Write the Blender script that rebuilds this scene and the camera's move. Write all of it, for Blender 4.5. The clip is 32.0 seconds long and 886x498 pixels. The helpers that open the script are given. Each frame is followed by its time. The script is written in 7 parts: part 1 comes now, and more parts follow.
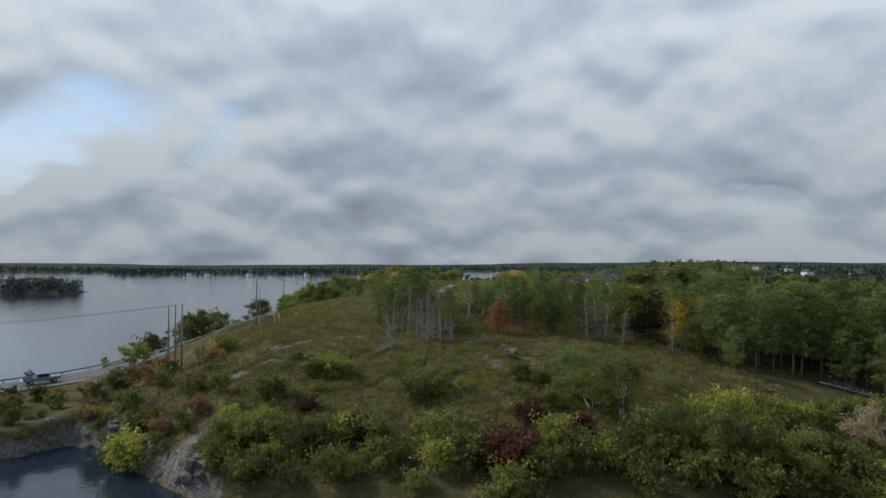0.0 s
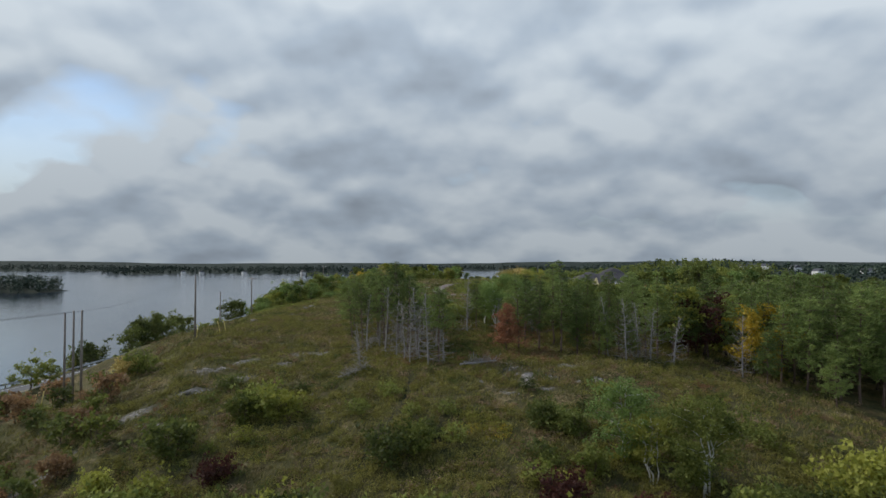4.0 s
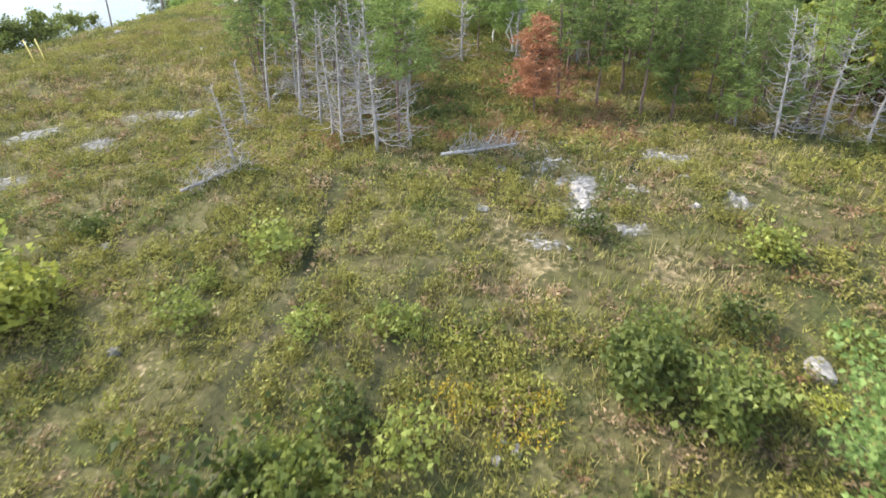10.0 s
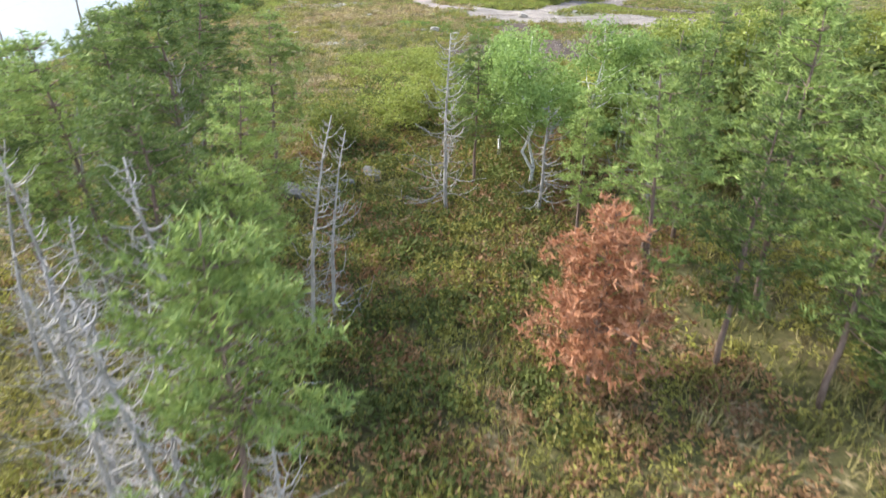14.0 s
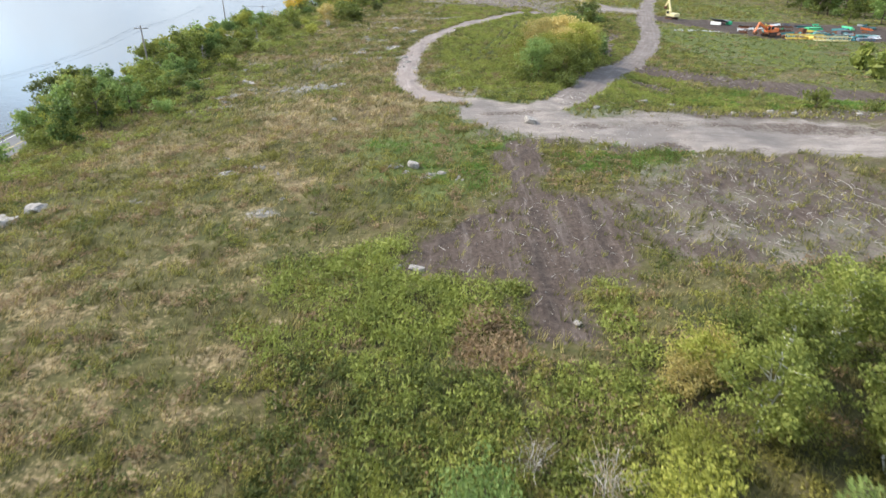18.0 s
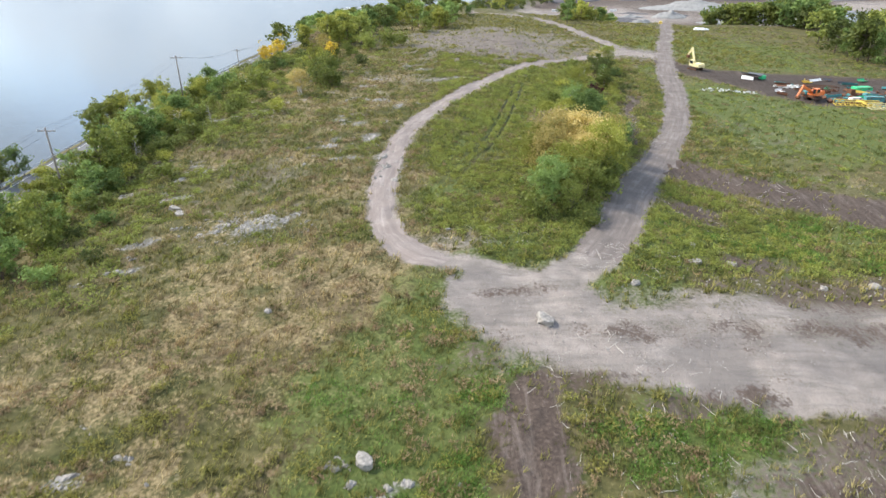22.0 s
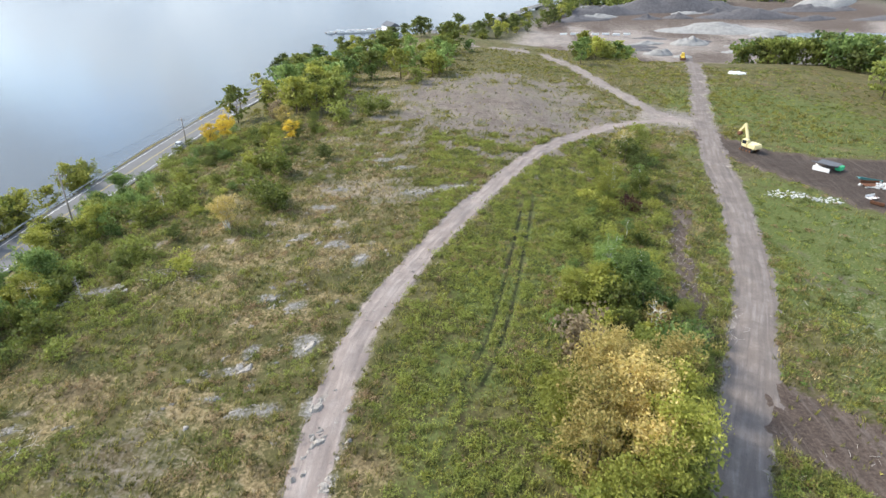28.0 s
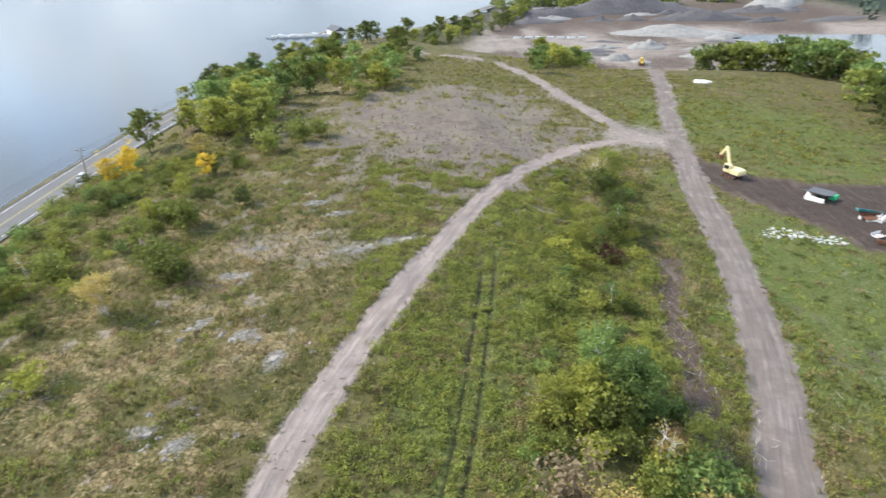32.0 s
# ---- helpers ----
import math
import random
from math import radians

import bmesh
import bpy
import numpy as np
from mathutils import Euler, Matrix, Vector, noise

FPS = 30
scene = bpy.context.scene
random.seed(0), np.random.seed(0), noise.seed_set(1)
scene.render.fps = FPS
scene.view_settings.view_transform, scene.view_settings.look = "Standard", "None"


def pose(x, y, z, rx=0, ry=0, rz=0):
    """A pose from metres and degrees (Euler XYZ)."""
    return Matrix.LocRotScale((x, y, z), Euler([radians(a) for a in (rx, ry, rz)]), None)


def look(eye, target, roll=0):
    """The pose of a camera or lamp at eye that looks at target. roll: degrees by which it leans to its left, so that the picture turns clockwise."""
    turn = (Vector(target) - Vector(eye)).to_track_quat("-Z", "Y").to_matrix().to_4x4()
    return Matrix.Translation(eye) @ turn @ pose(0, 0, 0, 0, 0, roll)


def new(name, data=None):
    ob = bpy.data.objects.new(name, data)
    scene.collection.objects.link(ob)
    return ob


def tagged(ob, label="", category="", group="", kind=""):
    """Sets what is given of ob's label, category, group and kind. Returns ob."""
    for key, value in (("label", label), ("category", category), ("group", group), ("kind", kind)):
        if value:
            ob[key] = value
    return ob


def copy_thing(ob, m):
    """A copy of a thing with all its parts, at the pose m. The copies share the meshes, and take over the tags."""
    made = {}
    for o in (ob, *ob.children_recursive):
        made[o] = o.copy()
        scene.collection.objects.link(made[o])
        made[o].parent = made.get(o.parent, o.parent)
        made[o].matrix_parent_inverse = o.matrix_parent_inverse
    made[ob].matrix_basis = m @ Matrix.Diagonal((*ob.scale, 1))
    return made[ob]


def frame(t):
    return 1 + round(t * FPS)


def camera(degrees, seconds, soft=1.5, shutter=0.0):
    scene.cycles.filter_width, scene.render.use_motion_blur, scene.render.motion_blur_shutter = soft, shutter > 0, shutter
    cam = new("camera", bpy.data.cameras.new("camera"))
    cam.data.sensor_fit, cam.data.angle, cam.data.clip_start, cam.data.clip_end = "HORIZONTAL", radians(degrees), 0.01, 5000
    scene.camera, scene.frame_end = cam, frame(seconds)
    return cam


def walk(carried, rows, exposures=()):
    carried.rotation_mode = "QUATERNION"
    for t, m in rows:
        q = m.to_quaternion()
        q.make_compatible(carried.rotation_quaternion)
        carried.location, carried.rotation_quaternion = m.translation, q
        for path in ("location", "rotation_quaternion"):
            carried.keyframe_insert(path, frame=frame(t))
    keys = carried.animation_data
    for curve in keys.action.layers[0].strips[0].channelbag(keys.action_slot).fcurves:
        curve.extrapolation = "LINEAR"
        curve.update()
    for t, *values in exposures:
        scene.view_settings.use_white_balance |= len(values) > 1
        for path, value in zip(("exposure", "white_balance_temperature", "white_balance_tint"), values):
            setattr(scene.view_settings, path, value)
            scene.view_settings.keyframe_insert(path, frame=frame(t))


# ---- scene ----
cam = camera(71.1, 32.0, shutter=0.4)
PATH = [
    (0, (0.00, 0.00, 28.00), (0.00, 19.99, 28.49), 0.0),
    (0.5, (0.21, 3.36, 27.87), (0.21, 23.36, 28.36), 0.0),
    (1, (0.42, 6.94, 27.75), (0.42, 26.93, 28.24), 0.0),
    (1.5, (0.53, 10.19, 27.72), (0.53, 30.19, 28.21), 0.0),
    (2, (0.73, 13.45, 27.59), (0.73, 33.45, 28.08), 0.1),
    (2.5, (0.84, 16.82, 27.47), (0.84, 36.81, 27.95), 0.1),
    (4.5, (1.57, 30.37, 27.17), (1.58, 50.37, 27.62), 0.1),
    (5, (1.79, 33.74, 27.04), (1.79, 53.73, 27.49), 0.1),
    (5.5, (1.99, 36.99, 27.12), (1.96, 56.97, 28.17), 0.0),
    (6, (2.21, 40.04, 27.09), (2.17, 59.79, 30.25), 0.1),
    (6.5, (2.42, 43.41, 26.86), (2.37, 62.92, 31.25), 0.2),
    (7, (2.52, 46.77, 26.62), (2.48, 66.61, 29.13), 0.2),
    (7.5, (2.62, 50.03, 26.70), (2.63, 70.02, 27.05), 0.1),
    (8, (2.83, 53.60, 26.68), (2.84, 73.50, 24.70), 0.1),
    (8.5, (3.05, 56.85, 26.66), (3.05, 76.42, 22.53), 0.1),
    (9, (3.15, 60.01, 26.53), (3.16, 79.04, 20.38), 0.1),
    (9.5, (3.36, 63.16, 26.39), (3.33, 81.43, 18.26), 0.0),
    (10, (3.57, 66.73, 26.48), (3.54, 84.58, 17.46), 0.0),
    (10.5, (3.78, 69.88, 26.45), (3.75, 87.75, 17.47), 0.0),
    (11, (3.88, 73.04, 26.42), (3.85, 90.90, 17.44), 0.0),
    (11.5, (4.20, 76.50, 26.40), (4.17, 94.38, 17.45), 0.0),
    (12, (4.41, 79.76, 26.38), (4.36, 97.66, 17.45), 0.1),
    (12.5, (4.51, 82.91, 26.46), (4.47, 100.81, 17.53), 0.1),
    (13, (4.72, 86.26, 26.75), (4.68, 104.16, 17.82), 0.1),
    (13.5, (4.93, 89.81, 27.57), (4.87, 107.73, 18.68), 0.2),
    (14, (5.15, 93.25, 28.70), (5.05, 111.13, 19.75), 0.2),
    (14.5, (5.35, 96.69, 29.84), (5.23, 114.56, 20.85), 0.2),
    (15, (5.56, 100.44, 31.08), (5.41, 118.31, 22.10), 0.2),
    (15.5, (5.78, 103.99, 32.12), (5.62, 121.85, 23.13), 0.2),
    (17.5, (6.67, 118.84, 36.79), (6.50, 136.73, 27.84), -0.4),
    (18, (6.85, 122.37, 37.88), (6.69, 140.26, 28.93), -0.4),
    (18.5, (7.14, 126.32, 39.12), (6.97, 144.22, 30.20), -0.4),
    (19, (7.33, 129.94, 40.17), (7.13, 147.84, 31.25), -0.4),
    (19.5, (7.62, 133.57, 41.22), (7.42, 151.47, 32.30), -0.4),
    (20, (7.81, 137.23, 42.36), (7.64, 155.15, 33.48), -0.4),
    (20.5, (8.10, 141.04, 43.55), (7.93, 158.96, 34.67), -0.4),
    (21, (8.28, 144.66, 44.61), (8.08, 162.60, 35.75), -0.4),
    (21.5, (8.47, 148.33, 45.75), (8.27, 166.26, 36.89), -0.3),
    (22, (8.76, 152.28, 46.98), (8.56, 170.21, 38.13), -0.3),
    (22.5, (9.05, 155.95, 48.13), (8.85, 173.88, 39.27), -0.3),
    (23, (9.24, 159.57, 49.18), (9.03, 177.50, 40.32), -0.4),
    (23.5, (9.53, 163.65, 50.46), (9.32, 181.58, 41.60), -0.3),
    (24, (9.71, 167.32, 51.60), (9.48, 185.25, 42.75), -0.4),
    (24.5, (9.90, 170.94, 52.65), (9.66, 188.88, 43.80), -0.4),
    (25, (10.19, 174.66, 53.89), (9.95, 192.59, 45.03), -0.4),
    (25.5, (10.48, 178.60, 55.12), (10.24, 196.54, 46.27), -0.4),
    (27.5, (11.42, 193.33, 57.04), (11.15, 211.26, 48.18), -0.3),
    (28, (11.60, 196.90, 57.08), (11.29, 214.83, 48.23), -0.5),
    (28.5, (11.88, 200.57, 57.08), (11.58, 218.50, 48.22), -0.5),
    (29, (12.06, 204.47, 57.08), (11.76, 222.40, 48.22), -0.4),
    (29.5, (12.25, 208.05, 57.12), (11.94, 225.98, 48.26), -0.4),
    (30, (12.43, 211.53, 57.21), (12.09, 229.46, 48.35), -0.4),
    (30.5, (12.61, 214.65, 57.25), (12.27, 232.58, 48.40), -0.4),
    (31, (12.81, 216.48, 57.25), (12.43, 234.41, 48.39), -0.5),
    (31.5, (13.00, 217.63, 57.25), (12.70, 235.56, 48.39), -0.4),
    (32, (13.51, 218.09, 57.25), (14.53, 235.99, 48.37), -0.3),
]

EXPOSURES = [(0, 0.0), (5, 0.0), (5.5, 0.0), (6, -0.14), (6.5, -0.45), (7, -0.58), (7.5, -0.25), (8, 0.1), (8.5, 0.5), (9, 0.95), (9.5, 1.65), (10, 2.1), (11, 2.05), (13, 2.05), (15, 2.15), (15.6, 2.1), (17.4, 1.65), (18, 1.58), (32, 1.55)]
walk(cam, [(t, look(eye, target, roll)) for t, eye, target, roll in PATH], EXPOSURES)
SKY_GAIN, SKY_STRENGTH, SUN_POWER = 0.2, 0.66, 2.3

# world: broken overcast sky over a Nishita sky, soft sun from the lake side
CLOUD_X = 3.1
SUN_EL, SUN_AZ = radians(42), radians(-70)
world = bpy.data.worlds.new("sky")
scene.world = world
world.use_nodes = True
wn, wl = world.node_tree.nodes, world.node_tree.links
wn.clear()


def wnode(kind, **kw):
    n = wn.new(kind)
    for k, v in kw.items():
        n.inputs[k].default_value = v
    return n


def wmath(op, a, b=None):
    n = wn.new("ShaderNodeMath")
    n.operation = op
    for i, v in enumerate((a, b)):
        if v is None:
            continue
        if isinstance(v, (int, float)):
            n.inputs[i].default_value = v
        else:
            wl.new(v, n.inputs[i])
    return n.outputs[0]


sky = wn.new("ShaderNodeTexSky")
sky.sky_type, sky.sun_disc = "NISHITA", False
sky.sun_elevation, sky.sun_rotation = SUN_EL, SUN_AZ
sky.air_density, sky.dust_density, sky.ozone_density = 1.0, 0.6, 1.5
tc = wn.new("ShaderNodeTexCoord")
sep = wn.new("ShaderNodeSeparateXYZ")
wl.new(tc.outputs["Generated"], sep.inputs[0])
# a level deck of stratocumulus: the view direction met with a plane overhead
flat = wmath("ADD", wmath("MAXIMUM", sep.outputs[2], 0.0), 0.5)
comb = wn.new("ShaderNodeCombineXYZ")
wl.new(wmath("DIVIDE", sep.outputs[0], flat), comb.inputs[0])
wl.new(wmath("DIVIDE", sep.outputs[1], flat), comb.inputs[1])


def deck(scale, detail, rough, reach=1.0, dist=0.0):
    """Cloud density; reach below 1 looks a little further up the same cloud."""
    shift = wn.new("ShaderNodeMapping")
    shift.inputs["Location"].default_value = (CLOUD_X, 2.3, 0.4)
    shift.inputs["Scale"].default_value = (reach, reach, 1)
    wl.new(comb.outputs[0], shift.inputs[0])
    t = wnode("ShaderNodeTexNoise", Scale=scale, Detail=detail, Roughness=rough, Distortion=dist)
    wl.new(shift.outputs[0], t.inputs["Vector"])
    return t.outputs["Fac"], shift.outputs[0]


def heaped(reach, detail):
    """Heaped cloud: rounded billows of two sizes on a ragged base."""
    base, at = deck(2.9, detail, 0.46, reach)
    warp = wnode("ShaderNodeTexNoise", Scale=4.0, Detail=3.0)
    wl.new(at, warp.inputs["Vector"])
    push = wn.new("ShaderNodeVectorMath")
    push.operation = "MULTIPLY_ADD"
    push.inputs[1].default_value = (0.24, 0.24, 0.24)
    wl.new(warp.outputs["Color"], push.inputs[0])
    wl.new(at, push.inputs[2])
    total = wmath("MULTIPLY", base, 0.62)
    for size, share in ((3.0, 0.26), (7.0, 0.13)):
        v = wn.new("ShaderNodeTexVoronoi")
        v.feature = "SMOOTH_F1"
        v.inputs["Scale"].default_value, v.inputs["Smoothness"].default_value = size, 0.7
        wl.new(push.outputs[0], v.inputs["Vector"])
        total = wmath("ADD", total, wmath("MULTIPLY", wmath("SUBTRACT", 0.85, v.outputs["Distance"]), share))
    return total


puff = heaped(1.0, 5.5)
bulk = deck(1.15, 2.5, 0.45)[0]
ramp = wn.new("ShaderNodeMapRange")
ramp.inputs["From Min"].default_value, ramp.inputs["From Max"].default_value = 0.25, 0.36
ramp.clamp = True
thin = wmath("MULTIPLY", wmath("MAXIMUM", wmath("SUBTRACT", sep.outputs[2], 0.33), 0.0), 0.5)
wl.new(wmath("SUBTRACT", wmath("ADD", puff, wmath("MULTIPLY", wmath("SUBTRACT", bulk, 0.5), 0.5)), thin), ramp.inputs["Value"])
above = heaped(0.955, 4.0)
lit = wmath("ADD", wmath("MULTIPLY", wmath("SUBTRACT", puff, above), 3.2), wmath("ADD", 0.5, wmath("MULTIPLY", wmath("SUBTRACT", bulk, 0.5), -0.85)))
lit = wmath("ADD", lit, wmath("MULTIPLY", wmath("SUBTRACT", 0.5, puff), 0.55))
cloud = wn.new("ShaderNodeValToRGB")
el = cloud.color_ramp.elements
el[0].position, el[0].color = 0.02, (0.4, 0.47, 0.56, 1)
el[1].position, el[1].color = 0.7, (0.88, 0.985, 1.08, 1)
m1 = cloud.color_ramp.elements.new(0.4)
m1.color = (0.61, 0.725, 0.86, 1)
wl.new(lit, cloud.inputs[0])
skyc = wn.new("ShaderNodeMix")
skyc.data_type = "RGBA"
skys = wn.new("ShaderNodeVectorMath")
skys.operation = "SCALE"
skys.inputs["Scale"].default_value = SKY_GAIN
wl.new(sky.outputs[0], skys.inputs[0])
low = wn.new("ShaderNodeMapRange")
low.inputs["From Min"].default_value, low.inputs["From Max"].default_value = 0.26, 0.05
wl.new(sep.outputs[2], low.inputs["Value"])
wl.new(wmath("MAXIMUM", ramp.outputs[0], low.outputs[0]), skyc.inputs["Factor"])
wl.new(skys.outputs[0], skyc.inputs["A"])
dusk = wn.new("ShaderNodeMapRange")
dusk.inputs["From Min"].default_value, dusk.inputs["From Max"].default_value = 0.0, 0.35
dusk.inputs["To Min"].default_value, dusk.inputs["To Max"].default_value = 0.64, 1.08
wl.new(sep.outputs[2], dusk.inputs["Value"])
grey = wn.new("ShaderNodeVectorMath")
grey.operation = "SCALE"
wl.new(cloud.outputs[0], grey.inputs[0])
wl.new(dusk.outputs[0], grey.inputs["Scale"])
wl.new(grey.outputs[0], skyc.inputs["B"])
bg = wn.new("ShaderNodeBackground")
bg.inputs["Strength"].default_value = SKY_STRENGTH
wl.new(skyc.outputs["Result"], bg.inputs["Color"])
wo = wn.new("ShaderNodeOutputWorld")
wl.new(bg.outputs[0], wo.inputs[0])
sun = new("sun", bpy.data.lights.new("sun", "SUN"))
sun.data.energy, sun.data.angle, sun.data.color = SUN_POWER, radians(12), (1.0, 0.95, 0.86)
sun_dir = Vector((math.sin(SUN_AZ) * math.cos(SUN_EL), math.cos(SUN_AZ) * math.cos(SUN_EL), math.sin(SUN_EL)))
sun.matrix_world = look(sun_dir * 200, (0, 0, 0))

# materials


def mat(name, rough=0.85, metal=0.0, spec=0.3):
    m = bpy.data.materials.new(name)
    m.use_nodes = True
    b = m.node_tree.nodes["Principled BSDF"]
    b.inputs["Roughness"].default_value = rough
    b.inputs["Metallic"].default_value = metal
    b.inputs["Specular IOR Level"].default_value = spec
    return m, m.node_tree.nodes, m.node_tree.links, b


def link(l, a, b):
    l.new(a, b)


def ntex(n, l, scale, detail=4.0, rough=0.55, vec=None, dist=0.0):
    t = n.new("ShaderNodeTexNoise")
    t.inputs["Scale"].default_value, t.inputs["Detail"].default_value = scale, detail
    t.inputs["Roughness"].default_value, t.inputs["Distortion"].default_value = rough, dist
    if vec is not None:
        l.new(vec, t.inputs["Vector"])
    return t.outputs["Fac"]


def nramp(n, l, src, *stops):
    r = n.new("ShaderNodeValToRGB")
    e = r.color_ramp.elements
    while len(e) < len(stops):
        e.new(0.5)
    for el_, (p, c) in zip(e, stops):
        el_.position, el_.color = p, (*c, 1)
    l.new(src, r.inputs[0])
    return r.outputs[0]


def nmix(n, l, fac, a, b, mode="MIX"):
    x = n.new("ShaderNodeMix")
    x.data_type, x.blend_type = "RGBA", mode
    for key, v in (("Factor", fac), ("A", a), ("B", b)):
        s = x.inputs[key] if key != "Factor" else x.inputs[0]
        s = x.inputs[6] if key == "A" else x.inputs[7] if key == "B" else s
        if isinstance(v, (int, float)):
            s.default_value = v
        elif isinstance(v, tuple):
            s.default_value = (*v, 1)
        else:
            l.new(v, s)
    return x.outputs[2]


def nmath(n, l, op, a, b=None, clamp=False):
    x = n.new("ShaderNodeMath")
    x.operation, x.use_clamp = op, clamp
    for i, v in enumerate((a, b)):
        if v is None:
            continue
        if isinstance(v, (int, float)):
            x.inputs[i].default_value = v
        else:
            l.new(v, x.inputs[i])
    return x.outputs[0]


def nbump(n, l, b, height, strength, distance):
    x = n.new("ShaderNodeBump")
    x.inputs["Strength"].default_value, x.inputs["Distance"].default_value = strength, distance
    l.new(height, x.inputs["Height"])
    l.new(x.outputs[0], b.inputs["Normal"])


def obj_coord(n):
    return n.new("ShaderNodeTexCoord").outputs["Object"]


def geo_pos(n):
    return n.new("ShaderNodeNewGeometry").outputs["Position"]


def plain(name, col, rough=0.6, metal=0.0, var=0.25, scale=3.0, bump=0.0):
    """Painted, rusted or bare surface with blotches and fine grain."""
    m, n, l, b = mat(name, rough, metal)
    p = obj_coord(n)
    big, fine = ntex(n, l, scale, 5, 0.6, p), ntex(n, l, scale * 9, 3, 0.6, p)
    lo, hi = tuple(c * (1 - var) for c in col), tuple(min(1, c * (1 + var)) for c in col)
    c = nramp(n, l, big, (0.3, lo), (0.7, hi))
    c = nmix(n, l, 0.35, c, nramp(n, l, fine, (0.3, lo), (0.7, hi)))
    l.new(c, b.inputs["Base Color"])
    if bump:
        nbump(n, l, b, fine, bump, 0.05)
    return m


def leafy(name, *cols, trans=0.4, spread=0.35):
    """Foliage: each leaf takes its own tone, each plant leans to a tone of its own."""
    m, n, l, b = mat(name, 0.6, 0, 0.25)
    isl = n.new("ShaderNodeNewGeometry").outputs["Random Per Island"]
    oi = n.new("ShaderNodeObjectInfo").outputs["Random"]
    f = nmath(n, l, "ADD", nmath(n, l, "MULTIPLY", isl, 1 - spread), nmath(n, l, "MULTIPLY", oi, spread))
    stops = [(i / max(1, len(cols) - 1), c) for i, c in enumerate(cols)]
    c = nramp(n, l, f, *stops)
    hue = n.new("ShaderNodeHueSaturation")
    l.new(c, hue.inputs["Color"])
    l.new(nmath(n, l, "ADD", nmath(n, l, "MULTIPLY", oi, 0.5), 0.75), hue.inputs["Value"])
    l.new(hue.outputs[0], b.inputs["Base Color"])
    if trans:
        t = n.new("ShaderNodeBsdfTranslucent")
        l.new(hue.outputs[0], t.inputs["Color"])
        x = n.new("ShaderNodeMixShader")
        x.inputs[0].default_value = trans
        l.new(b.outputs[0], x.inputs[1])
        l.new(t.outputs[0], x.inputs[2])
        l.new(x.outputs[0], n["Material Output"].inputs["Surface"])
    return m


def bark(name, a, b_, scale=6.0, spots=None):
    m, n, l, b = mat(name, 0.9)
    p = obj_coord(n)
    mp = n.new("ShaderNodeMapping")
    mp.inputs["Scale"].default_value = (1, 1, 0.25)
    l.new(p, mp.inputs[0])
    t = ntex(n, l, scale, 6, 0.7, mp.outputs[0])
    c = nramp(n, l, t, (0.3, a), (0.68, b_))
    if spots:
        mq = n.new("ShaderNodeMapping")
        mq.inputs["Scale"].default_value = (1, 1, 3.0)
        l.new(p, mq.inputs[0])
        s = nramp(n, l, ntex(n, l, 4, 3, 0.6, mq.outputs[0]), (0.58, (0, 0, 0)), (0.64, (1, 1, 1)))
        c = nmix(n, l, s, c, spots)
    l.new(c, b.inputs["Base Color"])
    nbump(n, l, b, t, 0.6, 0.03)
    return m


def drift(name, *cols, trans=0.3, spread=0.3, scale=0.42):
    """Massed weeds: their tone drifts from patch to patch, with a little of each leaf's own."""
    m, n, l, b = mat(name, 0.65, 0, 0.22)
    p = geo_pos(n)
    isl = n.new("ShaderNodeNewGeometry").outputs["Random Per Island"]
    f = nmath(n, l, "ADD", nmath(n, l, "MULTIPLY", ntex(n, l, scale, 3, 0.6, p), 0.65), nmath(n, l, "MULTIPLY", ntex(n, l, scale * 4.5, 2, 0.5, p), 0.35))
    f = nmath(n, l, "MULTIPLY", nmath(n, l, "SUBTRACT", f, 0.3), 2.5, True)
    f = nmath(n, l, "ADD", nmath(n, l, "MULTIPLY", f, 1 - spread), nmath(n, l, "MULTIPLY", isl, spread))
    c = nramp(n, l, f, *[(i / (len(cols) - 1), c_) for i, c_ in enumerate(cols)])
    l.new(c, b.inputs["Base Color"])
    t = n.new("ShaderNodeBsdfTranslucent")
    l.new(c, t.inputs["Color"])
    x = n.new("ShaderNodeMixShader")
    x.inputs[0].default_value = trans
    l.new(b.outputs[0], x.inputs[1])
    l.new(t.outputs[0], x.inputs[2])
    l.new(x.outputs[0], n["Material Output"].inputs["Surface"])
    return m


M = {}
M["weed_green"] = drift("green_weeds", (0.0897, 0.105, 0.0269), (0.239, 0.269, 0.0598), (0.434, 0.463, 0.105))
M["weed_meadow"] = drift("meadow_weeds", (0.0944, 0.0885, 0.0236), (0.236, 0.218, 0.0531), (0.425, 0.389, 0.1))
M["weed_dark"] = drift("dark_scrub", (0.0455, 0.0585, 0.0169), (0.111, 0.13, 0.0338), (0.221, 0.247, 0.065))
M["weed_lime"] = drift("goldenrod_weeds", (0.147, 0.147, 0.0315), (0.273, 0.273, 0.0525), (0.441, 0.42, 0.0945))
M["weed_bright"] = drift("fresh_green_growth", (0.06, 0.105, 0.018), (0.13, 0.22, 0.04), (0.23, 0.34, 0.075))
M["weed_brown"] = drift("withered_weeds", (0.124, 0.0828, 0.0469), (0.289, 0.2, 0.11), (0.51, 0.379, 0.221))
M["weed_rust"] = drift("rusty_weeds", (0.154, 0.077, 0.044), (0.275, 0.154, 0.077), (0.374, 0.242, 0.121))
M["pine"] = leafy("pine_needles", (0.085, 0.13, 0.04), (0.18, 0.24, 0.066), (0.32, 0.38, 0.115), trans=0.28)
M["dead_pine"] = leafy("dead_needles", (0.2, 0.085, 0.045), (0.37, 0.165, 0.085), (0.46, 0.25, 0.14), trans=0.2)
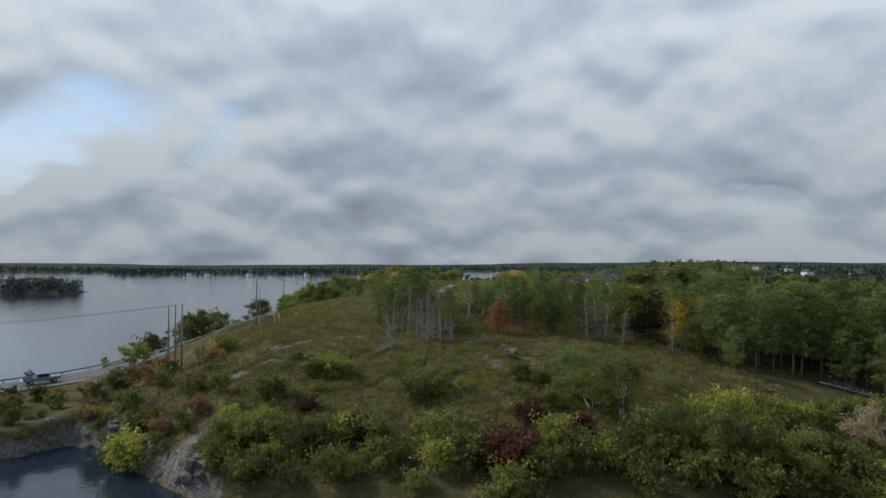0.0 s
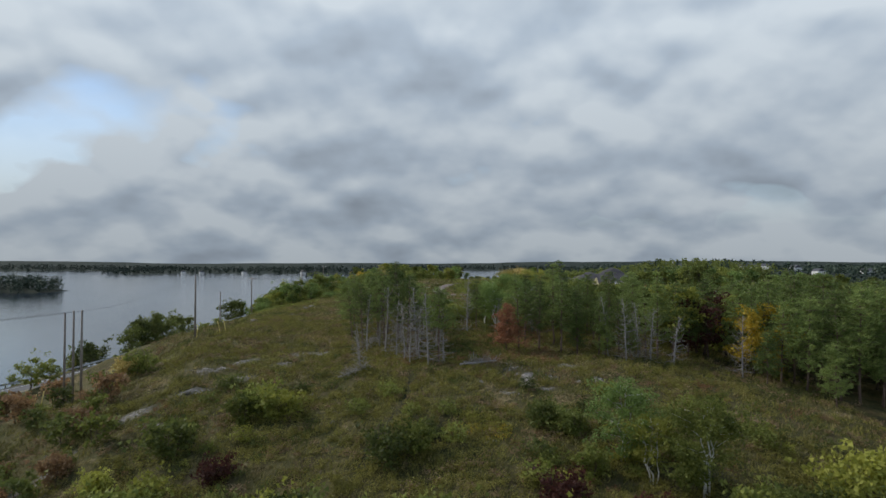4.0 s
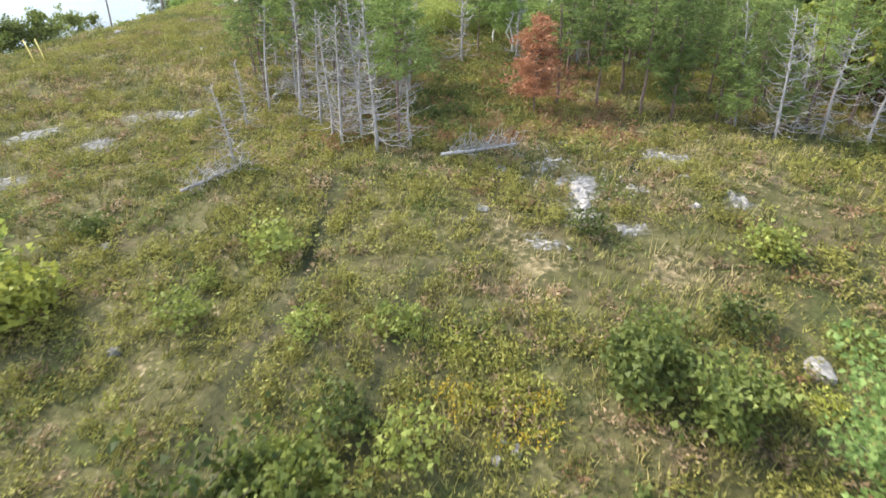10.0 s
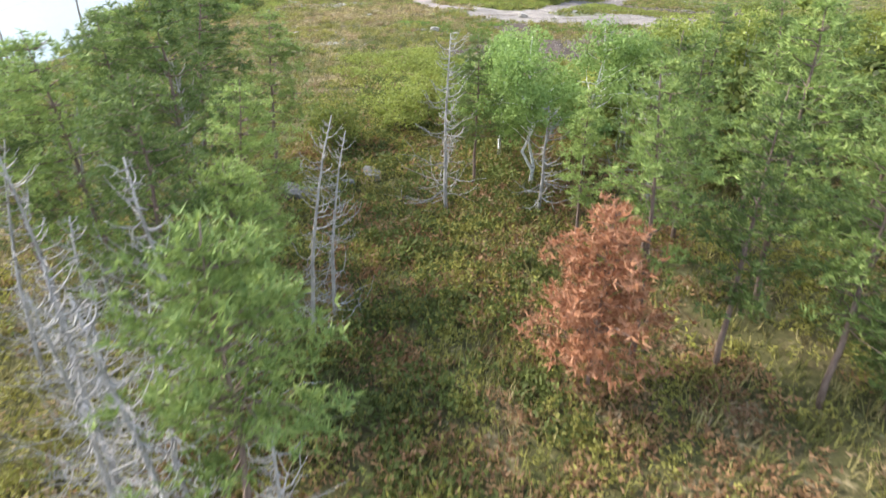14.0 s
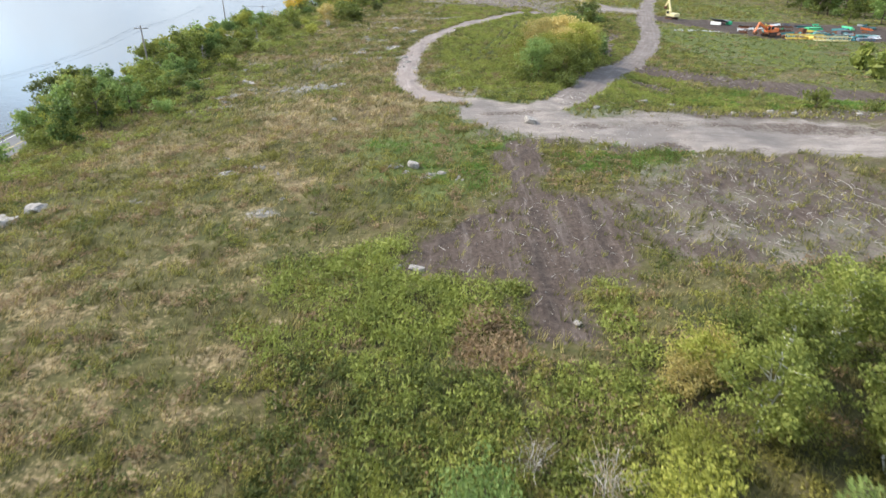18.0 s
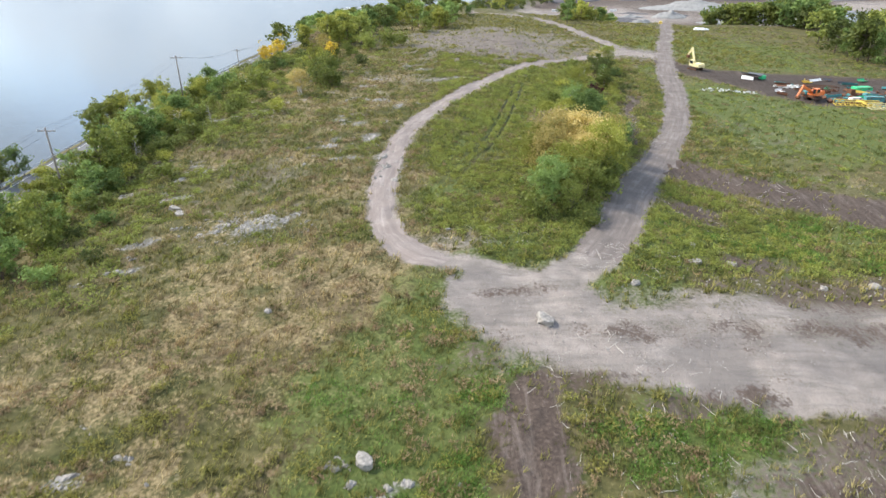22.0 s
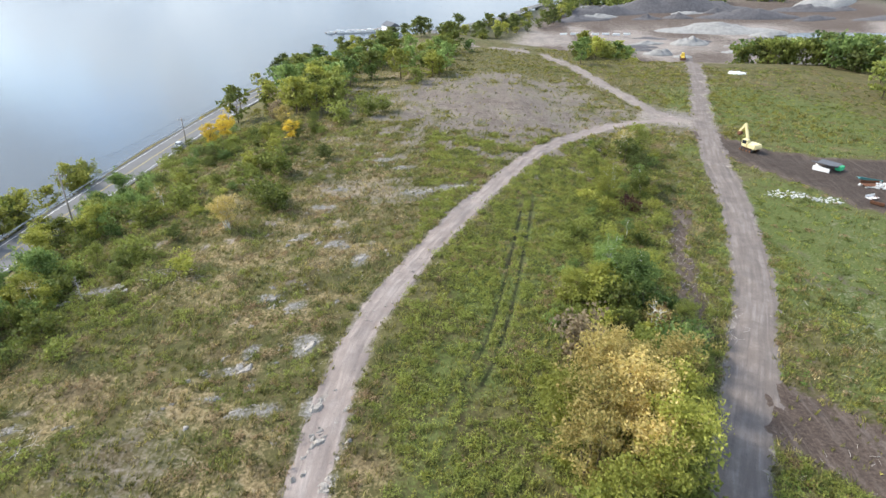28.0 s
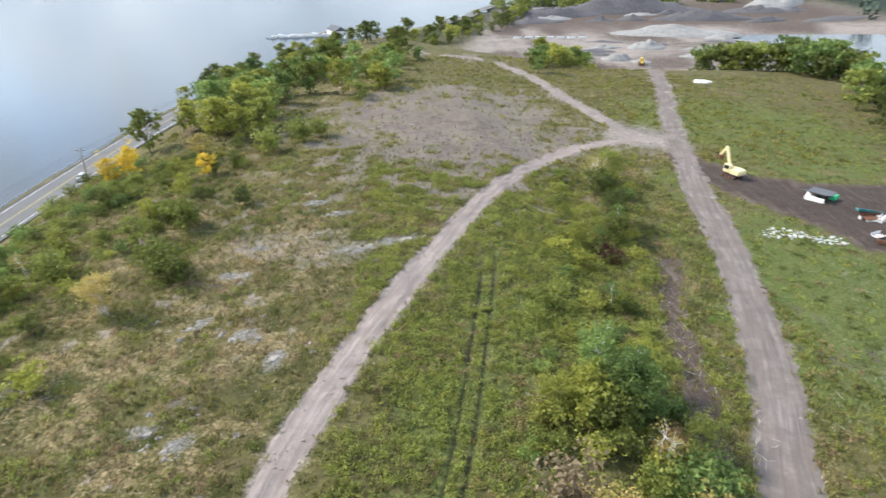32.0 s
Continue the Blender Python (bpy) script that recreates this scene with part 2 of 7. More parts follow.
M["green"] = leafy("green_leaves", (0.1, 0.125, 0.028), (0.19, 0.22, 0.048), (0.31, 0.325, 0.08))
M["dark"] = leafy("dark_green_leaves", (0.055, 0.075, 0.02), (0.12, 0.145, 0.036), (0.2, 0.225, 0.058))
M["lime"] = leafy("yellow_green_leaves", (0.19, 0.205, 0.034), (0.3, 0.31, 0.06), (0.43, 0.42, 0.09))
M["poplar"] = leafy("poplar_leaves", (0.09, 0.145, 0.04), (0.18, 0.255, 0.07), (0.29, 0.375, 0.115))
M["yellow"] = leafy("yellow_leaves", (0.5, 0.36, 0.035), (0.68, 0.49, 0.06), (0.76, 0.6, 0.1))
M["gold"] = leafy("golden_autumn_leaves", (0.27, 0.26, 0.08), (0.47, 0.37, 0.12), (0.6, 0.47, 0.2))
M["maroon"] = leafy("maroon_leaves", (0.05, 0.02, 0.017), (0.095, 0.036, 0.027), (0.16, 0.065, 0.042))
M["tan"] = leafy("withered_tan_leaves", (0.2, 0.15, 0.085), (0.36, 0.28, 0.17), (0.45, 0.37, 0.24))
M["orange"] = leafy("rust_orange_leaves", (0.14, 0.08, 0.042), (0.25, 0.15, 0.075), (0.34, 0.23, 0.115))
M["brown"] = leafy("brown_seed_heads", (0.13, 0.095, 0.05), (0.25, 0.185, 0.1), (0.38, 0.29, 0.17))
# far crowns: the bluish haze of distance is put into the leaf colour
M["far"] = leafy("hazy_far_leaves", (0.028, 0.046, 0.034), (0.045, 0.066, 0.046), (0.06, 0.085, 0.055), trans=0)
M["bark"] = bark("brown_bark", (0.06, 0.045, 0.035), (0.17, 0.125, 0.1))
M["pinebark"] = bark("red_pine_bark", (0.09, 0.06, 0.05), (0.24, 0.17, 0.135))
M["grey"] = bark("weathered_grey_wood", (0.17, 0.155, 0.142), (0.46, 0.425, 0.395))
M["birch"] = bark("white_birch_bark", (0.5, 0.48, 0.44), (0.74, 0.72, 0.67), 5, (0.06, 0.055, 0.05))
M["pole"] = bark("weathered_pole_wood", (0.16, 0.13, 0.11), (0.33, 0.29, 0.25), 8)

# mesh helpers


def npmesh(name, v, faces, material=None, smooth=False, attrs=None):
    """A mesh from arrays: v (n, 3) and faces, a list of (m, k) index arrays."""
    v = np.asarray(v, np.float32)
    faces = [np.asarray(f, np.int32) for f in faces if len(f)]
    me = bpy.data.meshes.new(name)
    me.vertices.add(len(v))
    me.vertices.foreach_set("co", v.ravel())
    idx = np.concatenate([f.ravel() for f in faces])
    tot = np.concatenate([np.full(len(f), f.shape[1], np.int32) for f in faces])
    me.loops.add(len(idx))
    me.loops.foreach_set("vertex_index", idx)
    me.polygons.add(len(tot))
    me.polygons.foreach_set("loop_start", np.concatenate([[0], np.cumsum(tot)[:-1]]).astype(np.int32))
    me.polygons.foreach_set("use_smooth", np.full(len(tot), smooth, bool))
    for key, val in (attrs or {}).items():
        me.attributes.new(key, "FLOAT", "POINT").data.foreach_set("value", np.asarray(val, np.float32))
    me.update(calc_edges=True)
    if material:
        me.materials.append(material)
    return me


def bm_mesh(name, bm, material=None, smooth=False):
    me = bpy.data.meshes.new(name)
    bm.to_mesh(me)
    bm.free()
    if smooth:
        me.polygons.foreach_set("use_smooth", np.ones(len(me.polygons), bool))
    if material:
        me.materials.append(material)
    return me


def part(name, me, material=None, parent=None, label="", m=None):
    """One mesh object, under a thing or a part. me: a bmesh or a mesh."""
    if isinstance(me, bmesh.types.BMesh):
        me = bm_mesh(name, me, material)
    elif material and not me.materials:
        me.materials.append(material)
    ob = new(name, me)
    if m is not None:
        ob.matrix_basis = m
    if parent is not None:
        ob.parent = parent
    if label:
        ob["label"] = label
    return ob


class Buf:
    """Gathers vertices and faces of one mesh."""

    def __init__(self):
        self.v, self.f, self.n = [], {}, 0

    def add(self, v, f):
        v, f = np.asarray(v, float), np.asarray(f, int)
        self.v.append(v)
        self.f.setdefault(f.shape[1], []).append(f + self.n)
        self.n += len(v)

    def tube(self, pts, radii, k=5, cap=True):
        pts, radii = np.asarray(pts, float), np.asarray(radii, float)
        t = np.gradient(pts, axis=0)
        t /= np.linalg.norm(t, axis=1)[:, None] + 1e-9
        ref = np.where(np.abs(t[:, 2:3]) > 0.9, [[1.0, 0, 0]], [[0, 0, 1.0]])
        a = np.cross(t, ref)
        a /= np.linalg.norm(a, axis=1)[:, None] + 1e-9
        b = np.cross(t, a)
        ang = np.linspace(0, 2 * np.pi, k, endpoint=False)
        v = pts[:, None] + radii[:, None, None] * (np.cos(ang)[None, :, None] * a[:, None] + np.sin(ang)[None, :, None] * b[:, None])
        n = len(pts)
        i, j = np.meshgrid(np.arange(n - 1), np.arange(k), indexing="ij")
        q = np.stack([i * k + j, i * k + (j + 1) % k, (i + 1) * k + (j + 1) % k, (i + 1) * k + j], -1).reshape(-1, 4)
        self.add(v.reshape(-1, 3), q)
        if cap and k >= 3:
            base = self.n - n * k
            self.f.setdefault(k, []).append(np.array([[base + (n - 1) * k + j for j in range(k)], [base + k - 1 - j for j in range(k)]]))

    def box(self, c, s, rot=None, taper=1.0):
        c, s = np.asarray(c, float), np.asarray(s, float) / 2
        v = np.array([[x, y, z] for z in (-1, 1) for y in (-1, 1) for x in (-1, 1)], float) * s
        v[4:, :2] *= taper
        if rot is not None:
            v = v @ np.array(rot.to_3x3()).T
        self.add(v + c, [[0, 2, 3, 1], [4, 5, 7, 6], [0, 1, 5, 4], [2, 6, 7, 3], [0, 4, 6, 2], [1, 3, 7, 5]])

    def leaves(self, c, size, rng, up=0.3, aspect=0.6, three=False):
        """A rhombic leaf, or tuft of leaves, at each centre, turned at random."""
        c = np.asarray(c, float)
        n = len(c)
        if n == 0:
            return
        d = rng.normal(size=(n, 3))
        d[:, 2] += up
        d /= np.linalg.norm(d, axis=1)[:, None]
        e = np.cross(d, rng.normal(size=(n, 3)))
        e /= np.linalg.norm(e, axis=1)[:, None] + 1e-9
        s = (size * rng.uniform(0.6, 1.4, n))[:, None]
        nn = np.cross(d, e)
        if three:
            v = np.stack([c - d * s, c + d * s * 0.6 + e * s * 0.95, c + d * s * 0.6 - e * s * 0.95], 1).reshape(-1, 3)
            return self.add(v, np.arange(3 * n).reshape(n, 3))
        v = np.stack([c - d * s, c + e * s * aspect + nn * s * 0.15, c + d * s, c - e * s * aspect + nn * s * 0.15], 1).reshape(-1, 3)
        self.add(v, np.arange(4 * n).reshape(n, 4))

    def spikes(self, base, dirs, length, width, rng):
        """Thin blades from base along dirs."""
        base, dirs = np.asarray(base, float), np.asarray(dirs, float)
        n = len(base)
        side = np.cross(dirs, rng.normal(size=(n, 3)))
        side /= np.linalg.norm(side, axis=1)[:, None] + 1e-9
        length = np.broadcast_to(length, n)[:, None]
        width = np.broadcast_to(width, n)[:, None]
        v = np.stack([base - side * width / 2, base + side * width / 2, base + dirs * length], 1).reshape(-1, 3)
        self.add(v, np.arange(3 * n).reshape(n, 3))

    def mesh(self, name, material=None, smooth=False, attrs=None):
        return npmesh(name, np.concatenate(self.v), [np.concatenate(f) for f in self.f.values()], material, smooth, attrs)

# the lie of the land
WATER = 3.0
def sstep(a, b, v):
    u = np.clip((v - a) / (b - a), 0, 1)
    return u * u * (3 - 2 * u)
def smin(a, b, k):
    u = np.clip(0.5 + 0.5 * (b - a) / k, 0, 1)
    return b + (a - b) * u - k * u * (1 - u)
# centre line of the paved lakeside road, south to north
ROAD = [(-330, -40), (-150, 75), (-105, 93), (-80, 105), (-67, 125), (-64, 160), (-67, 210), (-70, 284), (-68, 361), (-63, 420), (-54, 464), (-42, 513), (-32, 550), (-8, 600), (33, 662), (60, 716), (112, 830), (330, 1100)]
def road_x(y):
    ys = [p[1] for p in ROAD]; xs = [p[0] for p in ROAD]
    return np.interp(y, ys, xs)
def shore(x):
    return np.interp(x, [-330, -150, -105, -60, -56, -51.5, -47, -40.4, -33, -27.5, -22, -10, 5, 25, 70], [-70, 52, 73, 79, 80.5, 86.5, 85.5, 78.5, 72.4, 67.2, 65.2, 61.5, 58, 58, 64])
def near_ground(x, y):
    x = np.asarray(x, float); y = np.asarray(y, float)
    d = y - shore(x)
    south = np.where(d > 0, WATER + (1.7 + 0.9 * sstep(-24, -30, x)) * sstep(0, 1.5, d) + 13.6 * (1 - np.exp(-np.maximum(d, 0) / 31)), WATER - 3 * sstep(0, -8, d))
    e = x - (road_x(y) + 5.5)
    rise = 12.2 - 3.0 * sstep(340, 460, y)
    west = np.where(e > 0, 6.3 + rise * (1 - np.exp(-np.maximum(e, 0) / 14)), 6.3 - 6 * sstep(-11.5, -19, e))
    h = smin(south, west, 2.0)
    east = 15.0 - 0.018 * np.maximum(x - 45, 0)
    h = smin(h, h + (east - h) * sstep(26, 46, x) * sstep(190, 225, y), 0.3)
    h = h - 5.5 * sstep(18, 75, x) * sstep(190, 110, y)
    h = h + 1.3 * sstep(230, 275, y) * sstep(380, 320, y) * sstep(32, 8, x) * sstep(-62, -45, x)
    cap = 6.3 + 3.4 * sstep(-57, -46, x) + 9 * sstep(-46, -28, x)
    h = np.where(x < -26, smin(h, cap + 12 * sstep(112, 150, y), 1.0), h)
    h = h - 0.5 * np.exp(-((x + 38) / 12) ** 2 - ((y - 97) / 13) ** 2)
    edge = 445 + 1.1 * np.maximum(88 - x, 0)
    h = h + (4.6 - h) * sstep(0, 55, y - edge)
    h = np.where(e < 0, np.minimum(h, west), h)
    verge = near_line(x, y, ROAD)
    h = np.where(y > 400, np.maximum(h, 6.3 - 0.32 * np.maximum(verge - 6.5, 0) - 20 * (e < -16)), h)
    return h


def lattice(x, y, c, seed):
    """Value noise on a lattice of c metres, from -1 to 1."""
    x, y = x / c + seed * 3.17, y / c - seed * 1.93
    ix, iy = np.floor(x), np.floor(y)
    u, v = x - ix, y - iy
    u, v = u * u * (3 - 2 * u), v * v * (3 - 2 * v)

    def h(a, b):
        q = np.sin(a * 127.1 + b * 311.7 + seed * 74.7) * 43758.5453
        return q - np.floor(q)

    return 2 * ((h(ix, iy) * (1 - u) + h(ix + 1, iy) * u) * (1 - v) + (h(ix, iy + 1) * (1 - u) + h(ix + 1, iy + 1) * u) * v) - 1


def wobble(x, y, s, seed=0.0):
    """Uneven waves of about s metres, from -1 to 1."""
    x, y = np.asarray(x, float), np.asarray(y, float)
    return 0.75 * lattice(0.8 * x + 0.6 * y, 0.8 * y - 0.6 * x, s * 0.5, seed) + 0.45 * lattice(x, y, s * 0.21, seed + 5)


def far_shore(x):
    return 1330 + 330 * sstep(-640, -900, x) + 700 * sstep(-215, -150, x) + 60 * np.sin(x / 95.0) + 25 * np.sin(x / 31.0)


def ground(x, y):
    x, y = np.asarray(x, float), np.asarray(y, float)
    h = near_ground(x, y)
    e = x - road_x(y)
    h = h + (0.32 * wobble(x, y, 14, 1.0) + 0.16 * wobble(x, y, 4.7, 2.0) + 0.06 * wobble(x, y, 2.1, 5.0)) * sstep(7, 14, e) * sstep(2, 12, y - shore(x))
    r = np.hypot(x - 40, y - 200)
    hills = 4 + 4 * np.sin(x / 330 + 0.8) * np.sin(y / 290 + 0.4) + 3 * np.sin(x / 140 + y / 190)
    # wooded hill with the town, far to the east, and low hills beyond
    hills = hills + 17 * np.exp(-((x - 300) / 260) ** 2 - ((y - 1050) / 260) ** 2)
    h = h + (np.maximum(hills, 1) + 5 - h) * sstep(420, 900, r) * sstep(30, 130, e)
    b = y - far_shore(x)
    west = (e < -20) & (b > -30)
    h = np.where(west, np.maximum(h, WATER - 3 + 3.6 * sstep(-30, 5, b) + (2 + 0.6 * np.maximum(hills, 0)) * sstep(0, 420, b)), h)
    ridge = sstep(1900, 3300, np.hypot(x, y)) * (17 + 6 * np.sin(x / 700) + 4 * np.sin(x / 310 + y / 900))
    h = np.where(y > 1500, h + ridge, h)
    island = 1 - (((x + 372) / 62) ** 2 + ((y - 545) / 42) ** 2)
    h = np.maximum(h, WATER - 3 + 6.5 * sstep(-0.3, 0.9, island + 0.12 * wobble(x, y, 40, 3)))
    # pond beside the yard
    pond = 1 - (((x - 262) / 62) ** 2 + ((y - 566) / 62) ** 2)
    h = h - 4.2 * sstep(-0.1, 0.25, pond + 0.1 * wobble(x, y, 45, 5))
    return h


def gz(x, y):
    return float(ground(x, y))


def smooth_line(pts, step=2.0):
    """A soft curve through points, as an array."""
    p = np.array([pts[0], *pts, pts[-1]], float)
    out = []
    for a, b, c, d in zip(p[:-3], p[1:-2], p[2:-1], p[3:]):
        n = max(2, int(np.linalg.norm(c - b) / step))
        u = np.linspace(0, 1, n, endpoint=False)[:, None]
        out.append(0.5 * (2 * b + (c - a) * u + (2 * a - 5 * b + 4 * c - d) * u**2 + (3 * b - a - 3 * c + d) * u**3))
    return np.concatenate([*out, p[-1:]])


def near_line(x, y, line):
    """Distance of points from a polyline."""
    best = np.full(np.shape(x), 1e9)
    for (ax, ay), (bx, by) in zip(line[:-1], line[1:]):
        dx, dy = bx - ax, by - ay
        u = np.clip(((x - ax) * dx + (y - ay) * dy) / (dx * dx + dy * dy + 1e-9), 0, 1)
        best = np.minimum(best, np.hypot(x - ax - u * dx, y - ay - u * dy))
    return best


def patch(x, y, pts, soft=1.0):
    """1 inside an outline of corners, 0 outside, with a soft ragged rim."""
    pts = np.array(pts, float)
    odd = np.zeros(np.shape(x), bool)
    for (ax, ay), (bx, by) in zip(pts, np.roll(pts, -1, 0)):
        odd ^= ((ay > y) != (by > y)) & (x < (bx - ax) * (y - ay) / (by - ay + 1e-9) + ax)
    d = near_line(x, y, [*pts, pts[0]])
    return sstep(-soft, soft, np.where(odd, d, -d) + 0.7 * soft * wobble(x, y, 4, pts[0, 0]))


def blob(x, y, cx, cy, rx, ry, turn=0.0, soft=0.35, rag=0.25):
    """1 inside a ragged oval, 0 outside."""
    c, s = math.cos(radians(turn)), math.sin(radians(turn))
    u, v = ((x - cx) * c + (y - cy) * s) / rx, (-(x - cx) * s + (y - cy) * c) / ry
    return sstep(1 + soft, 1 - soft, np.hypot(u, v) + rag * wobble(x, y, 6, cx * 0.1))


WEST_TRACK = smooth_line([(19, 204), (12.4, 207.6), (5.8, 209.6), (1.8, 216), (0.2, 225), (-0.2, 234), (0.9, 251), (4.0, 262.6), (9.9, 278.7), (18.5, 299.4), (29.3, 322.7), (45.5, 348), (58, 357), (72, 362)], 4)
EAST_TRACK = smooth_line([(12, 201), (20, 205.5), (26.7, 214.3), (32.6, 228.2), (36.5, 237), (45.9, 256), (54.2, 275.3), (62.4, 301.4), (70.3, 333), (82.8, 375.3), (96.9, 417.4), (112, 470), (128, 520)], 4)
BRANCH = smooth_line([(70, 362), (66, 378), (61, 408), (56, 440), (45, 470), (20, 490)], 5)
PALE_ROAD = smooth_line([(13, 203), (19, 195.5), (28, 191.5), (44, 189), (60, 188), (85, 187), (120, 180)], 4)
FOOT_A = smooth_line([(-5.5, 78), (-3.2, 87), (-2.6, 90.5), (-2.2, 99)], 3)
FOOT_B = smooth_line([(0.6, 81), (2.0, 88), (3.2, 91)], 3)
RUT = smooth_line([(7.5, 228), (11.8, 241.5), (15.2, 250), (17.5, 258.6), (20.0, 271), (23.0, 287), (24.5, 296)], 4)


def masks(x, y):
    """dirt: pale trodden earth; soil: dark bare earth; dry: straw-coloured grass; lush: bright green; rock."""
    rag = 0.8 * wobble(x, y, 5, 4.0) + 0.4 * wobble(x, y, 1.9, 6.0)
    dirt = sstep(2.7, 0.9, near_line(x, y, WEST_TRACK) + rag * 0.4)
    dirt = np.maximum(dirt, sstep(3.6, 1.6, near_line(x, y, EAST_TRACK) + rag * 0.45))
    dirt = np.maximum(dirt, sstep(3.0, 1.4, near_line(x, y, BRANCH) + rag))
    dirt = np.maximum(dirt, sstep(5.5, 3.2, near_line(x, y, PALE_ROAD) + rag * 1.5))
    dirt = np.maximum(dirt, blob(x, y, 17, 199, 7, 8))
    dirt = np.maximum(dirt, 0.85 * blob(x, y, 38, 195, 22, 8, -4))
    dirt = np.maximum(dirt, 0.55 * patch(x, y, [(21.5, 164.5), (24, 160.5), (36, 161.5), (45, 166), (48, 176), (44, 184), (34, 184), (26, 181), (22, 176)], 2.2))
    dirt = np.maximum(dirt, 0.8 * blob(x, y, 24, 372, 30, 40, -8, 0.6, 0.9))
    dirt = np.maximum(dirt, 0.8 * blob(x, y, 70, 362, 9, 12, 0))
    scuff = wobble(x, y, 9, 12.0) + 0.6 * wobble(x, y, 3.1, 13.0)
    dirt = np.maximum(dirt, 0.62 * sstep(0.62, 0.95, scuff) * sstep(8, -2, x) * sstep(205, 225, y) * sstep(345, 325, y))
    dirt = np.maximum(dirt, 0.3 * sstep(0.5, 0.95, scuff) * sstep(44, 52, x) * sstep(205, 215, y) * sstep(300, 280, y))
    yard = sstep(470, 505, y + 0.45 * np.minimum(x - 90, 0)) * sstep(10, 45, x - 0.25 * (y - 500)) * sstep(830, 770, y) * sstep(390, 340, x)
    dirt = np.maximum(dirt, yard)
    for cx, cy, rx, ry, k in ((66, 262, 11, 13, 0.46), (60, 241, 8, 6, 0.48), (76, 286, 9, 9, 0.44), (56, 288, 4, 9, 0.48), (70, 236, 9, 7, 0.42), (88, 300, 8, 6, 0.48), (30, 362, 20, 16, 0.5), (-4, 300, 9, 5, 0.42), (4, 296, 6, 4, 0.5), (-16, 236, 6, 8, 0.34), (8, 214, 5, 3, 0.45)):
        dirt = np.maximum(dirt, (k if cx < 50 else 0.45 * k) * blob(x, y, cx, cy, rx, ry, 20, 0.8, 0.8))
    soil = patch(x, y, [(2.4, 161.0), (8, 168.5), (12.5, 174.5), (17.5, 175), (22.3, 171), (21.3, 163), (19.5, 158.8), (16.6, 158), (15.8, 152), (11.8, 152), (11.4, 158), (7, 158.4)], 2.4)
    soil = np.maximum(soil, sstep(2.2, 0.6, near_line(x, y, [(14.5, 168), (14.2, 178), (15.2, 190)]) + 1.3 * rag))
    soil = np.maximum(0.85 * soil, 0.85 * blob(x, y, 14.5, 183, 3.0, 4.5, 0, 0.5, 0.5))
    for line in ([(14.6, 177), (14.4, 170), (13.4, 163), (12.8, 152)], [(6, 163.5), (9.5, 169)], [(18.2, 172), (18.6, 161)], [(15.2, 186), (13.4, 181.5)]):
        soil = np.maximum(soil, 1.15 * sstep(0.85, 0.25, near_line(x, y, line) + 0.35 * rag))
    for cx, cy, rx, ry in ((20, 190, 5, 1.6), (29, 187.5, 7, 1.5), (23, 196, 3, 1.6), (12, 193, 2.5, 3.5), (44, 183, 6, 3), (17, 203.5, 5, 1.0)):
        soil = np.maximum(soil, 0.6 * blob(x, y, cx, cy, rx, ry, 8, 0.8, 0.9))
    soil = np.maximum(soil, (0.52 + 0.35 * wobble(x, y, 6, 8.8)) * patch(x, y, [(21, 164.5), (24, 160.5), (36, 161.5), (45, 166), (48, 176), (42, 183), (34, 183), (26, 180), (21, 176)], 2.2))
    soil = np.maximum(soil, 0.62 * blob(x, y, 41, 174, 7, 12, 25, 0.6, 0.6))
    soil = np.maximum(soil, 0.55 * blob(x, y, 33, 180, 9, 4, 20, 0.7, 0.8))
    soil = np.maximum(soil, 0.6 * blob(x, y, 55, 195, 24, 2.5, -3, 0.7, 0.8))
    soil = np.maximum(soil, 0.5 * blob(x, y, 28, 172, 5, 7, 0, 0.6, 0.6))
    soil = np.maximum(soil, 1.15 * patch(x, y, [(70, 346), (75, 356), (79, 341), (84, 333.5), (92, 328.5), (106, 328), (138, 320), (138, 280), (112, 288), (92, 292), (84, 300), (81, 310), (75, 321), (71, 332)], 1.6))
    soil = np.maximum(soil, 0.95 * patch(x, y, [(38.5, 244), (44, 253), (49, 249.5), (56, 241), (67, 233), (84, 226), (84, 216), (64, 223), (53, 229), (46, 236.5)], 1.8))
    soil = np.maximum(soil, 0.8 * sstep(2.6, 0.6, near_line(x, y, [(40.5, 258), (43.5, 270), (46.5, 283), (52, 298)]) + rag * 1.6))
    soil = np.maximum(soil, 0.8 * blob(x, y, 40.5, 226.5, 3.6, 3.0, 0, 0.6, 0.6))
    soil = np.maximum(soil, 0.7 * blob(x, y, 41, 210.8, 4.5, 2.6, 0, 0.6, 0.6))
    soil = np.maximum(soil, 0.55 * blob(x, y, 24, 372, 29, 38, -8, 0.7, 0.9))
    soil = np.maximum(soil, 0.5 * sstep(0.45, 0.9, wobble(x, y, 9, 12.0) + 0.6 * wobble(x, y, 3.1, 13.0)) * sstep(46, 54, x) * sstep(212, 225, y) * sstep(305, 290, y))
    soil = np.maximum(soil, 0.6 * blob(x, y, 60, 203, 26, 5, -3))
    soil = np.maximum(soil, 0.85 * sstep(640, 680, y) * yard)
    soil = np.maximum(soil, yard * np.clip(0.35 + 0.5 * wobble(x, y, 40, 3.7) + 0.4 * wobble(x, y, 15, 5.2), 0, 0.8))
    dry = 0.75 * blob(x, y, -7, 199, 14, 14, 30, 0.6) + 0.25 * blob(x, y, -24, 176, 18, 16, 0, 0.6) + 0.5 * blob(x, y, -4, 205, 8, 9, 30, 0.6)
